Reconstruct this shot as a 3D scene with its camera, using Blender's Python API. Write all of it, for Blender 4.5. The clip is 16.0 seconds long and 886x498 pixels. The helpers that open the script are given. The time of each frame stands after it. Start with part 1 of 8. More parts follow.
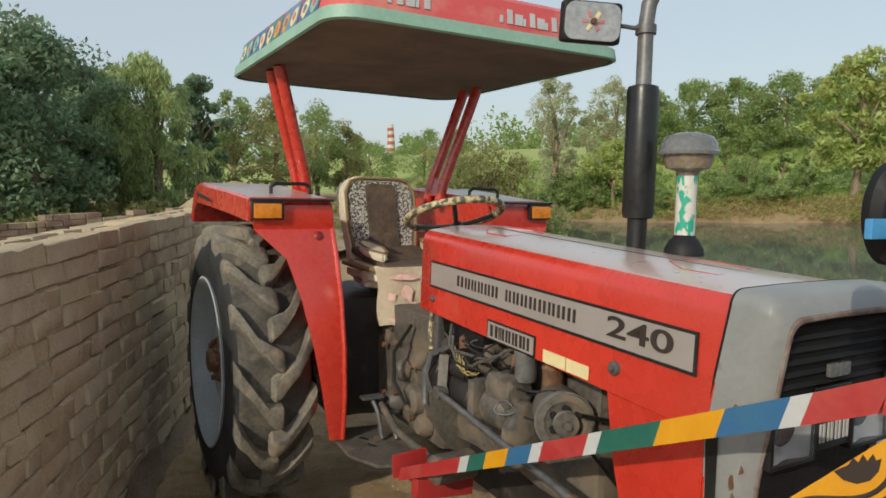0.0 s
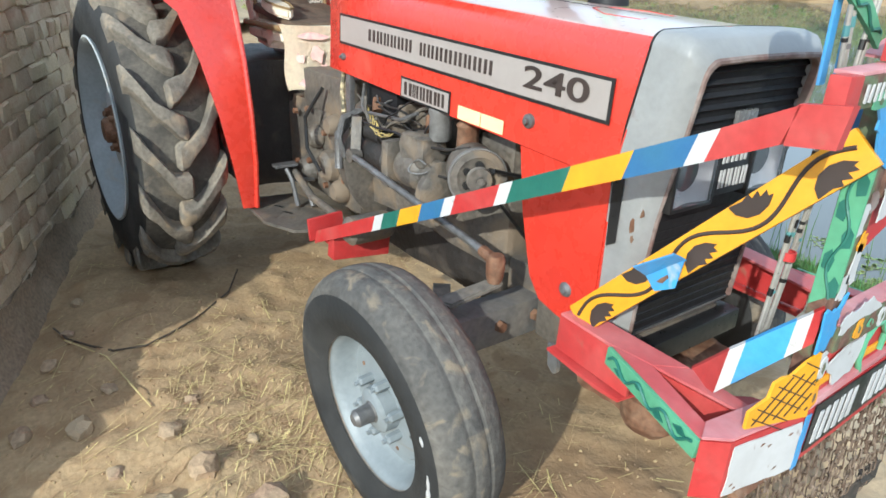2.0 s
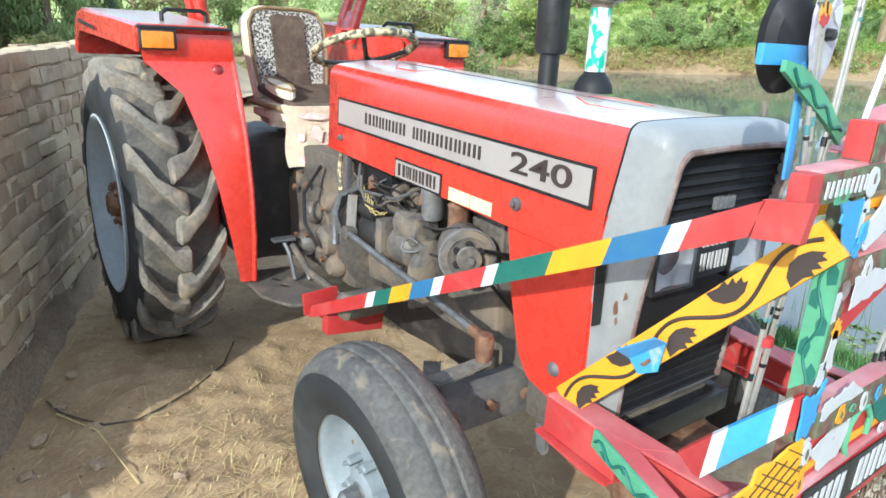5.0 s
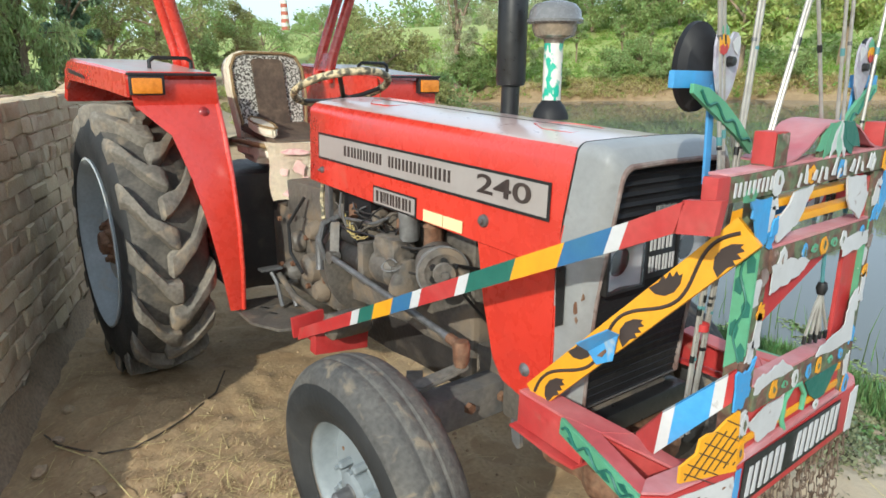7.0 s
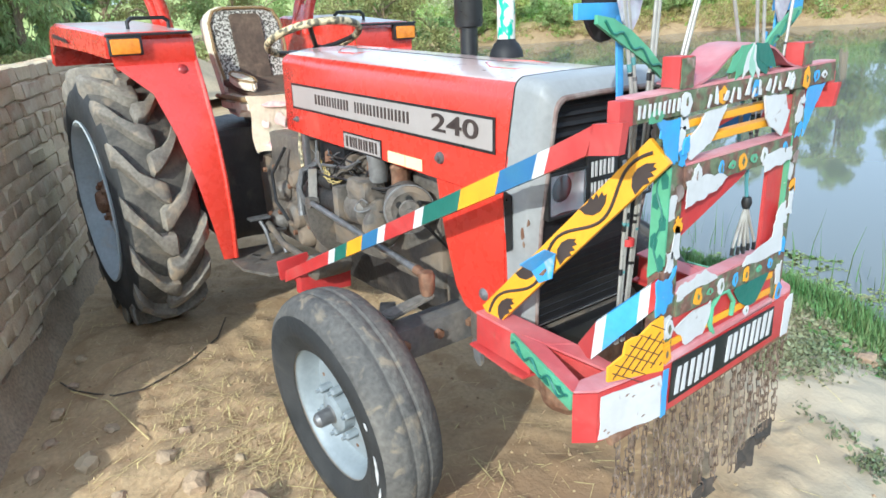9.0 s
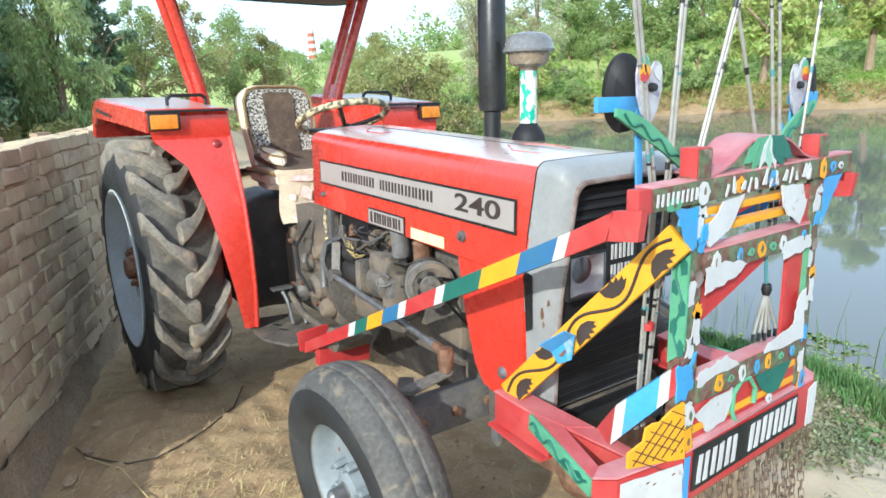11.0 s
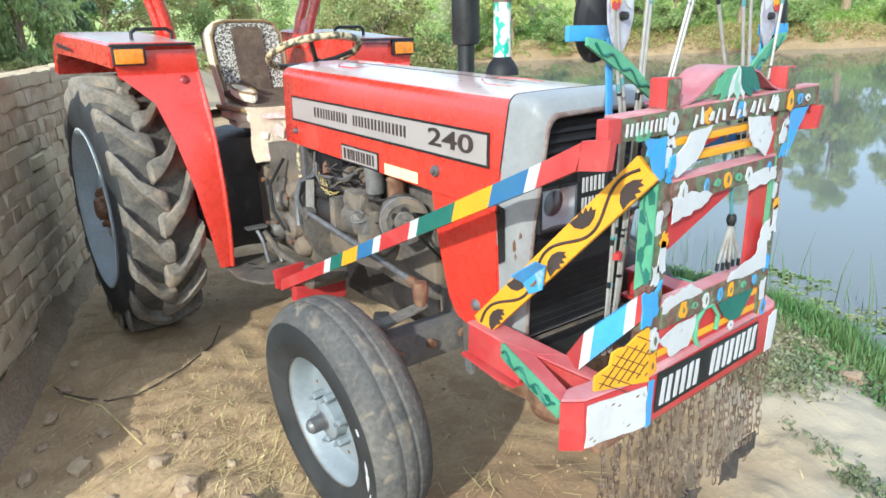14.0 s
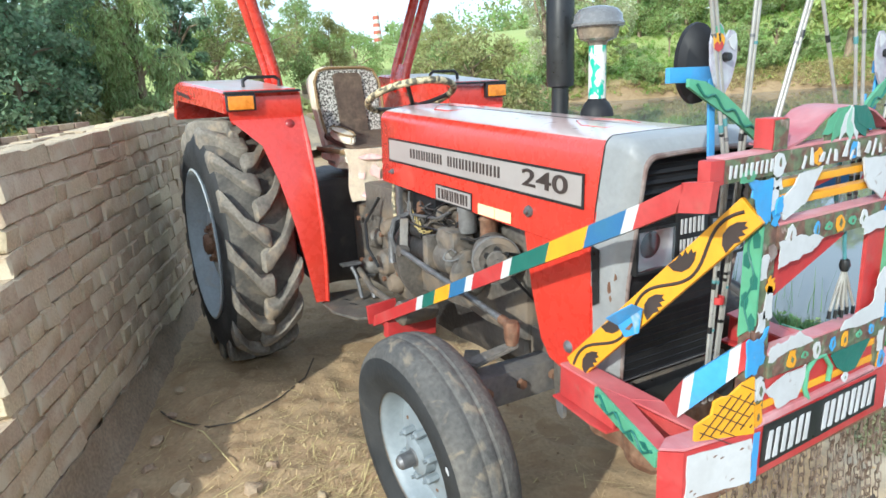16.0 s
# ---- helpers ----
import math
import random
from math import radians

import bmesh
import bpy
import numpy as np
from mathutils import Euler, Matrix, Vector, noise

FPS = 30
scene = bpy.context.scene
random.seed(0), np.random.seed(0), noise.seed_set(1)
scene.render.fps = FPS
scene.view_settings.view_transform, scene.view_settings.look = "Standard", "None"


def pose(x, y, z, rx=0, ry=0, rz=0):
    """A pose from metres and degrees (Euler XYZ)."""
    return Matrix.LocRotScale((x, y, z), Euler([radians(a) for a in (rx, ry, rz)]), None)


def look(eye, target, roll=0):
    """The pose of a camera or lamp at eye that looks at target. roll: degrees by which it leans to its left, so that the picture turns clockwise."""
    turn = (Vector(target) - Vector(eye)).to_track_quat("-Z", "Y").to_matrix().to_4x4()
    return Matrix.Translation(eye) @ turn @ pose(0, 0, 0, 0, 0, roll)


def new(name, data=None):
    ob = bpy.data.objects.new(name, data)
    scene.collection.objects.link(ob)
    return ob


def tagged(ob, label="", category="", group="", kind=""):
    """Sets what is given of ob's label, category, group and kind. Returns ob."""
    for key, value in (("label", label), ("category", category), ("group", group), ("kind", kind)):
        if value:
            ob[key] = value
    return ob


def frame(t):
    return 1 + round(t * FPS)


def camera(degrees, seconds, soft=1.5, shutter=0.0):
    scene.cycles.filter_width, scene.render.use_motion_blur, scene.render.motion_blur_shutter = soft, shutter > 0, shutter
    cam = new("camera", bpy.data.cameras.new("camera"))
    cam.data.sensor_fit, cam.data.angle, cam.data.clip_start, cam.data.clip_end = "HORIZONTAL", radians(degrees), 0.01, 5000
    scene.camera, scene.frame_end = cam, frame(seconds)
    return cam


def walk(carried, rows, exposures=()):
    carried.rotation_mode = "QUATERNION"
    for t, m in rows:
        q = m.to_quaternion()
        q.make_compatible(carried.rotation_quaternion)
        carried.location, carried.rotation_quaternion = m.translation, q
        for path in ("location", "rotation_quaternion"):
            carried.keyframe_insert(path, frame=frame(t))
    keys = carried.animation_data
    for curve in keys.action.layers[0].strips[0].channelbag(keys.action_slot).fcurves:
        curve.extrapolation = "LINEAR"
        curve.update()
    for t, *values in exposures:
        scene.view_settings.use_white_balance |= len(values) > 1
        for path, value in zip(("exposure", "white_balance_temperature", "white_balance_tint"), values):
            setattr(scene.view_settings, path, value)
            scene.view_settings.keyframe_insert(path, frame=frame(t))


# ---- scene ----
# The path is kept in the tractor's own axes (x ahead, z its upright); the tractor leans 3.1 degrees towards the pond.
LEAN = pose(0, 0, 0, -3.1, 0, 0)
cam = camera(67.3, 16.0, soft=1.6)
PATH = [
    (0, (3.403, -1.438, 1.52), (1.671, -0.451, 1.357), 1.2),
    (0.5, (3.38, -1.405, 1.487), (1.691, -0.402, 1.11), 1.9),
    (1, (3.365, -1.396, 1.473), (1.73, -0.343, 1.004), 1.6),
    (1.5, (3.358, -1.39, 1.454), (1.797, -0.321, 0.804), 1.3),
    (2, (3.374, -1.386, 1.435), (1.905, -0.275, 0.654), 2.6),
    (2.5, (3.395, -1.367, 1.411), (2.066, -0.188, 0.494), 4.7),
    (3, (3.403, -1.327, 1.416), (2.201, -0.009, 0.512), 6.3),
    (3.5, (3.411, -1.335, 1.433), (2.058, -0.223, 0.467), 2.7),
    (4, (3.41, -1.353, 1.444), (1.974, -0.216, 0.64), 2.8),
    (4.5, (3.407, -1.365, 1.46), (1.94, -0.215, 0.735), 3.7),
    (4.7, (3.406, -1.368, 1.47), (1.91, -0.223, 0.797), 3.4),
    (6.8, (3.535, -1.421, 1.493), (1.947, -0.273, 1.091), -0.6),
    (7, (3.561, -1.456, 1.481), (2.033, -0.265, 0.983), 0.6),
    (7.5, (3.613, -1.471, 1.471), (2.175, -0.187, 0.937), 1.0),
    (8, (3.686, -1.435, 1.467), (2.223, -0.237, 0.816), -0.1),
    (8.5, (3.74, -1.428, 1.471), (2.234, -0.29, 0.808), -1.3),
    (9, (3.763, -1.423, 1.474), (2.245, -0.291, 0.832), -2.6),
    (9.5, (3.771, -1.433, 1.48), (2.241, -0.294, 0.88), -2.1),
    (10, (3.771, -1.431, 1.487), (2.188, -0.345, 0.927), -2.5),
    (10.2, (3.771, -1.435, 1.501), (2.151, -0.366, 1.02), -2.4),
    (12.3, (3.794, -1.442, 1.497), (2.276, -0.221, 1.044), -0.5),
    (12.5, (3.796, -1.443, 1.495), (2.287, -0.22, 1.022), -0.5),
    (13, (3.802, -1.456, 1.484), (2.291, -0.272, 0.924), -0.5),
    (13.5, (3.802, -1.448, 1.477), (2.293, -0.271, 0.895), -0.2),
    (14, (3.801, -1.448, 1.479), (2.282, -0.294, 0.877), -1.4),
    (14.5, (3.796, -1.457, 1.496), (2.195, -0.388, 0.954), -3.0),
    (15, (3.793, -1.481, 1.509), (2.076, -0.554, 1.068), -3.7),
    (15.5, (3.788, -1.489, 1.509), (2.033, -0.611, 1.121), -3.9),
    (16, (3.804, -1.474, 1.486), (2.117, -0.513, 1.004), -2.4),
]
EXPOSURES = [(0.0, -1.02, 6300, 4), (0.5, -0.92, 6900, 4), (1.0, -0.42, 6100, 4), (2.0, 0.03, 5450, 2), (4.7, 0.26, 5250, 2), (7.0, -0.27, 5700, 2), (7.5, -0.07, 5500, 2), (9.0, 0.21, 5250, 2), (10.2, 0.38, 5200, 2), (12.4, -0.35, 5750, 2), (13.0, -0.10, 5600, 2), (14.0, 0.19, 5350, 2), (15.3, 0.30, 5300, 2), (16.0, 0.10, 5350, 2)]
walk(cam, [(t, LEAN @ look(eye, target, roll)) for t, eye, target, roll in PATH], EXPOSURES)

# ---- daylight ----
SUN_AZ, SUN_EL = radians(-60), radians(29)      # towards the sun, counted from +x
world = bpy.data.worlds.new("sky")
scene.world = world
world.use_nodes = True
wn = world.node_tree.nodes
sky = wn.new("ShaderNodeTexSky")
sky.sky_type, sky.sun_disc = "NISHITA", False
sky.sun_elevation, sky.sun_rotation = SUN_EL, radians(90) - SUN_AZ
sky.air_density, sky.dust_density, sky.ozone_density = 1.0, 2.0, 1.0
wn["Background"].inputs[1].default_value = 0.142
haze = wn.new("ShaderNodeMix")                     # pale dry-season haze, even over the whole sky
haze.data_type = "RGBA"
haze.inputs[0].default_value = 0.42
haze.inputs[7].default_value = (15.2, 15.9, 16.8, 1)
world.node_tree.links.new(sky.outputs[0], haze.inputs[6])
world.node_tree.links.new(haze.outputs[2], wn["Background"].inputs[0])
sun = new("sun", bpy.data.lights.new("sun", "SUN"))
sun.data.energy, sun.data.angle, sun.data.color = 5.0, radians(0.7), (1.0, 0.88, 0.71)
sun_from = Vector((math.cos(SUN_EL) * math.cos(SUN_AZ), math.cos(SUN_EL) * math.sin(SUN_AZ), math.sin(SUN_EL)))
sun.matrix_world = look(sun_from * 50, (0, 0, 0))


# ---- materials ----
def mat(name, c1, c2=None, rough=0.6, metal=0.0, scale=6.0, edges=(0.38, 0.66), fine=60.0, grain=0.25, bump=0.15,
        dirt=None, dirt_scale=3.0, dirt_from=0.55, coat=0.0, island=0.0, each=0.0, stretch=None, spec=0.5):
    """Two colours in patches, a fine grain that also lifts the surface, and dirt in blots of its own."""
    m = bpy.data.materials.new(name)
    m.use_nodes = True
    nt, L = m.node_tree, m.node_tree.links
    b = nt.nodes["Principled BSDF"]
    tc = nt.nodes.new("ShaderNodeTexCoord").outputs["Object"]
    if stretch:
        mp = nt.nodes.new("ShaderNodeMapping")
        mp.inputs["Scale"].default_value = stretch
        L.new(tc, mp.inputs[0])
        tc = mp.outputs[0]

    def noise_tex(sc, det, dist=0.0):
        n = nt.nodes.new("ShaderNodeTexNoise")
        n.inputs["Scale"].default_value, n.inputs["Detail"].default_value, n.inputs["Distortion"].default_value = sc, det, dist
        L.new(tc, n.inputs["Vector"])
        return n.outputs["Fac"]

    def rng(v, a, bb, lo=0.0, hi=1.0):
        r = nt.nodes.new("ShaderNodeMapRange")
        for i, x in zip((1, 2, 3, 4), (a, bb, lo, hi)):
            r.inputs[i].default_value = x
        L.new(v, r.inputs[0])
        return r.outputs[0]

    def mix(f, a, bb, mode="MIX"):
        x = nt.nodes.new("ShaderNodeMix")
        x.data_type, x.blend_type = "RGBA", mode
        for sock, v in ((x.inputs[0], f), (x.inputs[6], a), (x.inputs[7], bb)):
            if isinstance(v, (int, float)):
                sock.default_value = v
            elif isinstance(v, tuple):
                sock.default_value = (*v, 1)
            else:
                L.new(v, sock)
        return x.outputs[2]

    c2 = c2 or tuple(x * 0.75 for x in c1)
    col = mix(rng(noise_tex(scale, 6, 0.4), *edges), c1, c2)
    fine_n = noise_tex(fine, 4)
    g = rng(fine_n, 0.25, 0.75, 1 - grain, 1 + grain)
    gc = nt.nodes.new("ShaderNodeCombineColor")
    for i in range(3):
        L.new(g, gc.inputs[i])
    col = mix(1.0, col, gc.outputs[0], "MULTIPLY")
    if island or each:
        src = nt.nodes.new("ShaderNodeNewGeometry").outputs["Random Per Island"] if island else nt.nodes.new("ShaderNodeObjectInfo").outputs["Random"]
        k = island or each
        h = nt.nodes.new("ShaderNodeHueSaturation")
        L.new(rng(src, 0, 1, 0.5 - 0.06 * k, 0.5 + 0.06 * k), h.inputs["Hue"])
        L.new(rng(src, 0, 1, 1 - k * 0.6, 1 + k * 0.6), h.inputs["Value"])
        L.new(col, h.inputs["Color"])
        col = h.outputs[0]
    r_out = rng(fine_n, 0.3, 0.7, max(0.03, rough - 0.08), min(1, rough + 0.08))
    if dirt:
        d = rng(noise_tex(dirt_scale, 7, 0.6), dirt_from, dirt_from + 0.14)
        col = mix(d, col, dirt)
        rr = nt.nodes.new("ShaderNodeMix")
        L.new(d, rr.inputs[0])
        L.new(r_out, rr.inputs[2])
        rr.inputs[3].default_value = 0.9
        r_out = rr.outputs[0]
    L.new(col, b.inputs["Base Color"])
    L.new(r_out, b.inputs["Roughness"])
    b.inputs["Metallic"].default_value = metal
    b.inputs["Coat Weight"].default_value = coat
    b.inputs["Coat Roughness"].default_value = 0.15
    b.inputs["Specular IOR Level"].default_value = spec
    if bump:
        bp = nt.nodes.new("ShaderNodeBump")
        bp.inputs["Strength"].default_value, bp.inputs["Distance"].default_value = bump, 0.01
        L.new(fine_n, bp.inputs["Height"])
        L.new(bp.outputs[0], b.inputs["Normal"])
    return m


DUST = (0.36, 0.27, 0.17)
RED = mat("red paint", (0.62, 0.044, 0.024), (0.52, 0.036, 0.022), rough=0.28, scale=2.5, grain=0.06, fine=25, bump=0.01, coat=0.8, dirt=(0.5, 0.13, 0.085), dirt_from=0.66)
# pale top coats stand for settled dust and for sky reflected in the paint
RED_TOP = mat("red paint paled by dust and sky sheen", (0.54, 0.43, 0.40), (0.54, 0.31, 0.27), rough=0.34, scale=2.2, edges=(0.45, 0.75), grain=0.08, fine=30, bump=0.01, coat=0.7)
DUST_SHEEN = mat("dust and pale sky sheen over red paint", (0.42, 0.36, 0.33), (0.45, 0.26, 0.22), rough=0.45, scale=3, grain=0.1, fine=30, bump=0.02, coat=0.5)
GUARD_RED = mat("chalky red guard paint", (0.40, 0.026, 0.026), (0.42, 0.06, 0.055), rough=0.5, scale=7, grain=0.12, bump=0.08, dirt=(0.26, 0.13, 0.09), dirt_scale=9, dirt_from=0.64)
# guard red in a lighter copy: light on the bracket's top faces, as colour
PINK_RED = mat("red paint lightened for lit top faces", (0.44, 0.085, 0.09), (0.47, 0.14, 0.14), rough=0.5, scale=8, grain=0.1, bump=0.05, dirt=(0.36, 0.2, 0.16), dirt_scale=9, dirt_from=0.66)
PINK = mat("pale pink-red paint", (0.46, 0.17, 0.18), (0.52, 0.27, 0.28), rough=0.55, scale=9, grain=0.1, dirt=(0.4, 0.25, 0.2), dirt_from=0.62, dirt_scale=8)
YELLOW = mat("yellow paint", (0.70, 0.33, 0.012), (0.66, 0.29, 0.012), rough=0.42, scale=8, grain=0.06, bump=0.04, dirt=(0.42, 0.24, 0.09), dirt_from=0.7, dirt_scale=10)
BLUE = mat("sky blue paint", (0.07, 0.30, 0.60), (0.09, 0.26, 0.52), rough=0.45, scale=9, grain=0.08, dirt=(0.4, 0.42, 0.4), dirt_from=0.66, dirt_scale=22)
DEEP_BLUE = mat("blue paint", (0.038, 0.13, 0.29), (0.045, 0.145, 0.27), rough=0.42, scale=9, grain=0.06)
TEAL = mat("faded teal paint", (0.07, 0.20, 0.22), (0.10, 0.24, 0.24), rough=0.55, scale=9, grain=0.1)
FADED_BLUE = mat("faded blue panel paint", (0.09, 0.22, 0.38), (0.13, 0.27, 0.40), rough=0.55, scale=9, grain=0.1)
PIPE_GREY = mat("grey steel pipe", (0.22, 0.22, 0.225), (0.17, 0.165, 0.16), rough=0.45, metal=0.5, scale=14, grain=0.2, bump=0.08)
GREEN = mat("green paint", (0.022, 0.12, 0.092), (0.03, 0.14, 0.105), rough=0.45, scale=9, grain=0.08)
LEAF_GREEN = mat("bright green paint", (0.115, 0.34, 0.20), (0.10, 0.28, 0.16), rough=0.45, scale=9, grain=0.08, dirt=(0.36, 0.36, 0.28), dirt_from=0.66, dirt_scale=18)
WHITE = mat("white paint", (0.53, 0.53, 0.535), (0.47, 0.465, 0.465), rough=0.5, scale=8, grain=0.05, bump=0.04, dirt=(0.22, 0.15, 0.12), dirt_from=0.66, dirt_scale=34)
BLACK = mat("black paint", (0.012, 0.012, 0.013), (0.02, 0.02, 0.02), rough=0.35, scale=6, grain=0.2, bump=0.03)
PLASTIC = mat("dull black plastic", (0.012, 0.012, 0.014), (0.02, 0.02, 0.022), rough=0.55, scale=6, grain=0.2, bump=0.03, spec=0.25)
CHIPPED = mat("chipped multicoloured paint over rust", (0.13, 0.07, 0.05), (0.11, 0.135, 0.075), rough=0.75, scale=26, edges=(0.44, 0.56), grain=0.4, bump=0.3, dirt=(0.36, 0.28, 0.25), dirt_scale=38, dirt_from=0.62)
GREY_COWL = mat("pale grey cowl paint", (0.285, 0.29, 0.29), (0.24, 0.245, 0.245), rough=0.42, scale=5, grain=0.08, bump=0.04, dirt=(0.17, 0.10, 0.085), dirt_scale=9, dirt_from=0.68)
# dusty wheel paint in a lighter copy, offsetting the shade on the rear rims
REAR_GREY = mat("dusty blue-grey wheel paint lightened against shade", (0.42, 0.455, 0.475), (0.36, 0.39, 0.405), rough=0.55, scale=6, grain=0.1, bump=0.05, dirt=(0.44, 0.40, 0.34), dirt_scale=6, dirt_from=0.6)
DUST_RIM = mat("dust-stained rim paint", (0.27, 0.225, 0.175), (0.22, 0.215, 0.20), rough=0.7, scale=12, grain=0.2, bump=0.1)
WHEEL_GREY = mat("blue-grey wheel paint", (0.235, 0.265, 0.285), (0.195, 0.22, 0.235), rough=0.5, scale=6, grain=0.1, bump=0.05, dirt=(0.27, 0.235, 0.19), dirt_scale=8, dirt_from=0.62)
SIDEWALL = mat("black tyre sidewall", (0.022, 0.023, 0.024), (0.040, 0.040, 0.040), rough=0.7, scale=5, grain=0.2, bump=0.12, dirt=(0.095, 0.088, 0.076), dirt_scale=6, dirt_from=0.62, spec=0.3)
TREAD_GREY = mat("dust-grey worn tread", (0.078, 0.075, 0.071), (0.125, 0.116, 0.103), rough=0.85, scale=8, grain=0.3, bump=0.4, dirt=(0.205, 0.170, 0.126), dirt_scale=17, dirt_from=0.55, spec=0.3)
RUST_EDGE = mat("rust-brown worn edge", (0.16, 0.10, 0.085), (0.26, 0.22, 0.20), rough=0.7, scale=16, grain=0.25, bump=0.1)
AXLE_GREY = mat("dusty grey axle paint", (0.10, 0.098, 0.098), (0.15, 0.135, 0.12), rough=0.7, scale=9, grain=0.25, bump=0.2, dirt=(0.24, 0.19, 0.14), dirt_scale=10, dirt_from=0.58)
ALLOY = mat("dull cast alloy", (0.22, 0.215, 0.21), (0.16, 0.155, 0.15), rough=0.5, metal=0.3, scale=18, grain=0.2, bump=0.1)
BRASS_WIRE = mat("yellow sheathed wire", (0.42, 0.33, 0.12), (0.35, 0.26, 0.10), rough=0.5, scale=20, grain=0.1, bump=0.0)
GOLD_BRAID = mat("dull gold braid", (0.30, 0.21, 0.10), (0.20, 0.13, 0.06), rough=0.75, scale=60, grain=0.3, bump=0.3)
BLUSH = mat("faded rose print", (0.68, 0.40, 0.36), (0.72, 0.52, 0.45), rough=0.9, scale=20, grain=0.1, bump=0.0)
ROSE = mat("washed-out rose print", (0.62, 0.34, 0.33), (0.68, 0.46, 0.42), rough=0.9, scale=30, edges=(0.42, 0.58), grain=0.12, bump=0.0)
ARCH_PINK = mat("dull magenta-pink paint", (0.36, 0.10, 0.12), (0.43, 0.20, 0.21), rough=0.5, scale=9, grain=0.1, dirt=(0.5, 0.45, 0.42), dirt_from=0.68, dirt_scale=16)
REFLECTOR = mat("dark red reflector", (0.30, 0.03, 0.03), (0.22, 0.02, 0.02), rough=0.25, scale=30, grain=0.1, bump=0.05)
RUBBER = mat("dust-caked groove rubber", (0.065, 0.060, 0.053), (0.12, 0.108, 0.09), rough=0.85, scale=7, grain=0.3, bump=0.3, dirt=(0.19, 0.155, 0.115), dirt_scale=9, dirt_from=0.54, spec=0.3)
TREAD = mat("dusty tyre tread", (0.14, 0.127, 0.109), (0.225, 0.20, 0.163), rough=0.85, scale=7, grain=0.3, bump=0.3, dirt=(0.30, 0.24, 0.17), dirt_scale=11, dirt_from=0.54, spec=0.3)
IRON = mat("oily cast iron", (0.102, 0.092, 0.081), (0.142, 0.124, 0.103), rough=0.55, metal=0.1, scale=9, grain=0.35, bump=0.3, dirt=(0.20, 0.155, 0.11), dirt_scale=8, dirt_from=0.52)
# near-black: soot, and also the shade under seat and engine put into the colour
SOOT_SHADE = mat("sooty oily iron darkened for shade", (0.018, 0.016, 0.015), (0.035, 0.03, 0.027), rough=0.6, scale=9, grain=0.3, bump=0.3, dirt=(0.09, 0.072, 0.055), dirt_scale=7, dirt_from=0.6)
STEEL = mat("worn grey steel", (0.17, 0.17, 0.175), (0.11, 0.105, 0.10), rough=0.45, metal=0.4, scale=14, grain=0.25, bump=0.1)
RUST = mat("rusty steel", (0.14, 0.065, 0.035), (0.22, 0.13, 0.08), rough=0.8, metal=0.1, scale=18, grain=0.35, bump=0.3)
CHAIN_RAG = mat("dark torn rubber and cloth", (0.035, 0.030, 0.025), (0.07, 0.055, 0.045), rough=0.9, scale=20, grain=0.3, bump=0.2)
CHAIN = mat("rusty chain iron", (0.10, 0.065, 0.045), (0.22, 0.17, 0.13), rough=0.7, metal=0.3, scale=30, grain=0.3, bump=0.2)
DECAL = mat("greyish decal film", (0.33, 0.295, 0.275), (0.30, 0.265, 0.245), rough=0.4, scale=6, grain=0.04, bump=0.0)
STICKER = mat("pale yellow sticker", (0.78, 0.66, 0.36), (0.72, 0.6, 0.33), rough=0.45, scale=20, grain=0.05, bump=0.0)
AMBER = mat("amber lamp plastic", (0.75, 0.26, 0.02), (0.6, 0.18, 0.01), rough=0.2, scale=40, grain=0.1, bump=0.1, fine=300)
CLOTH = mat("cream cushion cloth", (0.82, 0.73, 0.57), (0.78, 0.64, 0.50), rough=0.9, scale=8, grain=0.1, bump=0.2, dirt=(0.66, 0.42, 0.37), dirt_scale=9, dirt_from=0.68)
SPOTTED = mat("spotted black and white seat cloth", (0.58, 0.56, 0.50), (0.07, 0.06, 0.05), rough=0.9, scale=105, edges=(0.46, 0.54), grain=0.15, bump=0.2)
DARK_CLOTH = mat("dark brown seat cloth", (0.085, 0.06, 0.045), (0.14, 0.10, 0.07), rough=0.9, scale=14, grain=0.3, bump=0.25)
CREAM = mat("cream seat vinyl", (0.79, 0.73, 0.60), (0.70, 0.62, 0.47), rough=0.5, scale=9, grain=0.1, bump=0.1, dirt=(0.40, 0.30, 0.19), dirt_scale=11, dirt_from=0.68)
WRAP = mat("patterned wheel wrap", (0.60, 0.50, 0.30), (0.10, 0.09, 0.06), rough=0.6, scale=38, edges=(0.44, 0.56), grain=0.15, bump=0.2)
SLEEVE = mat("green and white printed sleeve", (0.62, 0.60, 0.55), (0.03, 0.36, 0.24), rough=0.4, scale=34, edges=(0.50, 0.54), grain=0.08, bump=0.02, stretch=(1, 1, 0.6), coat=0.3)
SMOKED = mat("smoked plastic", (0.13, 0.13, 0.135), (0.17, 0.17, 0.17), rough=0.25, scale=5, grain=0.1, bump=0.02, coat=0.3)
CANOPY_UNDER = mat("dull brown plywood", (0.16, 0.13, 0.105), (0.23, 0.185, 0.15), rough=0.8, scale=4, grain=0.2, bump=0.1)
MINT = mat("mint green paint", (0.30, 0.48, 0.38), (0.26, 0.42, 0.33), rough=0.5, scale=7, grain=0.08)
CANOPY_RED = mat("pinkish red painted sheet", (0.62, 0.09, 0.09), (0.66, 0.30, 0.24), rough=0.45, scale=4, edges=(0.5, 0.75), grain=0.08)
BRICK = mat("dusty fired brick", (0.49, 0.395, 0.265), (0.44, 0.325, 0.215), rough=0.92, scale=7, grain=0.2, fine=90, bump=0.4, each=0.16, dirt=(0.52, 0.435, 0.305), dirt_scale=5, dirt_from=0.48)
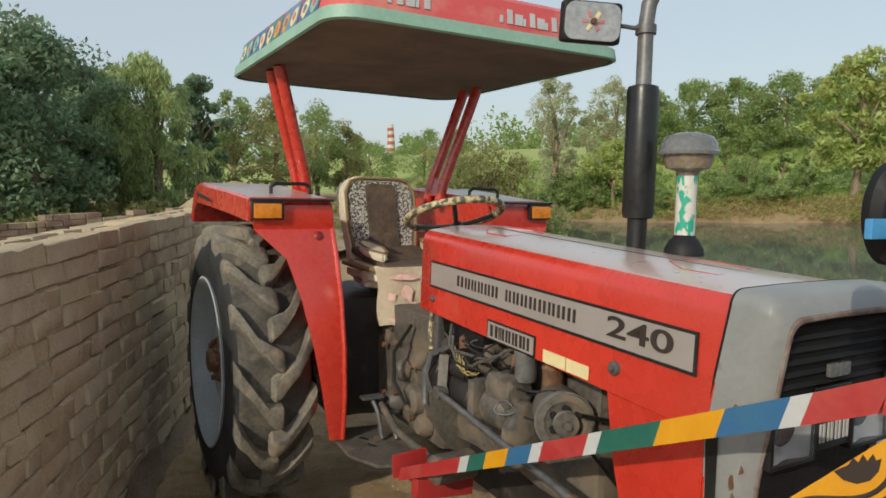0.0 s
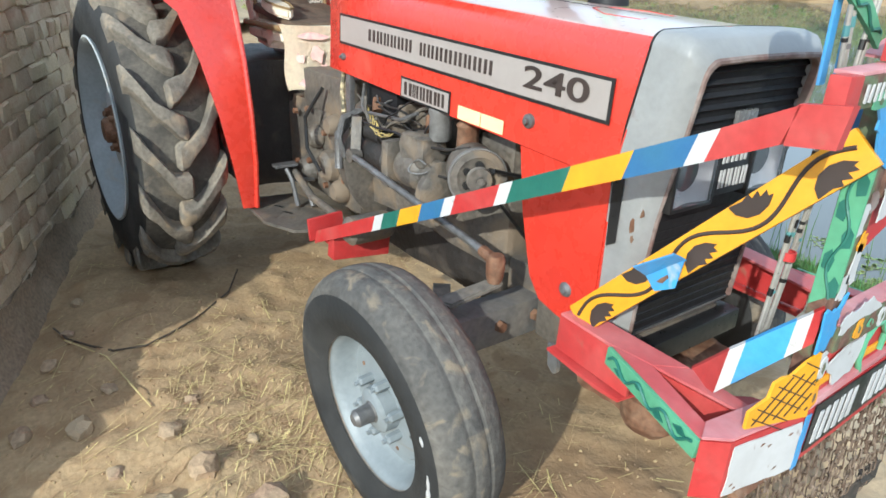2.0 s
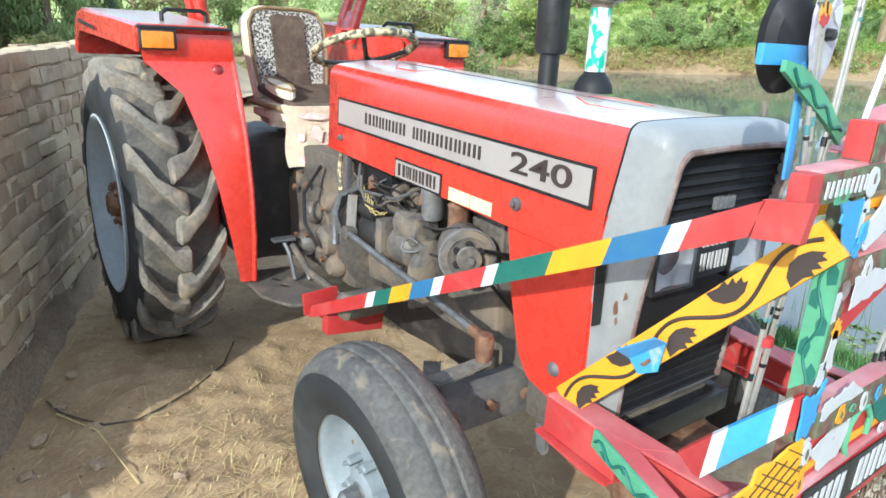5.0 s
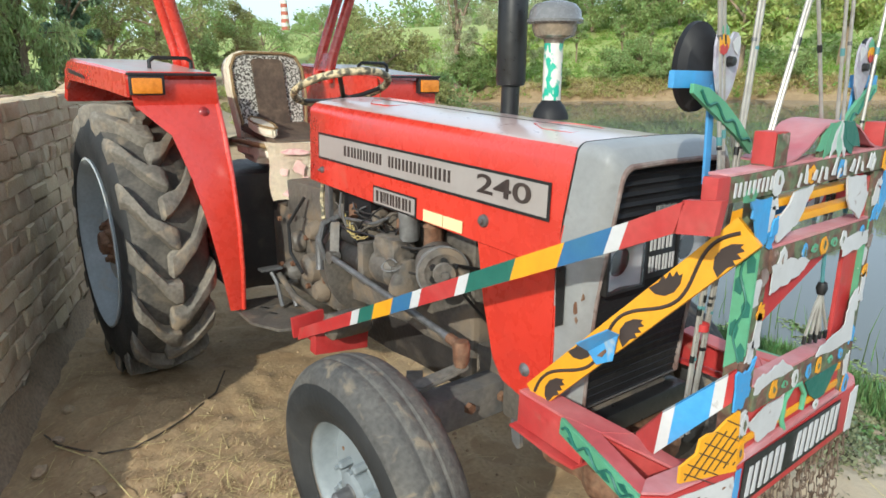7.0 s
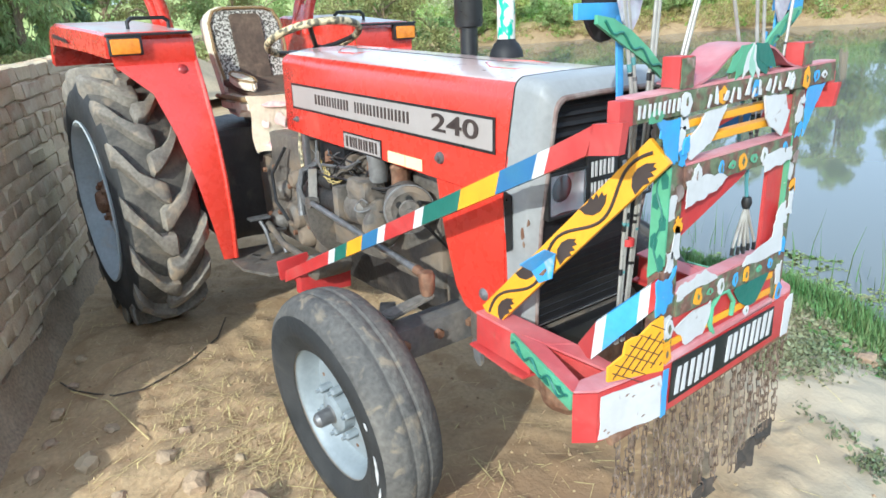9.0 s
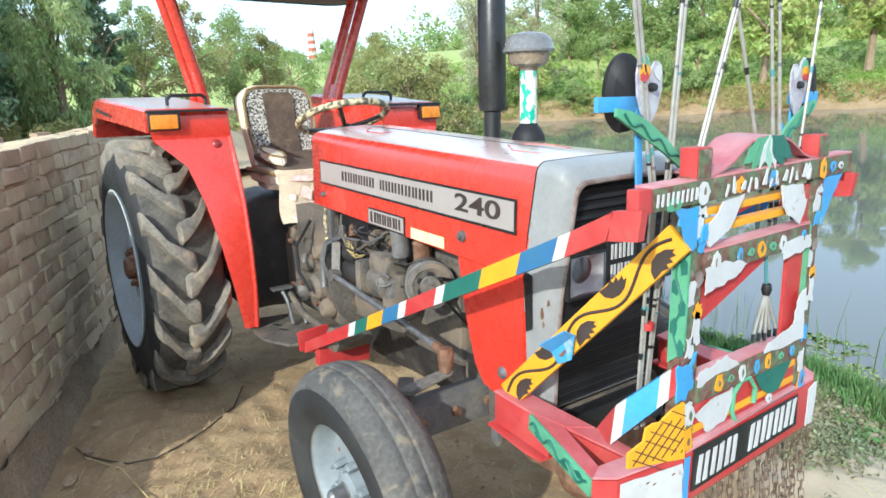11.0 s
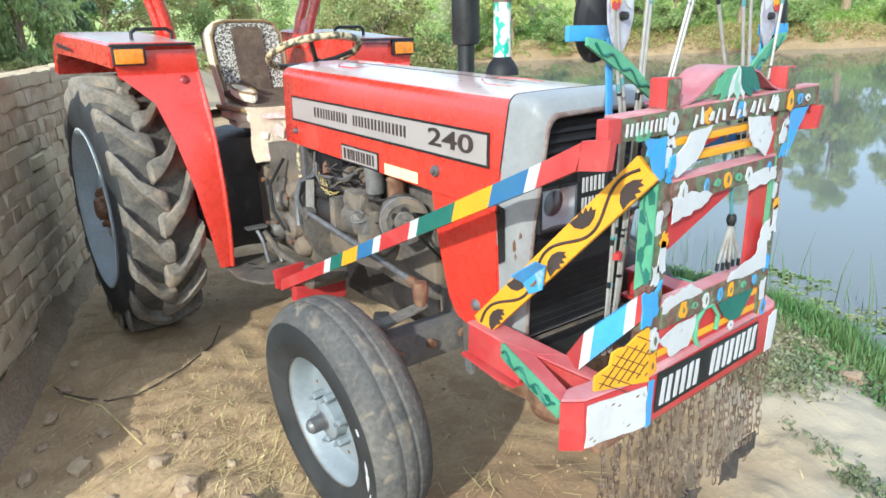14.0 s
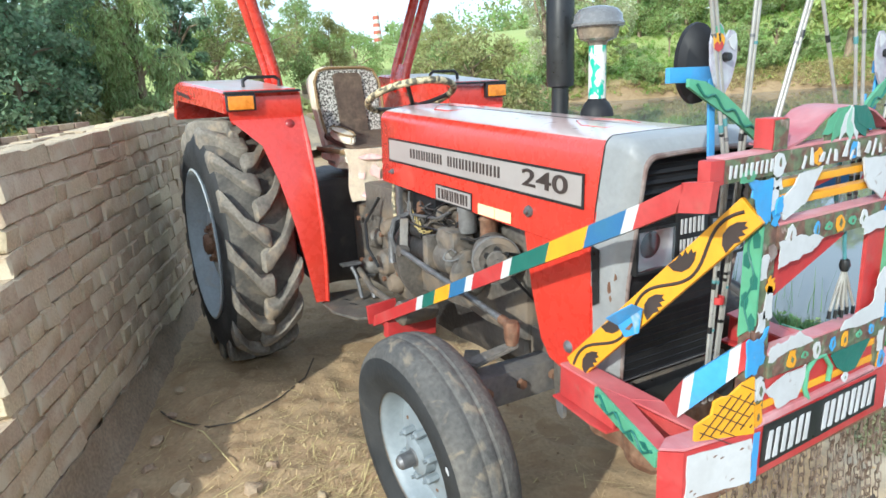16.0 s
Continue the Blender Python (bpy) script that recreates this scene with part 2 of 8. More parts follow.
BRICK_ISLE = mat("dusty fired brick, far end", (0.49, 0.395, 0.265), (0.44, 0.325, 0.215), rough=0.92, scale=7, grain=0.2, fine=90, bump=0.4, island=0.16, dirt=(0.52, 0.435, 0.305), dirt_scale=5, dirt_from=0.48)
BRICK_FAR = mat("far stacked brick", (0.36, 0.27, 0.185), (0.30, 0.20, 0.13), rough=0.92, scale=5, grain=0.2, bump=0.3, island=0.5, dirt=(0.42, 0.34, 0.24), dirt_scale=4, dirt_from=0.55)
MORTAR = mat("mud mortar", (0.42, 0.335, 0.225), (0.36, 0.28, 0.18), rough=0.95, scale=8, grain=0.3, bump=0.5)
MUD = mat("damp mud plaster", (0.25, 0.185, 0.12), (0.31, 0.235, 0.16), rough=0.95, scale=6, grain=0.3, bump=0.4)
STRAW = mat("dry straw", (0.50, 0.37, 0.185), (0.37, 0.27, 0.135), rough=0.85, scale=20, grain=0.2, bump=0.0, island=0.5)
CLOD = mat("dry earth clods", (0.36, 0.26, 0.15), (0.31, 0.215, 0.12), rough=0.95, scale=9, grain=0.3, bump=0.5, island=0.25)
STONE = mat("pale brick rubble", (0.33, 0.245, 0.155), (0.30, 0.205, 0.13), rough=0.95, scale=9, grain=0.3, bump=0.5, each=0.18, dirt=(0.36, 0.275, 0.175), dirt_scale=7, dirt_from=0.5)
ASH = mat("dark ash heap", (0.07, 0.068, 0.066), (0.11, 0.10, 0.095), rough=0.95, scale=4, grain=0.3, bump=0.5)
SAND = mat("sandy mound soil", (0.42, 0.32, 0.20), (0.34, 0.26, 0.16), rough=0.95, scale=2, grain=0.2, bump=0.4, fine=20)
GRASS = mat("grass blades", (0.075, 0.16, 0.045), (0.14, 0.21, 0.075), rough=0.6, scale=1.5, grain=0.1, bump=0.0, island=0.5, spec=0.3)
WEED = mat("dry weed leaves", (0.14, 0.17, 0.09), (0.22, 0.21, 0.12), rough=0.7, scale=1.5, grain=0.1, bump=0.0, island=0.5, spec=0.3)
LILY = mat("yellow-green floating leaves", (0.20, 0.28, 0.06), (0.30, 0.30, 0.09), rough=0.4, scale=3, grain=0.1, bump=0.0, island=0.5)
BARK_DARK = mat("dark cord fibre", (0.06, 0.045, 0.032), (0.09, 0.07, 0.05), rough=0.9, scale=30, grain=0.2, bump=0.1)
BARK = mat("pale bark", (0.22, 0.16, 0.10), (0.30, 0.23, 0.16), rough=0.9, scale=5, grain=0.3, bump=0.5, fine=30, stretch=(1, 1, 0.2))


def leaf_mat(name, c1, c2):
    """Leaves let some of the light through."""
    m = mat(name, c1, c2, rough=0.55, scale=0.7, grain=0.1, fine=8, bump=0.0, island=0.55, spec=0.3)
    nt, L = m.node_tree, m.node_tree.links
    b = nt.nodes["Principled BSDF"]
    tr = nt.nodes.new("ShaderNodeBsdfTranslucent")
    L.new(b.inputs["Base Color"].links[0].from_socket, tr.inputs["Color"])
    mx = nt.nodes.new("ShaderNodeMixShader")
    mx.inputs[0].default_value = 0.5
    L.new(b.outputs[0], mx.inputs[1])
    L.new(tr.outputs[0], mx.inputs[2])
    L.new(mx.outputs[0], nt.nodes["Material Output"].inputs[0])
    return m


LEAF_DARK = leaf_mat("dark leaves", (0.22, 0.32, 0.19), (0.29, 0.37, 0.225))
LEAF_WILLOW = leaf_mat("willow leaves", (0.38, 0.46, 0.20), (0.46, 0.52, 0.24))
LEAF_MID = leaf_mat("acacia leaves", (0.29, 0.385, 0.135), (0.37, 0.43, 0.18))
LEAF_OLIVE = leaf_mat("olive leaves", (0.35, 0.36, 0.14), (0.44, 0.42, 0.18))
LEAF_MANGO = leaf_mat("glossy mango leaves", (0.42, 0.50, 0.15), (0.58, 0.60, 0.24))
LEAF_MEADOW = leaf_mat("meadow grass", (0.24, 0.37, 0.08), (0.36, 0.43, 0.12))
LEAF_STRAW = leaf_mat("dry bank grass", (0.46, 0.40, 0.17), (0.54, 0.45, 0.24))
LEAF_SILVER = leaf_mat("silvery leaves", (0.48, 0.50, 0.29), (0.58, 0.58, 0.36))


def ground_mat():
    m = mat("trodden sandy earth", (0.38, 0.272, 0.15), (0.315, 0.218, 0.118), rough=0.95, scale=2.2, grain=0.22, fine=55, bump=0.4, dirt=(0.285, 0.19, 0.098), dirt_scale=7, dirt_from=0.5)
    nt, L = m.node_tree, m.node_tree.links
    b = nt.nodes["Principled BSDF"]
    col = b.inputs["Base Color"].links[0].from_socket
    pos = nt.nodes.new("ShaderNodeNewGeometry").outputs["Position"]
    # grass growth beyond the tractor's yard: on the near bank and over all land across the pond
    dot = nt.nodes.new("ShaderNodeVectorMath")
    dot.operation = "DOT_PRODUCT"
    L.new(pos, dot.inputs[0])
    dot.inputs[1].default_value = (-0.52, 0.85, 0)
    r = nt.nodes.new("ShaderNodeMapRange")
    for i, x in zip((1, 2), (27.0, 29.5)):
        r.inputs[i].default_value = x
    L.new(dot.outputs["Value"], r.inputs[0])
    n = nt.nodes.new("ShaderNodeTexNoise")
    n.inputs["Scale"].default_value, n.inputs["Detail"].default_value = 0.5, 6
    L.new(pos, n.inputs["Vector"])
    gmix = nt.nodes.new("ShaderNodeMix")
    gmix.data_type = "RGBA"
    L.new(n.outputs["Fac"], gmix.inputs[0])
    gmix.inputs[6].default_value, gmix.inputs[7].default_value = (0.26, 0.36, 0.09, 1), (0.40, 0.40, 0.15, 1)
    x = nt.nodes.new("ShaderNodeMix")
    x.data_type = "RGBA"
    L.new(r.outputs[0], x.inputs[0])
    L.new(col, x.inputs[6])
    L.new(gmix.outputs[2], x.inputs[7])
    # pale fine silt washed out along the top of the near bank
    dot2 = nt.nodes.new("ShaderNodeVectorMath")
    dot2.operation = "DOT_PRODUCT"
    L.new(pos, dot2.inputs[0])
    dot2.inputs[1].default_value = (0.80, 0.60, 0)
    n2 = nt.nodes.new("ShaderNodeTexNoise")
    n2.inputs["Scale"].default_value, n2.inputs["Detail"].default_value = 1.6, 5
    L.new(pos, n2.inputs["Vector"])
    add = nt.nodes.new("ShaderNodeMath")
    L.new(dot2.outputs["Value"], add.inputs[0])
    L.new(n2.outputs["Fac"], add.inputs[1])
    r2 = nt.nodes.new("ShaderNodeMapRange")
    for i, v in zip((1, 2, 4), (2.95, 3.45, 0.85)):
        r2.inputs[i].default_value = v
    L.new(add.outputs[0], r2.inputs[0])
    near = nt.nodes.new("ShaderNodeMapRange")          # none of it across the water
    for i, v in zip((1, 2, 3, 4), (8.0, 12.0, 1.0, 0.0)):
        near.inputs[i].default_value = v
    L.new(dot.outputs["Value"], near.inputs[0])
    both = nt.nodes.new("ShaderNodeMath")
    both.operation = "MULTIPLY"
    L.new(r2.outputs[0], both.inputs[0])
    L.new(near.outputs[0], both.inputs[1])
    silt = nt.nodes.new("ShaderNodeMix")
    silt.data_type = "RGBA"
    L.new(both.outputs[0], silt.inputs[0])
    L.new(x.outputs[2], silt.inputs[6])
    silt.inputs[7].default_value = (0.40, 0.345, 0.255, 1)
    # browner soil, darkened for the tractor's shade, in a patch round its front
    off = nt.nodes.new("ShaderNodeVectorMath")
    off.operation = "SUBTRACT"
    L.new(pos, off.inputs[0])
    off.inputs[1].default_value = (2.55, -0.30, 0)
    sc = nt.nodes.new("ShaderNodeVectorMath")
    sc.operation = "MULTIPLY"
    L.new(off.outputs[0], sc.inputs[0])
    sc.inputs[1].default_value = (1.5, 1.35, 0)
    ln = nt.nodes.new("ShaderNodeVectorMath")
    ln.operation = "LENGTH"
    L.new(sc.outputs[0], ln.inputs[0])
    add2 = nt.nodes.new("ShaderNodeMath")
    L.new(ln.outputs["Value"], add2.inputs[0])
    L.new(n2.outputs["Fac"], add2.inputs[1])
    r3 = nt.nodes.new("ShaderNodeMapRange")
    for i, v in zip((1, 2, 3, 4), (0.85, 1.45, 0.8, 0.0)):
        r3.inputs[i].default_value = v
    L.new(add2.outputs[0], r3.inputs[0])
    shaded = nt.nodes.new("ShaderNodeMix")
    shaded.data_type = "RGBA"
    L.new(r3.outputs[0], shaded.inputs[0])
    L.new(silt.outputs[2], shaded.inputs[6])
    shaded.inputs[7].default_value = (0.235, 0.145, 0.078, 1)
    L.new(shaded.outputs[2], b.inputs["Base Color"])
    return m


GROUND = ground_mat()


def water_mat():
    m = bpy.data.materials.new("still pond water")
    m.use_nodes = True
    nt, L = m.node_tree, m.node_tree.links
    b = nt.nodes["Principled BSDF"]
    b.inputs["Base Color"].default_value = (0.125, 0.135, 0.125, 1)
    b.inputs["Roughness"].default_value = 0.03
    b.inputs["IOR"].default_value = 1.33
    b.inputs["Specular IOR Level"].default_value = 0.9
    n = nt.nodes.new("ShaderNodeTexNoise")
    n.inputs["Scale"].default_value, n.inputs["Detail"].default_value = 2.2, 3
    tc = nt.nodes.new("ShaderNodeTexCoord")
    L.new(tc.outputs["Object"], n.inputs["Vector"])
    bp = nt.nodes.new("ShaderNodeBump")
    bp.inputs["Strength"].default_value, bp.inputs["Distance"].default_value = 0.05, 0.02
    L.new(n.outputs["Fac"], bp.inputs["Height"])
    L.new(bp.outputs[0], b.inputs["Normal"])
    return m


WATER = water_mat()


def clear_glass():
    m = bpy.data.materials.new("clear lamp glass")
    m.use_nodes = True
    nt = m.node_tree
    tr, gl, mx = nt.nodes.new("ShaderNodeBsdfTransparent"), nt.nodes.new("ShaderNodeBsdfGlossy"), nt.nodes.new("ShaderNodeMixShader")
    gl.inputs["Roughness"].default_value = 0.08
    mx.inputs[0].default_value = 0.18
    nt.links.new(tr.outputs[0], mx.inputs[1])
    nt.links.new(gl.outputs[0], mx.inputs[2])
    nt.links.new(mx.outputs[0], nt.nodes["Material Output"].inputs[0])
    return m


CLEAR = clear_glass()
CHROME = mat("tarnished mirror chrome", (0.80, 0.80, 0.83), (0.70, 0.70, 0.74), rough=0.58, metal=1.0, scale=30, grain=0.05, bump=0.02, fine=60)
MIRROR = bpy.data.materials.new("mirror glass")
MIRROR.use_nodes = True
MIRROR.node_tree.nodes["Principled BSDF"].inputs["Metallic"].default_value = 1.0
MIRROR.node_tree.nodes["Principled BSDF"].inputs["Roughness"].default_value = 0.03


# ---- mesh helpers ----
def finish(bm, name, material, smooth=35):
    me = bpy.data.meshes.new(name)
    bmesh.ops.recalc_face_normals(bm, faces=bm.faces)
    bm.to_mesh(me)
    bm.free()
    if smooth:
        me.polygons.foreach_set("use_smooth", [True] * len(me.polygons))
        me.set_sharp_from_angle(angle=radians(smooth))
    me.materials.append(material)
    return me


def part(name, bm, material, parent, label="", smooth=35):
    ob = new(name, finish(bm, name, material, smooth))
    ob.parent = parent
    if label:
        tagged(ob, label)
    return ob


def thing(name, bm, material, label, category, group="", kind="", smooth=35):
    return tagged(new(name, finish(bm, name, material, smooth)), label, category, group, kind)


def empty(name, m, label, category, group="", kind=""):
    ob = new(name)
    ob.matrix_world = m
    return tagged(ob, label, category, group, kind)


def box(c, s, bevel=0.004, m=None, seg=2):
    """A new bmesh: a box at centre c with full sizes s, edges rounded; m turns it after."""
    bm = bmesh.new()
    bmesh.ops.create_cube(bm, size=1, matrix=Matrix.Diagonal((*s, 1)))
    if bevel:
        bmesh.ops.bevel(bm, geom=bm.edges[:], offset=bevel, segments=seg, affect="EDGES", profile=0.7)
    bm.transform(Matrix.Translation(c) @ (m or Matrix()))
    return bm


def merge(*bms):
    out = bms[0]
    for b in bms[1:]:
        tmp = bpy.data.meshes.new("tmp")
        b.to_mesh(tmp)
        b.free()
        out.from_mesh(tmp)
        bpy.data.meshes.remove(tmp)
    return out


def rod(points, r, n=10, cap=True, radii=None):
    """A round bar through points."""
    bm = bmesh.new()
    pts = [Vector(p) for p in points]
    rings = []
    side = None
    for i, p in enumerate(pts):
        d = ((pts[min(i + 1, len(pts) - 1)] - p).normalized() + (p - pts[max(i - 1, 0)]).normalized()).normalized()
        if side is None:
            side = d.orthogonal().normalized()
        side = (side - d * side.dot(d)).normalized()
        up = d.cross(side)
        rr = radii[i] if radii else r
        rings.append([bm.verts.new(p + rr * (math.cos(a) * side + math.sin(a) * up)) for a in [2 * math.pi * k / n for k in range(n)]])
    for a, b in zip(rings, rings[1:]):
        for k in range(n):
            bm.faces.new((a[k], a[(k + 1) % n], b[(k + 1) % n], b[k]))
    if cap:
        bm.faces.new(rings[0][::-1])
        bm.faces.new(rings[-1])
    return bm


def lathe(profile, m, n=32, closed=False):
    """Turns (radius, height) pairs round z, then places it by m."""
    bm = bmesh.new()
    rings = []
    for r, z in profile:
        if r < 1e-5:
            rings.append([bm.verts.new((0, 0, z))])
        else:
            rings.append([bm.verts.new((r * math.cos(2 * math.pi * k / n), r * math.sin(2 * math.pi * k / n), z)) for k in range(n)])
    pairs = list(zip(rings, rings[1:])) + ([(rings[-1], rings[0])] if closed else [])
    for a, b in pairs:
        for k in range(n):
            q = [a[k % len(a)], a[(k + 1) % len(a)], b[(k + 1) % len(b)], b[k % len(b)]]
            q = list(dict.fromkeys(q))
            if len(q) > 2:
                bm.faces.new(q)
    bm.transform(m)
    return bm


def plate(poly, thick, bevel=0.0):
    """A flat plate: a polygon in space, thickened by the vector thick."""
    bm = bmesh.new()
    t = Vector(thick)
    a = [bm.verts.new(p) for p in poly]
    b = [bm.verts.new(Vector(p) + t) for p in poly]
    bm.faces.new(a)
    bm.faces.new(b[::-1])
    for i in range(len(a)):
        j = (i + 1) % len(a)
        bm.faces.new((a[i], b[i], b[j], a[j]))
    if bevel:
        bmesh.ops.bevel(bm, geom=bm.edges[:], offset=bevel, segments=2, affect="EDGES")
    return bm


def beam(p, q, w, h, up=(0, 0, 1), bevel=0.003):
    """A square bar from p to q: w across, h along up."""
    p, q = Vector(p), Vector(q)
    d = q - p
    x = d.normalized()
    y = Vector(up).cross(x).normalized()
    z = x.cross(y)
    m = Matrix((x, y, z)).transposed().to_4x4()
    return box((p + q) / 2, (d.length, w, h), bevel, m)


def cast(bm, amp=0.012, scale=14.0, cuts=5, seed=0):
    """Roughens a plain body into an uneven casting."""
    bmesh.ops.subdivide_edges(bm, edges=bm.edges[:], cuts=cuts, use_grid_fill=True)
    bm.normal_update()
    for v in bm.verts:
        v.co += v.normal * amp * (noise.noise(v.co * scale + Vector((seed, 0, 0))) + 0.5 * noise.noise(v.co * scale * 2.7))
    return bm


def flat_mesh(name, verts, faces, material, parent=None, smooth=False):
    me = bpy.data.meshes.new(name)
    me.from_pydata(verts, [], faces)
    me.materials.append(material)
    if smooth:
        me.polygons.foreach_set("use_smooth", [True] * len(me.polygons))
    ob = new(name, me)
    ob.parent = parent
    return ob


def paled_top(ob, material, least=0.85):
    """Gives the faces that lie flat and upwards a paler coat: dust and reflected sky in one colour."""
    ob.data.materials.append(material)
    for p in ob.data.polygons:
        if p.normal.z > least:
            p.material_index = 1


AXIS_Y = pose(0, 0, 0, 90, 0, 0)     # turns z to -y


# ---- ground, pond and banks ----
def smooth01(t):
    t = max(0.0, min(1.0, t))
    return t * t * (3 - 2 * t)


def bank_turn(x):
    return 0.45 * min(2.4, max(0.0, 2.2 - x))          # the water's edge bends along the yard beside the tractor


def near_bank(x, y):
    return (x - 2.5) * 0.49 + (y - 2.9) * 0.87 + bank_turn(x)


def far_bank(x, y):
    return (x + 15) * -0.52 + (y - 21.5) * 0.85


def ground_z(x, y, rough=True):
    d1, d2 = near_bank(x, y), far_bank(x, y)
    z = -0.054 * max(-1.0, min(1.7, y)) - 0.07 * smooth01((-y - 0.9) / 0.6)
    z += 0.9 * smooth01((-x - 9) / 14) * smooth01((-d1 - 2) / 6)
    if rough:
        near = smooth01(1 - (abs(x - 1.5) + abs(y)) / 14)
        z += near * (0.022 * noise.noise((x * 1.7, y * 1.7, 0)) + 0.020 * noise.noise((x * 6, y * 6, 3)) + 0.022 * max(0, noise.noise((x * 13, y * 13, 7))) + 0.008 * noise.noise((x * 27, y * 27, 4)))
        if near > 0.7:
            z += 0.022 * (0.5 - min(1.0, 2.2 * noise.voronoi((x * 9 + noise.noise((x * 4, y * 4, 1)), y * 9, 0))[0][0])) * smooth01(noise.noise((x * 1.1, y * 1.1, 9)) * 2 + 0.7)
    t = smooth01((d1 + 1.42 + 0.16 * noise.noise((x * 0.9, y * 0.9, 5))) / 2.75)
    z = z * (1 - t) - 1.15 * t
    f = -1.15 + 1.45 * smooth01((d2 + 0.8 + 0.5 * noise.noise((x * 0.4, y * 0.4, 2))) / 2.6) + 3.5 * smooth01((d2 - 1.5) / 24)
    return max(z, f)


def steps(lo, hi, step, far):
    a = list(np.arange(lo, hi + 1e-6, step))
    s, left, right = step, [lo], [hi]
    while right[-1] < far:
        s *= 1.16
        left.append(left[-1] - s)
        right.append(right[-1] + s)
    return left[:0:-1] + a + right[1:]


def build_ground():
    xs, ys = steps(-1.6, 4.2, 0.026, 1500), steps(-1.9, 2.2, 0.026, 1500)
    verts = [(x, y, ground_z(x, y)) for y in ys for x in xs]
    n = len(xs)
    faces = [(j * n + i, j * n + i + 1, (j + 1) * n + i + 1, (j + 1) * n + i) for j in range(len(ys) - 1) for i in range(n - 1)]
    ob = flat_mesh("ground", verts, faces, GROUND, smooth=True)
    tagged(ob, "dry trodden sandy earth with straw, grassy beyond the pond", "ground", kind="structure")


build_ground()
WATER_Z = -0.58
water = flat_mesh("water", [(-60, -40, WATER_Z), (120, -40, WATER_Z), (120, 120, WATER_Z), (-60, 120, WATER_Z)], [(0, 1, 2, 3)], WATER)
tagged(water, "still greenish-brown pond reflecting trees and sky", "pond", kind="structure")

# ---- brick wall beside the tractor ----
WALL_U, WALL_N = Vector((-0.924, 0.383, 0)), Vector((0.383, 0.924, 0))
WALL_P = Vector((0.5, -1.38, 0))          # a point of the face; s runs along WALL_U from here
COURSE, BRICK_L, WALL_T = 0.0865, 0.235, 0.36
rnd = random.Random(4)


def brick_mesh(seed, l, d, h):
    """One worn brick, corners knocked about."""
    r = random.Random(seed)
    bm = bmesh.new()
    bmesh.ops.create_cube(bm, size=1, matrix=Matrix.Diagonal((l, d, h, 1)))
    bmesh.ops.bevel(bm, geom=bm.edges[:], offset=0.007, segments=1, affect="EDGES")
    for v in bm.verts:
        v.co += Vector((r.uniform(-1, 1), r.uniform(-1, 1), r.uniform(-1, 1))) * 0.007
    return finish(bm, "brick", BRICK, 40)


STRETCHERS = [brick_mesh(i, BRICK_L - 0.004, 0.112, COURSE - 0.006) for i in range(7)]
HEADERS = [brick_mesh(20 + i, 0.116, BRICK_L - 0.004, COURSE - 0.006) for i in range(6)]


def wall_end(z):
    """How far towards the yard the wall reaches at the height z: the upper courses stop short. Below 0.54 an unseen
    foot is added to lengthen the ground shadow.
    """
    return -0.57 - 0.05 * smooth01((1.37 - z) / 0.35) if z > 0.995 else -0.86 - 0.40 * smooth01((0.54 - z) / 0.07)


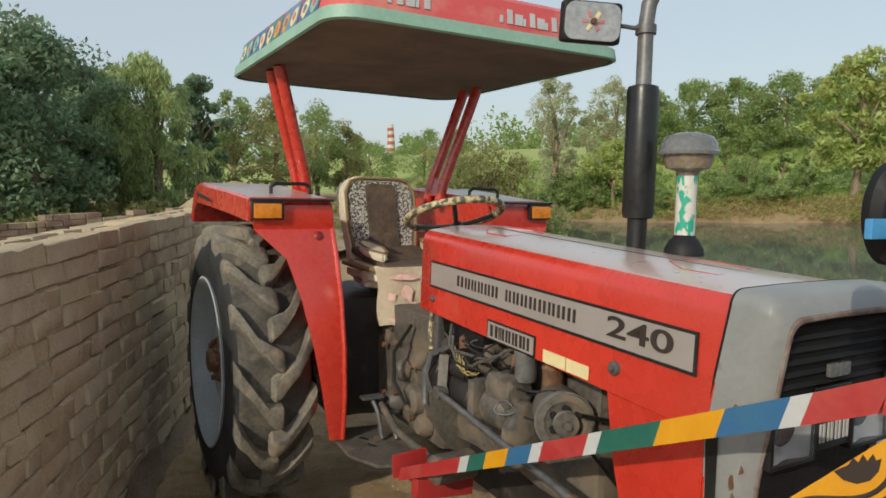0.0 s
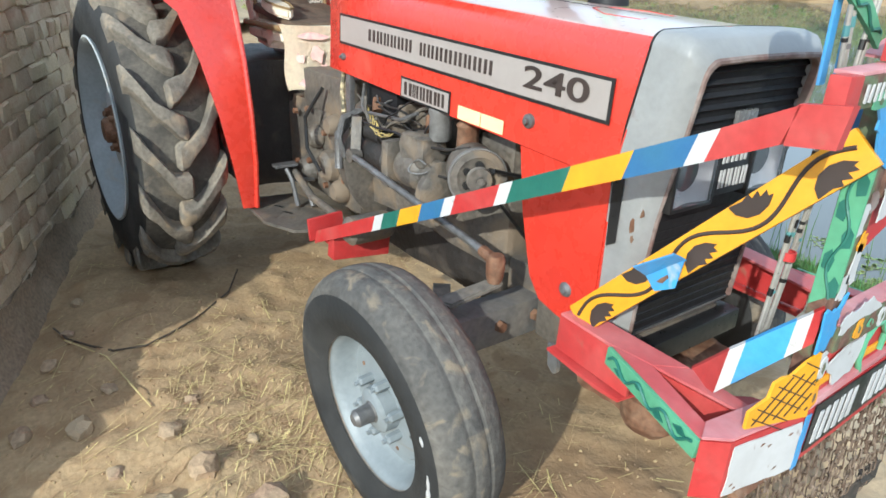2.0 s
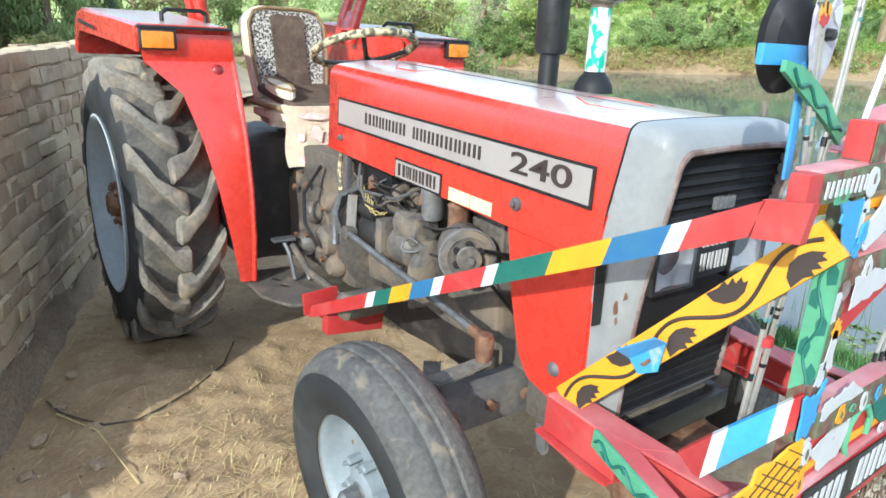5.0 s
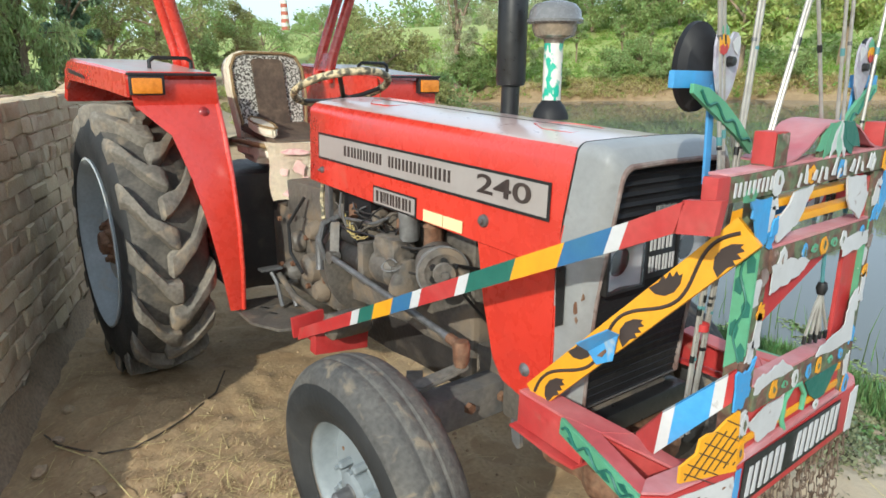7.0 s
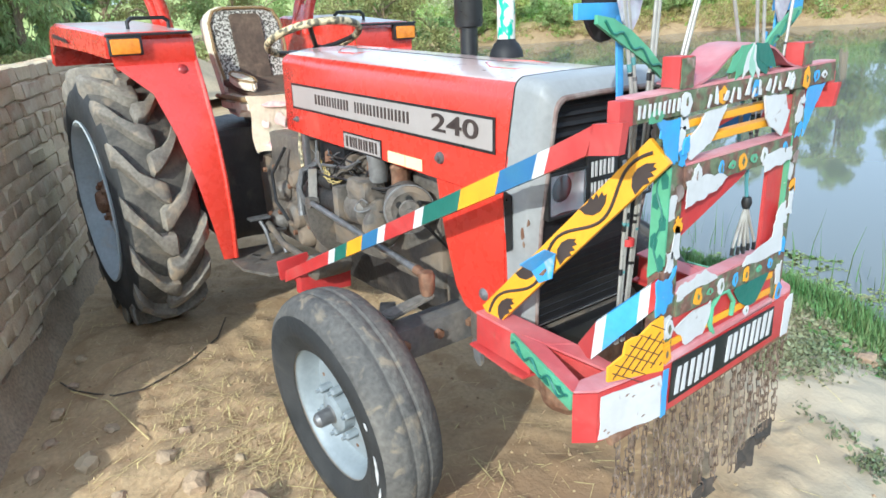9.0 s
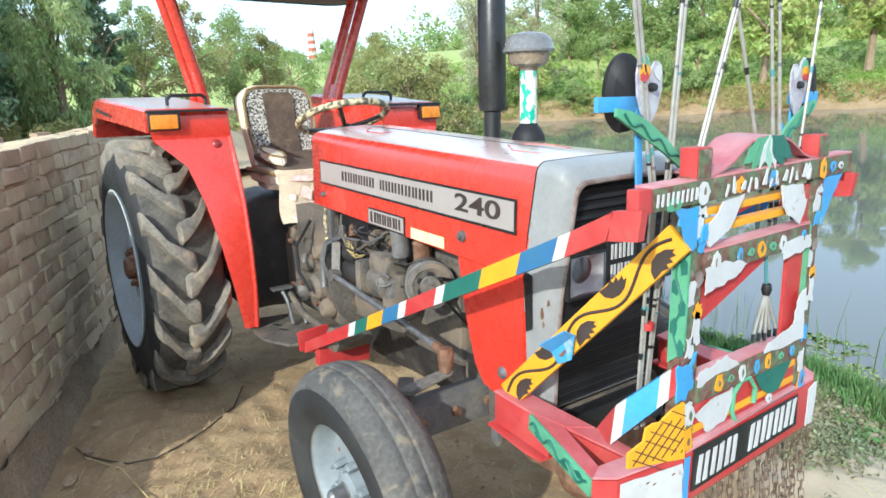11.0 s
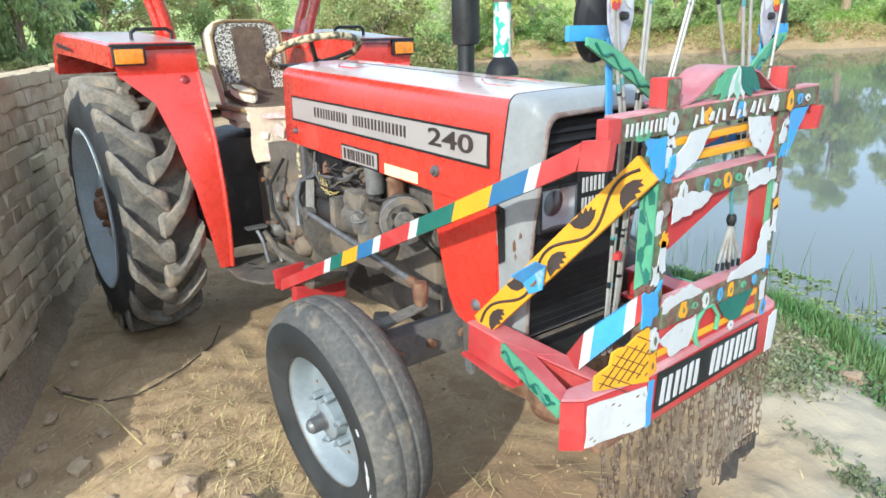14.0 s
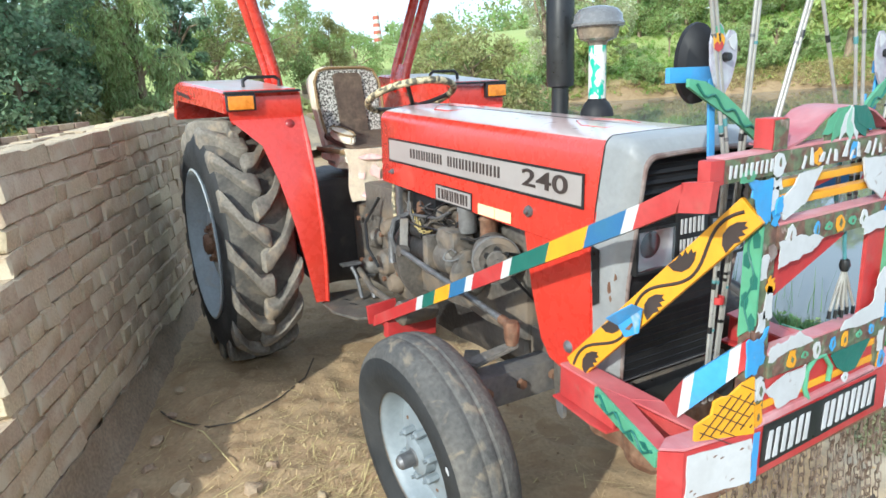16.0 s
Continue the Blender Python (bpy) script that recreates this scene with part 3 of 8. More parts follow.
def build_wall():
    base, rows = -0.07, 17
    top = base + rows * COURSE
    body = empty("wall_near", Matrix.Identity(4), "unplastered wall of dusty dry-laid bricks beside the tractor", "brick wall", kind="structure")
    c = (WALL_P + WALL_U * 2.0 - WALL_N * (WALL_T / 2 + 0.01))
    core_len = 2 * (2.0 + 0.50)
    m = Matrix((WALL_U, WALL_N, (0, 0, 1))).transposed().to_4x4()
    part("mortar", box((c.x, c.y, (base + top) / 2 - 0.03), (core_len, WALL_T - 0.004, top - base - 0.06), 0.01, m), MORTAR, body)
    c2 = (WALL_P + WALL_U * -0.5 - WALL_N * (WALL_T / 2 + 0.01))
    part("mortar", box((c2.x, c2.y, 0.45), (0.68, WALL_T - 0.004, 1.03), 0.01, m), MORTAR, body)
    # core of the unseen added foot, there only to shape the wall's shadow
    c3 = (WALL_P + WALL_U * -1.03 - WALL_N * (WALL_T / 2 + 0.01))
    part("mortar", box((c3.x, c3.y, 0.18), (0.4, WALL_T - 0.02, 0.54), 0.01, m), MORTAR, body)
    far_v, far_f = [], []

    def lay(me, mt, at):
        """Near bricks are objects of their own; those far along the wall are joined."""
        if at < 1.75:
            ob = new("brick", me)
            ob.parent = body
            ob.matrix_basis = mt
        else:
            b0 = len(far_v)
            far_v.extend(tuple(mt @ v.co) for v in me.vertices)
            far_f.extend(tuple(b0 + i for i in q.vertices) for q in me.polygons)

    for k in range(rows):
        z = base + (k + 0.5) * COURSE
        s = wall_end(z)
        first = True
        header_row = k % 4 == 1
        while s < 3.9:
            l = 0.120 if (header_row or (first and k % 2) or rnd.random() < 0.3) else BRICK_L * rnd.uniform(0.94, 1.03)
            first = False
            mid = s + l / 2
            s += l + rnd.uniform(-0.002, 0.004)
            if k == rows - 1 and (0.78 < mid < 0.95):
                continue
            me = rnd.choice(HEADERS if l < 0.2 else STRETCHERS)
            depth = (BRICK_L if l < 0.2 else 0.112) / 2
            p = WALL_P + WALL_U * mid - WALL_N * (depth + rnd.uniform(-0.007, 0.006))
            lay(me, Matrix.Translation((p.x, p.y, z + 0.012 * noise.noise((mid * 0.7, k * 0.2, 1)))) @ m @ pose(0, 0, 0, rnd.uniform(-2.0, 2.0), rnd.uniform(-1.2, 1.2), rnd.choice((0, 180)) + rnd.uniform(-2.0, 2.0)), mid)
        # the end face and the back of the top course
        p = WALL_P + WALL_U * (wall_end(z) + 0.055) - WALL_N * (0.12 + 0.115)
        for off in (0.0, 0.122 if k % 2 else 0.10):
            q = p - WALL_N * off + WALL_U * rnd.uniform(-0.006, 0.006)
            ob = new("brick", rnd.choice(HEADERS))
            ob.parent = body
            ob.matrix_basis = Matrix.Translation((q.x, q.y, z)) @ m @ pose(0, 0, 0, 0, 0, 90 * (off == 9) + rnd.uniform(-3, 3))
    # the back leaf of the top course, seen from above
    z = base + (rows - 0.5) * COURSE
    s = -0.40
    while s < 3.9:
        if 0.74 < s < 0.86:
            s += 0.1
            continue
        q = WALL_P + WALL_U * (s + BRICK_L / 2) - WALL_N * (0.29 + rnd.uniform(-0.01, 0.01))
        lay(rnd.choice(STRETCHERS), Matrix.Translation((q.x, q.y, z - 0.01)) @ m @ pose(0, 0, 0, 0, 0, rnd.uniform(-3, 3)), s)
        s += BRICK_L + 0.004
    tagged(flat_mesh("far_bricks", far_v, far_f, BRICK_ISLE, body), "dusty bricks of the wall's far end", kind="stuff")
    # damp mud thrown up along the foot
    vs, fs = [], []
    nn, mm = 120, 8
    for i in range(nn + 1):
        s = -1.1 + i * 4.6 / nn
        hh = 0.20 + 0.07 * noise.noise((s * 2.2, 0, 4)) + 0.04 * noise.noise((s * 7, 2, 4))
        for j in range(mm + 1):
            t = j / mm
            p = WALL_P + WALL_U * s + WALL_N * (0.012 + 0.10 * (1 - t) ** 2 + 0.012 * noise.noise((s * 9, t * 4, 9)))
            vs.append((p.x, p.y, -0.08 + (hh + 0.08) * t))
    for i in range(nn):
        for j in range(mm):
            a = i * (mm + 1) + j
            fs.append((a, a + 1, a + mm + 2, a + mm + 1))
    tagged(flat_mesh("mud_skirt", vs, fs, MUD, body, True), "damp brown mud plastered at the foot")


# ---- brick stack, ash heap and sand mound beyond the wall ----
def joined_bricks(name, start, end, courses, base, label):
    verts, faces = [], []
    r = random.Random(8)
    u = (Vector(end) - Vector(start))
    length = u.length
    u.normalize()
    nrm = Vector((-u.y, u.x, 0))
    for k in range(courses):
        s = -0.12 * (k % 2)
        top_gap = k == courses - 1
        while s < length:
            l = 0.23 if r.random() > 0.3 else 0.115
            if not (top_gap and r.random() < 0.35):
                c = Vector(start) + u * (s + l / 2) + nrm * r.uniform(-0.035, 0.035)
                z0 = base + k * 0.085
                b0 = len(verts)
                for dz in (0, 0.077):
                    for a, b in ((-1, -1), (1, -1), (1, 1), (-1, 1)):
                        p = c + u * (a * (l / 2 - 0.010)) + nrm * (b * 0.115)
                        verts.append((p.x + r.uniform(-.004, .004), p.y + r.uniform(-.004, .004), z0 + dz))
                faces += [tuple(b0 + i for i in f) for f in ((0, 1, 2, 3), (4, 7, 6, 5), (0, 4, 5, 1), (1, 5, 6, 2), (2, 6, 7, 3), (3, 7, 4, 0))]
            s += l
    ob = flat_mesh(name, verts, faces, BRICK_FAR)
    tagged(ob, label, "brick stack", kind="stuff")


def heap(name, c, rx, ry, h, material, label, seed):
    verts, faces, n, rings = [], [], 40, 14
    for j in range(rings + 1):
        t = j / rings
        for i in range(n):
            a = 2 * math.pi * i / n
            k = 1 + 0.18 * noise.noise((math.cos(a) * 1.5, math.sin(a) * 1.5, seed))
            x, y = c[0] + rx * t * k * math.cos(a), c[1] + ry * t * k * math.sin(a)
            z = c[2] + h * (1 - smooth01(t)) + 0.04 * h * noise.noise((x * 2.5, y * 2.5, seed))
            verts.append((x, y, z))
    for j in range(rings):
        for i in range(n):
            faces.append((j * n + i, j * n + (i + 1) % n, (j + 1) * n + (i + 1) % n, (j + 1) * n + i))
    return tagged(flat_mesh(name, verts, faces, material, smooth=True), label, "heap")


joined_bricks("brick_stack", (-6.4, -4.4, 0), (-9.3, 2.2, 0), 13, 0.10, "long low stack of dusty bricks beyond the wall")
heap("ash_heap", (-4.6, -2.3, 0.0), 1.6, 1.3, 1.05, ASH, "rounded heap of dark ash behind the wall", 1)
heap("sand_mound", (-13.0, 2.2, 0.1), 3.4, 3.0, 1.5, SAND, "pale sandy mound beyond the brick stack", 2)


# ---- trees ----
def leaves(rng_, centres, radii, per, size, droop=0.0, slim=0.5):
    """Leaf quads scattered through clumps: arrays of vertices and faces."""
    k = len(centres)
    c = np.repeat(np.array(centres), per, axis=0)
    rad = np.repeat(np.array(radii), per)[:, None]
    n = k * per
    d = rng_.normal(size=(n, 3))
    d /= np.linalg.norm(d, axis=1)[:, None]
    p = c + d * rad * (rng_.random((n, 1)) ** 0.45) * np.array([1, 1, 0.8])
    if droop:
        p[:, 2] -= droop * rng_.random(n) ** 2 * rad[:, 0]
    a = rng_.normal(size=(n, 3)) + d * 0.6
    a[:, 2] -= droop * 1.5 + 0.2
    a /= np.linalg.norm(a, axis=1)[:, None]
    b = np.cross(a, rng_.normal(size=(n, 3)))
    b /= np.linalg.norm(b, axis=1)[:, None]
    s = size * 0.68 * (0.6 + 0.8 * rng_.random((n, 1)))
    quad = np.stack([p - a * s * 0.5, p + b * s * slim * 0.5, p + a * s * 0.5, p - b * s * slim * 0.5], axis=1)
    return quad.reshape(-1, 3)


def quads_mesh(name, v, material, parent=None):
    me = bpy.data.meshes.new(name)
    n = len(v) // 4
    me.vertices.add(len(v))
    me.vertices.foreach_set("co", np.ascontiguousarray(v, dtype=np.float32).ravel())
    me.loops.add(4 * n)
    me.loops.foreach_set("vertex_index", np.arange(4 * n, dtype=np.int32))
    me.polygons.add(n)
    me.polygons.foreach_set("loop_start", np.arange(0, 4 * n, 4, dtype=np.int32))
    me.update(calc_edges=True)
    me.materials.append(material)
    ob = new(name, me)
    ob.parent = parent
    return ob


EYE_XY = Vector((3.5, -1.42))


def tree(az, dist, h, w, material, label, category="tree", clumps=40, per=110, leaf=0.2, bare=0.25, droop=0.0, clump=0.28, slim=0.5, seed=0, lean=0.0, group=""):
    """A tapered trunk with limbs and a crown of many small leaves; az and dist are counted from the yard's front corner."""
    rng_ = np.random.default_rng(seed + 100)
    r = random.Random(seed)
    x, y = EYE_XY.x + dist * math.cos(radians(az)), EYE_XY.y + dist * math.sin(radians(az))
    z = ground_z(x, y, False) - 0.05
    t = empty("bush" if category == "bush" else "tree", Matrix.Translation((x, y, z)), label, category, group)
    top = Vector((lean * h, 0, h * 0.72))
    trunk = [(0, 0, -0.1), (lean * h * 0.2, 0.05 * r.uniform(-1, 1), h * 0.2), (lean * h * 0.5 + 0.1 * r.uniform(-1, 1), 0.1 * r.uniform(-1, 1), h * 0.45), tuple(top)]
    r0 = 0.035 * h * (0.7 if bare > 0.3 else 0.9)
    bms = [rod(trunk, r0, 8, True, [r0, r0 * 0.8, r0 * 0.55, r0 * 0.2])]
    centres, radii = [], []
    for i in range(clumps):
        a = r.uniform(0, 2 * math.pi)
        u = r.random()
        zz = bare + (1 - bare) * (i + r.random()) / clumps
        fall = math.sin(math.pi * min(1, max(0.0, (zz - bare) / (1 - bare)) * 0.86 + 0.12)) ** 0.7
        rr = (w / 2) * fall * (u ** 0.5) * r.uniform(0.75, 1.12)
        c = Vector((rr * math.cos(a) + lean * h * zz, rr * math.sin(a), h * zz * r.uniform(0.93, 1.0)))
        centres.append(tuple(c))
        radii.append(clump * w * 0.5 * r.uniform(0.55, 1.25))
    for i in range(0, clumps, max(1, clumps // 9)):
        c = Vector(centres[i])
        s = Vector(trunk[1]).lerp(top, r.uniform(0.15, 0.8) if c.z > h * 0.4 else 0.1)
        bms.append(rod([s, s.lerp(c, 0.5) + Vector((0, 0, 0.06 * h)), c], r0 * 0.3, 6, True, [r0 * 0.4, r0 * 0.25, r0 * 0.08]))
    part("trunk", merge(*bms), BARK, t)
    quads_mesh("crown", leaves(rng_, centres, radii, int(per * 1.75), leaf, droop, slim), material, t)
    return t


def build_trees():
    dark = "dark dense broad tree in shade beyond the brick stack"
    for i, (az, d, h, w) in enumerate(((187, 20, 5.1, 5.6), (181.5, 21, 5.3, 4.6), (178.6, 25, 4.6, 4.0), (193, 22, 5.4, 6))):
        tree(az, d, h, w, LEAF_DARK, dark, clumps=60, per=150, leaf=0.24, bare=0.12, seed=i, clump=0.30)
    tree(173.3, 23, 5.1, 3.4, LEAF_WILLOW, "pale green willow with hanging twigs", clumps=60, per=160, leaf=0.30, droop=1.3, slim=0.22, bare=0.08, seed=11)
    tree(176.2, 25, 4.9, 2.4, LEAF_WILLOW, "pale green willow with hanging twigs", clumps=36, per=130, leaf=0.30, droop=1.2, slim=0.22, bare=0.1, seed=12)
    tree(170.2, 27, 4.9, 2.6, LEAF_DARK, "slender dark green tree beside the willow", clumps=40, per=130, leaf=0.24, bare=0.12, seed=13)
    for i, (az, d, h, w, m) in enumerate(((167.6, 30, 4.6, 3.4, LEAF_MID), (164.2, 28, 4.2, 3.8, LEAF_OLIVE), (161.0, 32, 4.2, 3.6, LEAF_MID), (158.6, 34, 3.6, 3.0, LEAF_OLIVE), (156.6, 44, 3.2, 4.2, LEAF_MID), (152.0, 46, 3.4, 5.0, LEAF_MID), (149.6, 40, 3.6, 3.6, LEAF_OLIVE))):
        tree(az, d, h, w, m, "feathery thorn tree at the yard's far edge", clumps=34, per=110, leaf=0.22, bare=0.15, seed=30 + i, slim=0.35)
    # dense bushes at the pond's corner, low ones along the far bank
    for i, (az, d, h, w, m) in enumerate(((146.6, 21, 2.7, 3.0, LEAF_OLIVE), (144.4, 21.5, 3.0, 2.6, LEAF_OLIVE), (142.4, 22.5, 2.0, 2.2, LEAF_MID), (148.6, 22, 2.3, 2.6, LEAF_MID), (150.6, 20, 1.9, 3.0, LEAF_OLIVE), (140.0, 32.0, 1.7, 2.3, LEAF_MID), (137.6, 31.8, 1.5, 2.0, LEAF_MID), (128.2, 31.5, 1.2, 2.2, LEAF_MID), (126.2, 32.5, 1.6, 2.4, LEAF_MID), (124.6, 31.0, 1.0, 2.0, LEAF_MID), (122.2, 32, 1.3, 1.8, LEAF_MID), (133.0, 30.5, 1.0, 1.6, LEAF_MID), (115.0, 31, 0.8, 2.0, LEAF_MID), (108.5, 31.5, 1.0, 2.2, LEAF_MID), (103, 32, 0.9, 2.2, LEAF_MID))):
        tree(az, d, h, w, m, "leafy bush on the pond's far bank", "bush", clumps=34, per=110, leaf=0.15, bare=0.05, seed=60 + i, clump=0.30, group="far bank bushes")
    tree(140.9, 32.3, 6.2, 3.6, LEAF_SILVER, "tall sparse silvery tree on the far bank", clumps=80, per=105, leaf=0.17, bare=0.12, seed=80, slim=0.35, clump=0.22)
    tree(136.0, 33.0, 5.7, 3.6, LEAF_SILVER, "tall sparse silvery tree on the far bank", clumps=80, per=105, leaf=0.17, bare=0.12, seed=81, slim=0.35, clump=0.22)
    tree(136.2, 31.4, 2.9, 2.6, LEAF_MANGO, "young mango tree with a bare trunk by the water", clumps=40, per=60, leaf=0.28, bare=0.36, seed=82, slim=0.3, clump=0.24)
    for i, (az, d, h, w) in enumerate(((133.5, 44, 4.4, 5.0), (130.0, 46, 4.7, 5.6), (126.6, 45, 4.5, 5.0), (123.4, 46, 4.4, 5.2), (120.0, 48, 4.3, 6), (116.0, 47, 4.1, 6), (111, 48, 4.0, 6.5), (106, 48, 4, 6.5), (100, 49, 4, 7))):
        tree(az, d, h, w, LEAF_MID, "spreading acacia on the grassy rise", clumps=64, per=110, leaf=0.26, bare=0.10, seed=90 + i, slim=0.4, clump=0.24, group="acacias on the rise")
    for i, (az, d, h, w, bare_) in enumerate(((118.9, 31.7, 5.6, 4.5, 0.26), (112.2, 34.2, 6.4, 3.8, 0.28), (106.4, 34.0, 6.2, 3.8, 0.30), (101.5, 34.0, 5.2, 4.6, 0.26))):
        tree(az, d, h, w, LEAF_MANGO, "mango tree with a pale leaning trunk by the water", clumps=66, per=70, leaf=0.44, bare=bare_, seed=110 + i, slim=0.3, lean=0.05, clump=0.22, group="mango trees")
    # saplings with bare stems on the slope
    for i, (az, d, h) in enumerate(((127.6, 36, 2.6), (123.6, 33, 2.0), (122.0, 33, 1.8), (131.2, 37, 2.2), (125.4, 37, 2.2))):
        tree(az, d, h, 1.0, LEAF_MID, "thin sapling with a bare pale stem", clumps=14, per=40, leaf=0.2, bare=0.55, seed=130 + i)
    # meadow grass on the slope, dry grass along its foot, scrub at the yard's far edge
    rng_ = np.random.default_rng(15)
    r = random.Random(15)
    for name, mat_, count, lo_, hi_, d0, d1, h0, h1, size, slim, text in (("meadow_grass", LEAF_MEADOW, 3000, 96, 150, 28.5, 48, 0.10, 0.30, 0.24, 0.2, "bright green meadow grass over the far slope"), ("dry_grass", LEAF_STRAW, 1700, 96, 152, 24, 31, 0.06, 0.20, 0.2, 0.16, "dry yellowish grass along the pond's far edge"), ("scrub", LEAF_MID, 70, 96, 150, 30, 46, 0.3, 0.8, 0.24, 0.4, "scattered low green scrub on the far slope"), ("scrub", LEAF_OLIVE, 240, 156, 200, 14, 24, 0.2, 0.7, 0.26, 0.4, "dry scrub under the trees past the brick stack")):
        centres, radii = [], []
        while len(centres) < 2 * count:
            az, d = r.uniform(lo_, hi_), d0 + (d1 - d0) * r.random()
            x, y = EYE_XY.x + d * math.cos(radians(az)), EYE_XY.y + d * math.sin(radians(az))
            zb = ground_z(x, y, False)
            if zb < -0.45 or (name == "dry_grass" and zb > 0.6):
                continue
            hh = r.uniform(h0, h1)
            for k in range(2):
                centres.append((x + r.uniform(-0.4, 0.4), y + r.uniform(-0.4, 0.4), zb + hh * (0.25 + 0.4 * k)))
                radii.append(hh * 0.5 if name == "scrub" else hh * 0.9)
        tagged(quads_mesh(name, leaves(rng_, centres, radii, 55 if name == "scrub" else 16, size, 0, slim), mat_), text, name.replace("_", " "), kind="stuff")
    # woods that close the horizon
    rng_ = np.random.default_rng(5)
    r = random.Random(5)
    centres, radii = [], []
    for i in range(900):
        az, d = r.uniform(60, 330), r.uniform(70, 130)
        x, y = EYE_XY.x + d * math.cos(radians(az)), EYE_XY.y + d * math.sin(radians(az))
        hh = r.uniform(2.0, 3.4) if 148 < az < 160 else r.uniform(3, 6.5)
        zb = ground_z(x, y, False)
        for k in range(2):
            centres.append((x, y, zb + hh * (0.25 + 0.4 * k)))
            radii.append(hh * 0.36)
    woods = quads_mesh("far_woods", leaves(rng_, centres, radii, 60, 0.8, 0, 0.6), LEAF_MID)
    tagged(woods, "hazy band of woods along the horizon", "woods", kind="stuff")


# ---- striped kiln chimneys far off ----
def chimney(az, dist, base_r, top_el, bands, label):
    x, y = EYE_XY.x + dist * math.cos(radians(az)), EYE_XY.y + dist * math.sin(radians(az))
    h = dist * math.tan(radians(top_el)) + 1.6
    c = empty("chimney", Matrix.Translation((x, y, 0)), label, "chimney")
    for i in range(bands):
        z0, z1 = h * i / bands, h * (i + 1) / bands
        r0, r1 = base_r * (1 - 0.45 * i / bands), base_r * (1 - 0.45 * (i + 1) / bands)
        part("band", lathe([(0, z0), (r0, z0), (r1, z1), (0, z1)], Matrix(), 20), CHIM_RED if i % 2 else CHIM_WHITE, c)
    return c


CHIM_RED = mat("faded red chimney band", (0.42, 0.13, 0.09), rough=0.9, scale=0.3, fine=2)
CHIM_WHITE = mat("faded white chimney band", (0.62, 0.60, 0.57), rough=0.9, scale=0.3, fine=2)


def build_distance():
    build_trees()
    chimney(154.75, 260, 2.1, 4.5, 17, "tall kiln chimney banded red and white")
    chimney(154.0, 300, 1.2, 2.7, 7, "small distant banded chimney")


# ---- growth and litter on the ground ----
def blades(name, n, where, hmin, hmax, width, material, label, category, seed, bend=0.35):
    """Grass: each blade a bent strip of two quads."""
    r = random.Random(seed)
    v = []
    made = 0
    while made < n:
        p = where(r)
        if p is None:
            continue
        made += 1
        x, y = p
        z = ground_z(x, y) - 0.01
        h = r.uniform(hmin, hmax)
        a = r.uniform(0, 2 * math.pi)
        dx, dy = math.cos(a), math.sin(a)
        wv = Vector((-dy, dx, 0)) * width * r.uniform(0.6, 1.3)
        lean = Vector((dx, dy, 0)) * h * r.uniform(0.05, bend)
        b0, b1, b2 = Vector((x, y, z)), Vector((x, y, z + h * 0.6)) + lean * 0.4, Vector((x, y, z + h * r.uniform(0.85, 1))) + lean
        v += [b0 - wv, b0 + wv, b1 + wv * 0.7, b1 - wv * 0.7, b1 - wv * 0.7, b1 + wv * 0.7, b2 + wv * 0.1, b2 - wv * 0.1]
    ob = quads_mesh(name, np.array([tuple(q) for q in v]), material)
    return tagged(ob, label, category, kind="stuff")


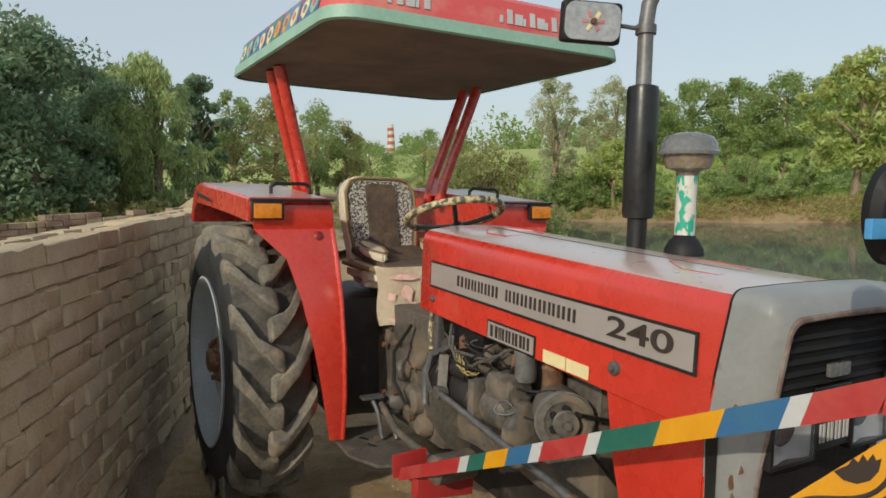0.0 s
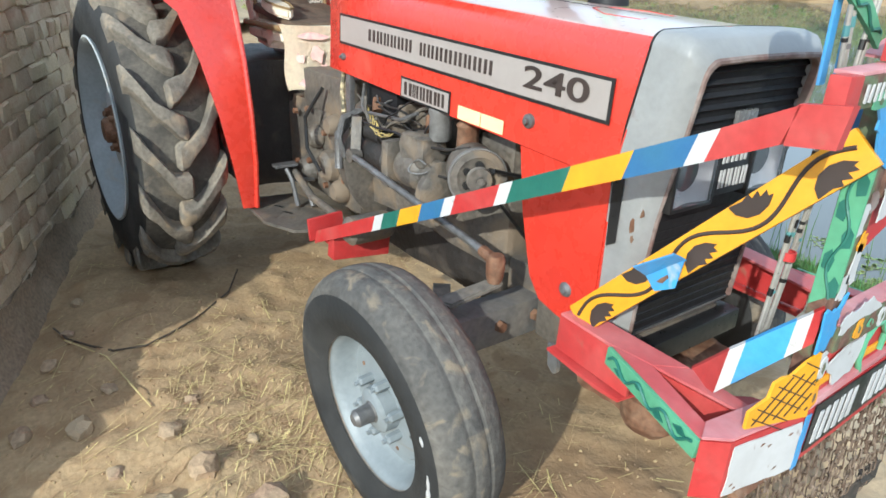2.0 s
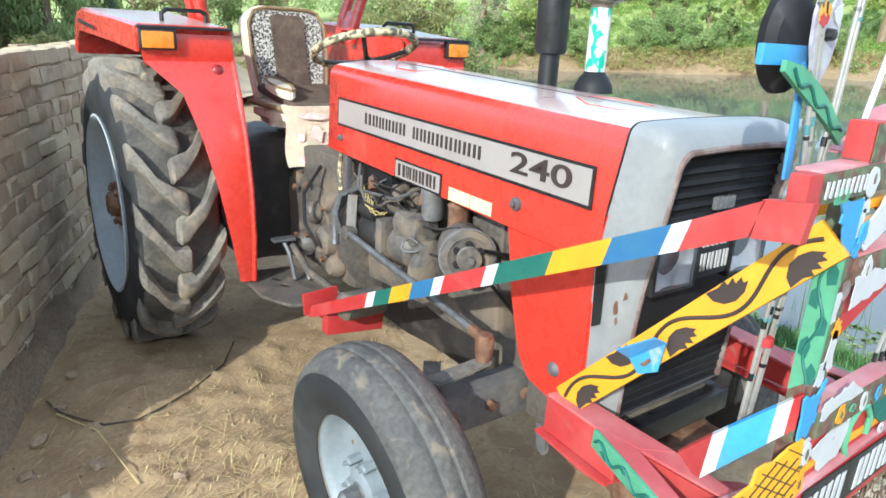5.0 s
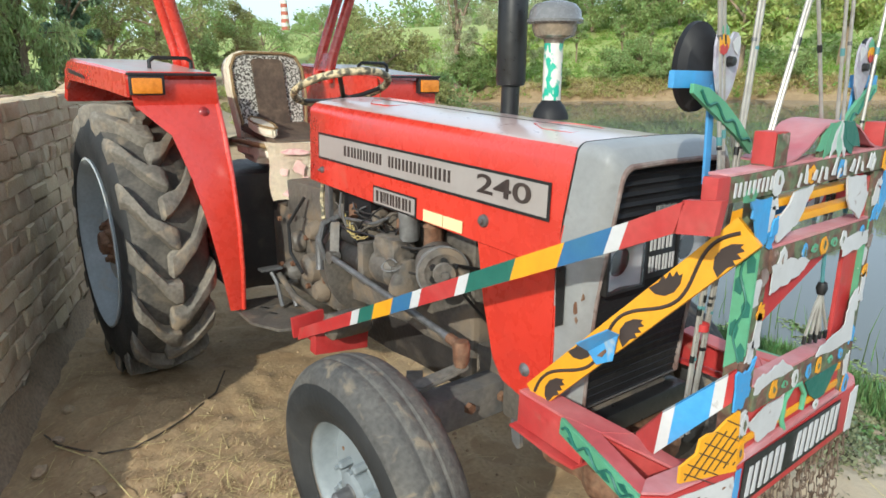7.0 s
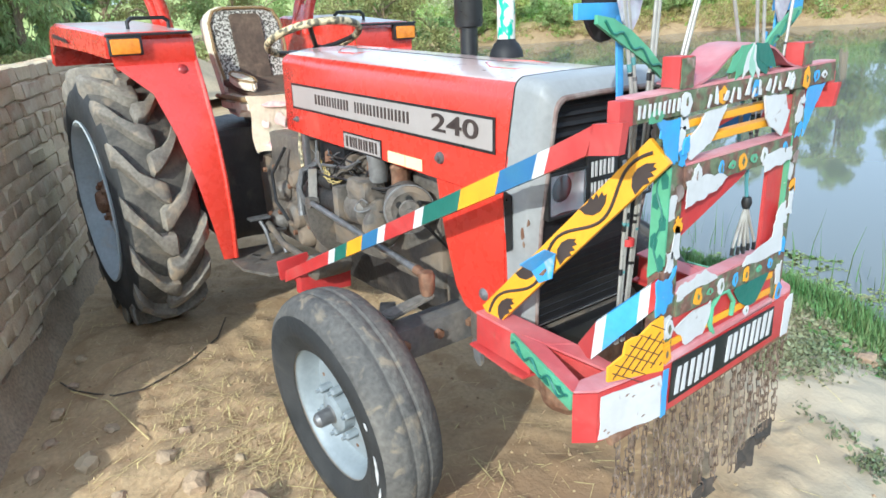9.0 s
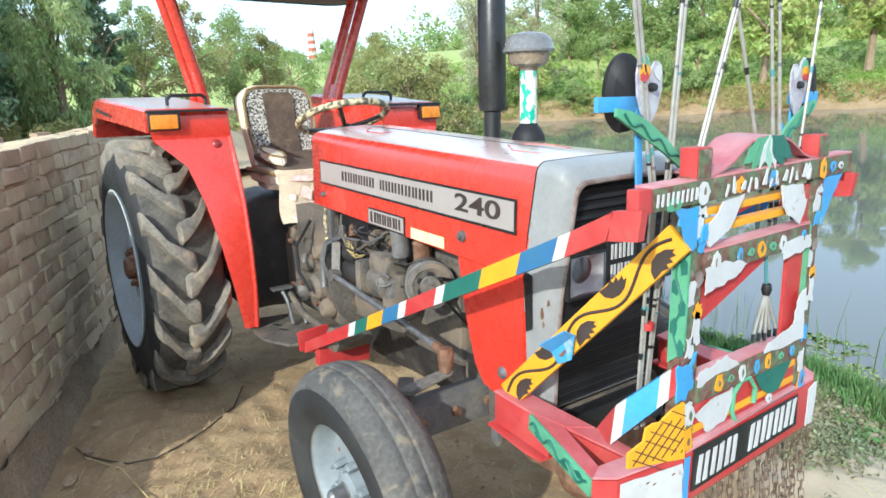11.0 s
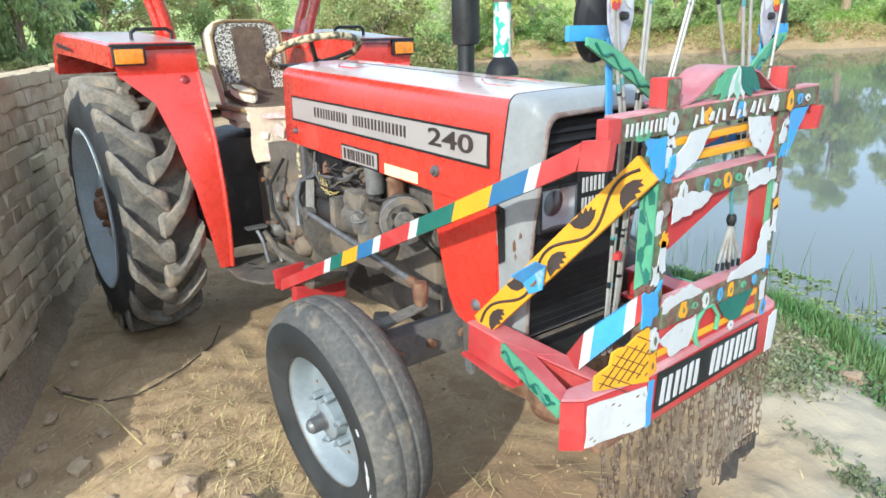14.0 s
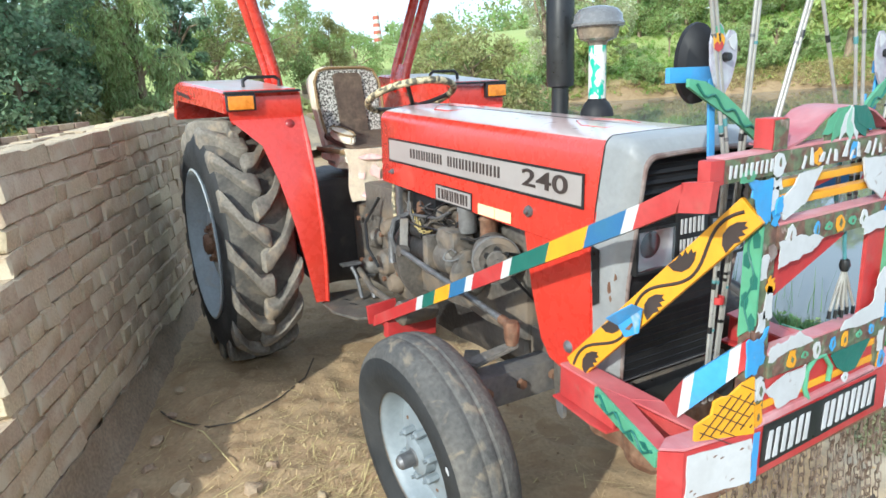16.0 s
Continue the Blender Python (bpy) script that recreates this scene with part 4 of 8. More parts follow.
def build_growth():
    def bank(lo, hi, x0=-6, x1=7):
        def f(r):
            x = r.uniform(x0, x1)
            d = r.uniform(lo, hi)
            y = 2.9 + (d - bank_turn(x) - (x - 2.5) * 0.49) / 0.87
            if r.random() < (x - 4.2) / 2.2:
                return None
            if noise.noise((x * 1.3, y * 1.3, 6)) < -0.15 + 0.5 * r.random() - 0.35:
                return None
            return x, y
        return f
    blades("tall_grass", 13000, bank(-0.50, 0.12, 0.0, 6.5), 0.06, 0.19, 0.005, GRASS, "tall fresh green grass at the water's edge", "grass", 1)
    blades("short_grass", 19000, bank(-0.95, 0.05, 0.0, 6.5), 0.04, 0.13, 0.005, GRASS, "short green grass on the bank", "grass", 2)
    blades("reeds", 150, bank(0.15, 0.5, -3, 3), 0.4, 0.75, 0.005, GRASS, "thin reeds standing in the pond's edge", "reed", 3, 0.2)

    def strewn(n, lo, hi, x0, x1, patch, seed):
        """Spots on the bank between two distances from its middle, thinned into patches."""
        q, out = random.Random(seed), []
        while len(out) < n:
            x, d = q.uniform(x0, x1), q.uniform(lo, hi)
            y = 2.9 + (d - bank_turn(x) - (x - 2.5) * 0.49) / 0.87
            if noise.noise((x * 2.2, y * 2.2, seed)) > patch - 0.5 * q.random():
                out.append((x, y, max(ground_z(x, y), WATER_Z) + 0.012))
        return out
    rng_ = np.random.default_rng(9)
    r = random.Random(9)
    pts = strewn(7000, -1.52, -0.55, 0.5, 6.5, 0.22, 8)
    tagged(quads_mesh("weeds", leaves(rng_, pts, [0.045] * len(pts), 9, 0.034, 0, 0.55), WEED), "low dull weeds and leaf litter on the bank", "weeds", kind="stuff")
    pts = strewn(2600, -1.0, 0.1, 0.5, 6.5, 0.25, 5)
    tagged(quads_mesh("bank_herbs", leaves(rng_, pts, [0.055] * len(pts), 9, 0.045, 0, 0.6), GRASS), "small green herbs among the bank grass", "herbs", kind="stuff")
    pts = strewn(420, 0.05, 0.62, 1.0, 6.0, 0.3, 3)
    tagged(quads_mesh("water_plants", leaves(rng_, pts, [0.05] * len(pts), 6, 0.06, 0, 0.8) * np.array([1, 1, 0]) + np.array([0, 0, WATER_Z + 0.004]), LILY), "yellow-green leaves afloat at the pond's edge", "water plants", kind="stuff")

    # straw and dry stems lying about
    v = []
    nests = [(r.gauss(1.9, 0.9), r.gauss(-0.6, 0.7), r.uniform(0.04, 0.22)) for k in range(70)] + [(r.gauss(1.55, 0.4), r.gauss(-0.75, 0.3), r.uniform(0.05, 0.15)) for k in range(60)]
    for i in range(3600):
        nx_, ny_, ns_ = r.choice(nests)
        x, y = (r.gauss(nx_, ns_), r.gauss(ny_, ns_ * 0.7)) if r.random() < 0.7 else (r.gauss(1.9, 0.9), r.gauss(-0.65, 0.65))
        if near_bank(x, y) > -1.2:
            continue
        a, l, w = r.uniform(0, math.pi), r.choice((0.02, 0.03, 0.03, 0.05, 0.08, 0.14)) * r.uniform(0.6, 1.4), r.uniform(0.0006, 0.0017)
        dx, dy = math.cos(a) * l / 2, math.sin(a) * l / 2
        z0, z1 = ground_z(x - dx, y - dy) + 0.004, ground_z(x + dx, y + dy) + 0.006 + r.uniform(0, 0.012)
        nx, ny = -math.sin(a) * w, math.cos(a) * w
        v += [(x - dx - nx, y - dy - ny, z0), (x - dx + nx, y - dy + ny, z0), (x + dx + nx, y + dy + ny, z1), (x + dx - nx, y + dy - ny, z1)]
    tagged(quads_mesh("straw", np.array(v), STRAW), "scattered bits of dry straw", "straw", kind="stuff")

    # a thin dark cord and a long dry stalk lying on the earth
    cord_ = [(0.45, -1.22), (0.60, -1.19), (0.74, -1.12), (0.85, -1.06), (0.88, -0.95), (0.83, -0.84), (0.74, -0.70), (0.58, -0.51), (0.40, -0.40)]
    thing("cord", rod([(x, y, ground_z(x, y) + 0.012) for x, y in cord_], 0.004, 6), BARK_DARK, "thin dark cord lying on the trodden earth", "cord")
    stalk_ = [(0.62, -1.20), (0.87, -1.09), (1.07, -1.06), (1.27, -1.03)]
    thing("stalk", rod([(x, y, ground_z(x, y) + 0.016) for x, y in stalk_], 0.003, 6), STRAW, "long dry straw stalk on the earth", "straw stalk")

    def stone(x, y, s, seed):
        q = random.Random(seed)
        bm = bmesh.new()
        bmesh.ops.create_icosphere(bm, subdivisions=2, radius=1)
        sq = Vector((1.0, q.uniform(0.65, 0.95), q.uniform(0.45, 0.7))) * s
        for vv in bm.verts:
            c = vv.co
            k = 0.82 + 0.35 * noise.noise(c * 1.4 + Vector((seed * 3.1, 0, 0)))
            m_ = max(abs(c.x), abs(c.y), abs(c.z)) ** 0.6
            vv.co = Vector((c.x * sq.x, c.y * sq.y, c.z * sq.z)) * k / m_
        bm.transform(Matrix.Translation((x, y, ground_z(x, y) + 0.25 * s)) @ pose(0, 0, 0, q.uniform(-15, 15), q.uniform(-15, 15), q.uniform(0, 180)))
        thing("stone", bm, STONE, "broken lump of pale brick lying on the earth", "stone", "loose stones", smooth=28)
    stone(1.94, -0.88, 0.085, 1)
    stone(1.68, -0.98, 0.055, 2)
    spots = ((0.75, -1.28, .04), (0.95, -1.34, .035), (1.12, -1.42, .05), (0.3, -1.10, .035), (0.55, -1.18, .03), (1.5, -1.2, .03), (2.2, -1.1, .035), (2.35, -0.9, .03), (2.6, -0.95, .028), (1.3, -0.9, .03), (1.45, -1.02, .04), (1.62, -0.80, .028), (1.05, -1.12, .035), (1.22, -1.25, .05), (1.75, -1.12, .045), (2.05, -1.02, .03),
             (2.62, 1.78, .06), (2.74, 1.72, .06), (2.62, 2.45, .075), (3.25, 1.62, .08), (2.35, 1.95, .05), (2.15, 1.9, .04))
    for i, (x, y, s) in enumerate(spots):
        stone(x, y, s, 10 + i)
    # crumbs of dried mud, too many to count
    verts, faces = [], []
    for i in range(2600):
        x, y = r.gauss(1.6, 1.2), r.gauss(-0.6, 0.8)
        if near_bank(x, y) > -0.9 or (Vector((x, y, 0)) - WALL_P).dot(WALL_N) < 0.05:
            continue
        s = 0.003 + 0.006 * r.random() ** 3 + 0.010 * r.random() ** 14
        z = ground_z(x, y) + s * 0.3
        b0 = len(verts)
        a = r.uniform(0, 6)
        for k in range(4):
            verts.append((x + s * math.cos(a + k * 1.57) * r.uniform(0.7, 1.3), y + s * math.sin(a + k * 1.57) * r.uniform(0.7, 1.3), z - s * 0.4))
        verts.append((x + s * 0.2, y, z + s * r.uniform(0.4, 0.8)))
        faces += [(b0, b0 + 1, b0 + 4), (b0 + 1, b0 + 2, b0 + 4), (b0 + 2, b0 + 3, b0 + 4), (b0 + 3, b0, b0 + 4)]
    tagged(flat_mesh("crumbs", verts, faces, CLOD), "crumbs of dried mud and brick", "rubble", kind="stuff")


# ---- the tractor ----
tractor = empty("tractor", LEAN, "red farm tractor with canopy and painted guard on bare earth", "tractor")


def flip(bm):
    """The mirror image across the tractor's middle."""
    bm.transform(Matrix.Diagonal((1, -1, 1, 1)))
    bmesh.ops.reverse_faces(bm, faces=bm.faces)
    return bm


def tyre_lugs(r_top, r_base, half, count, sweep):
    """Chevron lugs: each starts as a blunt nub in the middle and runs, waisted and worn, over the shoulder."""
    bm = bmesh.new()
    r = random.Random(2)
    spine = ((-0.16, 0.040, 0.012), (-0.10, 0.052, 0.0), (0.06, 0.052, 0.0), (0.25, 0.040, 0.0), (0.5, 0.033, 0.003), (0.75, 0.038, 0.007), (0.92, 0.046, 0.012), (1.00, 0.050, 0.026), (1.03, 0.052, 0.058))
    for side in (-1, 1):
        for i in range(count):
            a0 = 2 * math.pi * (i + (0.5 if side > 0 else 0) + r.uniform(-0.05, 0.05)) / count
            wear = r.uniform(-0.005, 0.003)
            rings = []
            for t, w, drop in spine:
                a = a0 + sweep * (max(0, t) ** 1.35) * 0.92 + 0.012 * math.sin(t * 9 + i)
                top, base = r_top - drop + wear + r.uniform(-0.003, 0.003), r_base - drop * 1.05 - 0.012
                hgt = half * t
                row = []
                for rr, ww, oo in ((base, w * 1.30, -0.008), (top - 0.012, w * 0.98, 0.0), (top - 0.003, w * 0.90, 0.002), (top, w * 0.76, 0.002)):
                    for k in (-1, 1):
                        aa = a + k * (ww + r.uniform(-0.0012, 0.0012)) / r_top
                        row.append(bm.verts.new((rr * math.cos(aa), rr * math.sin(aa), side * (hgt + (oo if t > 0.9 else 0)))))
                rings.append([row[k] for k in (0, 2, 4, 6, 7, 5, 3, 1)])
            for p, q in zip(rings, rings[1:]):
                for x in range(8):
                    y = (x + 1) % 8
                    bm.faces.new((p[x], p[y], q[y], q[x]))
            bm.faces.new(rings[0])
            bm.faces.new(rings[-1][::-1])
    return bm


def rear_wheel(m, sweep):
    """A wide driving wheel; the axle is the local z, outwards up."""
    m = m @ AXIS_Y
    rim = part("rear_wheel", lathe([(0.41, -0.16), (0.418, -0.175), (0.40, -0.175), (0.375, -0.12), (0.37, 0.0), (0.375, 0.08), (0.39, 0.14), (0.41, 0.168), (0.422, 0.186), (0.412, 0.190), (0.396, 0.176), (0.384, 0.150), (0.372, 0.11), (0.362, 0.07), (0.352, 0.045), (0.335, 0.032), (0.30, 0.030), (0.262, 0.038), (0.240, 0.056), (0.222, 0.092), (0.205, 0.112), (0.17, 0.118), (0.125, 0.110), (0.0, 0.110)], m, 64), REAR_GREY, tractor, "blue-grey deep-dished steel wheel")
    prof = [(0.405, -0.17), (0.44, -0.178), (0.50, -0.182), (0.56, -0.176), (0.605, -0.155), (0.622, -0.10), (0.628, 0), (0.622, 0.10), (0.605, 0.155), (0.56, 0.176), (0.50, 0.182), (0.44, 0.180), (0.405, 0.172)]
    tyre = part("tyre", lathe(prof, m, 72), SIDEWALL, rim, "big black ribbed tractor tyre", 50)
    tyre.data.materials.append(RUBBER)
    for p in tyre.data.polygons:
        q = m.inverted() @ p.center
        if math.hypot(q.x, q.y) > 0.60:
            p.material_index = 1
    lug = tyre_lugs(0.680, 0.612, 0.170, 16, sweep)
    lug.transform(m)
    part("tread", lug, TREAD, tyre, "deep dusty chevron lugs", 40)
    hub = part("hub", lathe([(0, 0.175), (0.045, 0.175), (0.055, 0.165), (0.06, 0.140), (0.105, 0.134), (0.122, 0.108)], m, 28), RUST, rim, "rusty axle hub")
    for i in range(8):
        a = 2 * math.pi * i / 8
        part("wheel_nut", lathe([(0, 0.156), (0.013, 0.156), (0.015, 0.15), (0.015, 0.125)], m @ Matrix.Translation((0.088 * math.cos(a), 0.088 * math.sin(a), 0)), 6), RUST, rim, smooth=0)
    for i in range(8):
        a = 2 * math.pi * (i + 0.5) / 8
        part("wheel_bolt", lathe([(0, 0.054), (0.012, 0.054), (0.013, 0.048), (0.013, 0.02)], m @ Matrix.Translation((0.29 * math.cos(a), 0.29 * math.sin(a), 0)), 6), STEEL, rim, smooth=0)
    return rim


def front_wheel(m):
    m = m @ AXIS_Y
    share = 1.04                            # the rim's part of the wheel
    rim = part("front_wheel", lathe([(r_ * share, z_ - 0.013) for r_, z_ in ((0.205, -0.07), (0.20, -0.02), (0.205, 0.045), (0.218, 0.068), (0.226, 0.078), (0.218, 0.082), (0.205, 0.074), (0.192, 0.052), (0.185, 0.018), (0.178, 0.008), (0.158, 0.012), (0.150, 0.022), (0.10, 0.03), (0.0, 0.03))], m, 48), WHEEL_GREY, tractor, "blue-grey pressed steel front wheel")
    prof = [(0.212, -0.090), (0.245, -0.110), (0.29, -0.116), (0.33, -0.108), (0.355, -0.090), (0.368, -0.068), (0.375, -0.046), (0.3775, -0.036), (0.3755, -0.032), (0.3755, -0.027), (0.379, -0.023), (0.3805, -0.005), (0.380, 0.012), (0.3765, 0.016), (0.3765, 0.021), (0.3785, 0.025), (0.375, 0.042), (0.367, 0.060), (0.353, 0.077), (0.332, 0.089), (0.30, 0.095), (0.272, 0.098), (0.266, 0.094), (0.245, 0.088), (0.214, 0.072)]
    tyre = part("tyre", lathe(prof, m, 64), SIDEWALL, rim, "worn ribbed front tyre with a dusty grey tread", 40)
    tyre.data.materials.append(TREAD_GREY)
    for p in tyre.data.polygons:
        q = m.inverted() @ p.center
        if math.hypot(q.x, q.y) > 0.342:
            p.material_index = 1
    # scuffed white paint along the sidewall's rib
    r = random.Random(5)
    for a, l, rr in ((-0.25, 0.35, 0.300), (-0.75, 0.5, 0.312), (-1.25, 0.25, 0.325), (-1.1, 0.3, 0.292), (0.35, 0.08, 0.305), (-1.6, 0.2, 0.318)):
        n = 10
        inner, outer = [], []
        for k in range(n + 1):
            aa = a + l * k / n
            wd = 0.0065 * math.sin(math.pi * (k + 0.4) / (n + 0.8)) * r.uniform(0.5, 1.3)
            zz = 0.0945 if rr < 0.315 else 0.0925
            inner.append(m @ Vector(((rr - wd) * math.cos(aa), (rr - wd) * math.sin(aa), zz)))
            outer.append(m @ Vector(((rr + wd) * math.cos(aa), (rr + wd) * math.sin(aa), zz)))
        part("paint_scuff", plate(inner + outer[::-1], (m.to_3x3() @ Vector((0, 0, 0.002)))), WHITE, tyre, smooth=0)
    part("rim_flange", lathe([(r_ * share, z_ - 0.013) for r_, z_ in ((0.214, 0.0795), (0.2265, 0.0795), (0.2275, 0.0835), (0.220, 0.0865), (0.206, 0.078))], m, 48, True), DUST_RIM, rim, "dusty tan rim flange")
    part("hub", lathe([(0, 0.062), (0.05, 0.06), (0.062, 0.052), (0.066, 0.014)], m, 24), WHEEL_GREY, rim)
    part("hub_cap", lathe([(0, 0.118), (0.016, 0.116), (0.024, 0.106), (0.026, 0.065), (0.032, 0.06)], m, 20), STEEL, rim, "dull grey hub cap")
    for i in range(6):
        a = 2 * math.pi * i / 6 + 0.3
        mm = m @ Matrix.Translation((0.083 * math.cos(a), 0.083 * math.sin(a), 0))
        part("wheel_nut", merge(lathe([(0, 0.058), (0.011, 0.058), (0.014, 0.052), (0.014, 0.014)], mm, 6), lathe([(0, 0.07), (0.006, 0.07), (0.006, 0.058)], mm, 8)), WHEEL_GREY, rim, smooth=0)
    for i in range(5):
        a = 2 * math.pi * i / 5
        part("rivet", lathe([(0, 0.017), (0.006, 0.016), (0.008, 0.006)], m @ Matrix.Translation((0.128 * math.cos(a), 0.128 * math.sin(a), 0)), 8), RUST, rim)
    part("valve", rod([m @ Vector((0.178, 0.03, 0.02)), m @ Vector((0.172, 0.03, 0.055))], 0.004, 6), BLACK, rim)
    return rim


rear_wheel(pose(0, -0.66, 0.672), 0.36)
rear_wheel(pose(0, 0.66, 0.672, 0, 0, 180), -0.36)
front_wheel(pose(2.150, -0.608, 0.380, 5, 0, 1) @ Matrix.Scale(0.985, 4))
front_wheel(pose(2.14, 0.63, 0.377, -5, 0, 186) @ Matrix.Scale(0.985, 4))


# -- bonnet --
def loft(sections, cap=True):
    bm = bmesh.new()
    rings = [[bm.verts.new(p) for p in s] for s in sections]
    n = len(rings[0])
    for a, b in zip(rings, rings[1:]):
        for k in range(n):
            bm.faces.new((a[k], a[(k + 1) % n], b[(k + 1) % n], b[k]))
    if cap:
        bm.faces.new(rings[0][::-1])
        bm.faces.new(rings[-1])
    return bm


def bonnet_top(x):
    return 1.395 - 0.046 * (x - 1.2)


def bonnet_section(x, inset=0.0):
    zt, zb = bonnet_top(x) - inset, 1.085 - 0.052 * (x - 1.2) + inset
    h = 0.248 - inset
    side = [(-h - 0.008, zb), (-h - 0.004, zb + 0.10), (-h, zt - 0.055)]
    arc = [(-h + 0.045 * (1 - math.cos(a)), zt - 0.055 + 0.045 * math.sin(a)) for a in (0.35, 0.75, 1.15, 1.45)]
    top = [(-0.12, zt + 0.002), (0, zt + 0.006)]
    half = side + arc + top
    full = half + [(-y, z) for y, z in half[-2::-1]]
    rake = 0.058 * smooth01((x - 2.2) / 0.26)      # the nose end leans forward towards the top
    return [(x + rake * min(1.0, max(0.0, (z - 1.0) / 0.30)), y, z) for y, z in full]


bonnet = part("bonnet", loft([bonnet_section(1.135, 0.03), bonnet_section(1.142, 0.012), bonnet_section(1.16, 0.0)] + [bonnet_section(x) for x in (1.4, 1.7, 2.0, 2.3, 2.468)]), RED, tractor, "glossy red bonnet, its top paled by dust and sky sheen")
paled_top(bonnet, RED_TOP, 0.9)
part("bonnet_seam", box((1.83, 0, bonnet_top(1.83) + 0.0055), (1.2, 0.004, 0.004), 0.001, pose(0, 0, 0, 0, 2.63, 0)), BLACK, bonnet)
for cx_, cy_, k_ in ((2.27, -0.01, 1.0), (1.42, -0.02, 1.1)):
    ring_ = [(cx_ + k_ * a_, cy_ + k_ * b_) for a_, b_ in ((-0.10, -0.03), (-0.11, 0.05), (-0.04, 0.115), (0.07, 0.075), (0.10, -0.095), (0.0, -0.10))]
    decal_ = part("outline_decal", rod([(a_, b_, bonnet_top(a_) + 0.0045 - 0.03 * max(0.0, abs(b_) - 0.05)) for a_, b_ in ring_ + ring_[:1]], 0.0022, 5), RED, bonnet, "thin red outlined decal")


def on_side(x0, x1, z0, z1, thick, name, material, parent, label="", y=-0.2535, skew=0.0, slope=None):
    """A thin film on the bonnet's right side; z0, z1 count at x0, sloping with the bonnet."""
    k = -0.034 if slope is None else slope
    f = lambda x, z: (x + skew * (z - z0), y - 0.004 * (1.2 - z) / 0.15, z + k * (x - x0))
    return part(name, plate([f(x0, z0), f(x1, z0), f(x1, z1), f(x0, z1)], (0, -thick, 0)), material, parent, label, 0)


edge = on_side(1.235, 2.447, 1.178, 1.276, 0.002, "decal_border", BLACK, bonnet)
decal = on_side(1.243, 2.438, 1.186, 1.268, 0.003, "decal", DECAL, bonnet, "long greyish-beige side decal with dark lettering", slope=-0.034)
INK = mat("dark decal ink", (0.035, 0.025, 0.022), (0.05, 0.035, 0.03), rough=0.45, grain=0.05, bump=0.0)


def marks(x0, z0, widths, h, gap, k=-0.034, y=-0.2572):
    """Plain upright bars in place of a maker's name."""
    x = x0
    for w in widths:
        if w > 0:
            f = lambda px, pz: (px, y - 0.004 * (1.2 - pz) / 0.15, pz + k * (px - 1.243))
            for u0, u1 in ((0.0, 0.30), (0.62, 0.92)):
                part("bar", plate([f(x + u0 * w, z0), f(x + u1 * w, z0), f(x + u1 * w, z0 + h), f(x + u0 * w, z0 + h)], (0, -0.0015, 0)), INK, decal, smooth=0)
        x += abs(w) + gap


marks(1.435, 1.212, (.042, .032, .03, .03, .032, .034, -.022, .03, .03, .032, .034, .034, .03, .034, .034), 0.036, 0.010)


def text_part(body, size, m, material, parent, name, squash=1.0, depth=0.001):
    cu = bpy.data.curves.new(name, "FONT")
    cu.body, cu.size, cu.extrude, cu.align_x, cu.align_y, cu.offset = body, size, depth, "CENTER", "CENTER", size * 0.010
    tmp = bpy.data.objects.new("tmp", cu)
    me = bpy.data.meshes.new_from_object(tmp)
    bpy.data.objects.remove(tmp)
    me.transform(m @ Matrix.Diagonal((squash, 1, 1, 1)))
    me.materials.append(material)
    ob = new(name, me)
    ob.parent = parent
    return ob


text_part("240", 0.074, Matrix.Translation((2.278, -0.2585, 1.196)) @ pose(0, 0, 0, 90, 0, 0) @ pose(0, 0, 0, 0, 0, -2), INK, decal, "number", 1.95)
on_side(1.632, 1.884, 1.060, 1.124, 0.002, "badge_border", BLACK, bonnet, y=-0.2545)
badge = on_side(1.638, 1.878, 1.066, 1.118, 0.003, "badge", DECAL, bonnet, "small beige name badge", y=-0.2545)
x = 1.655
for w in (.042, .016, .03, .03, .036, .032):
    f = lambda px, pz: (px, -0.2605, pz - 0.034 * (px - 1.638))
    for u0, u1 in ((0.0, 0.32), (0.62, 0.94)):
        part("bar", plate([f(x + u0 * w, 1.073), f(x + u1 * w, 1.073), f(x + u1 * w, 1.111), f(x + u0 * w, 1.111)], (0, -0.0015, 0)), INK, badge, smooth=0)
    x += w + 0.004
for x0, x1 in ((1.925, 2.022), (2.026, 2.115)):
    s = on_side(x0, x1, 1.052 - 0.034 * (x0 - 1.9), 1.088 - 0.034 * (x0 - 1.9), 0.002, "warning_sticker", STICKER, bonnet, "pale yellow warning sticker", y=-0.2555)
    zc = 1.06 - 0.034 * (x0 - 1.9)
    part("triangle", plate([(x1 - 0.024, -0.2595, zc - 0.002), (x1 - 0.006, -0.2595, zc - 0.002), (x1 - 0.015, -0.2595, zc + 0.014)], (0, -0.001, 0)), INK, s, smooth=0)
for px, pz, r in ((2.203, 1.098, 0.017), (1.262, 1.135, 0.011)):
    part("bonnet_latch", lathe([(0, 0.02), (r * 0.45, 0.018), (r * 0.5, 0.01), (r, 0.008), (r * 1.1, 0)], pose(px, -0.254, pz, 90, 0, 0), 18), STEEL, bonnet)

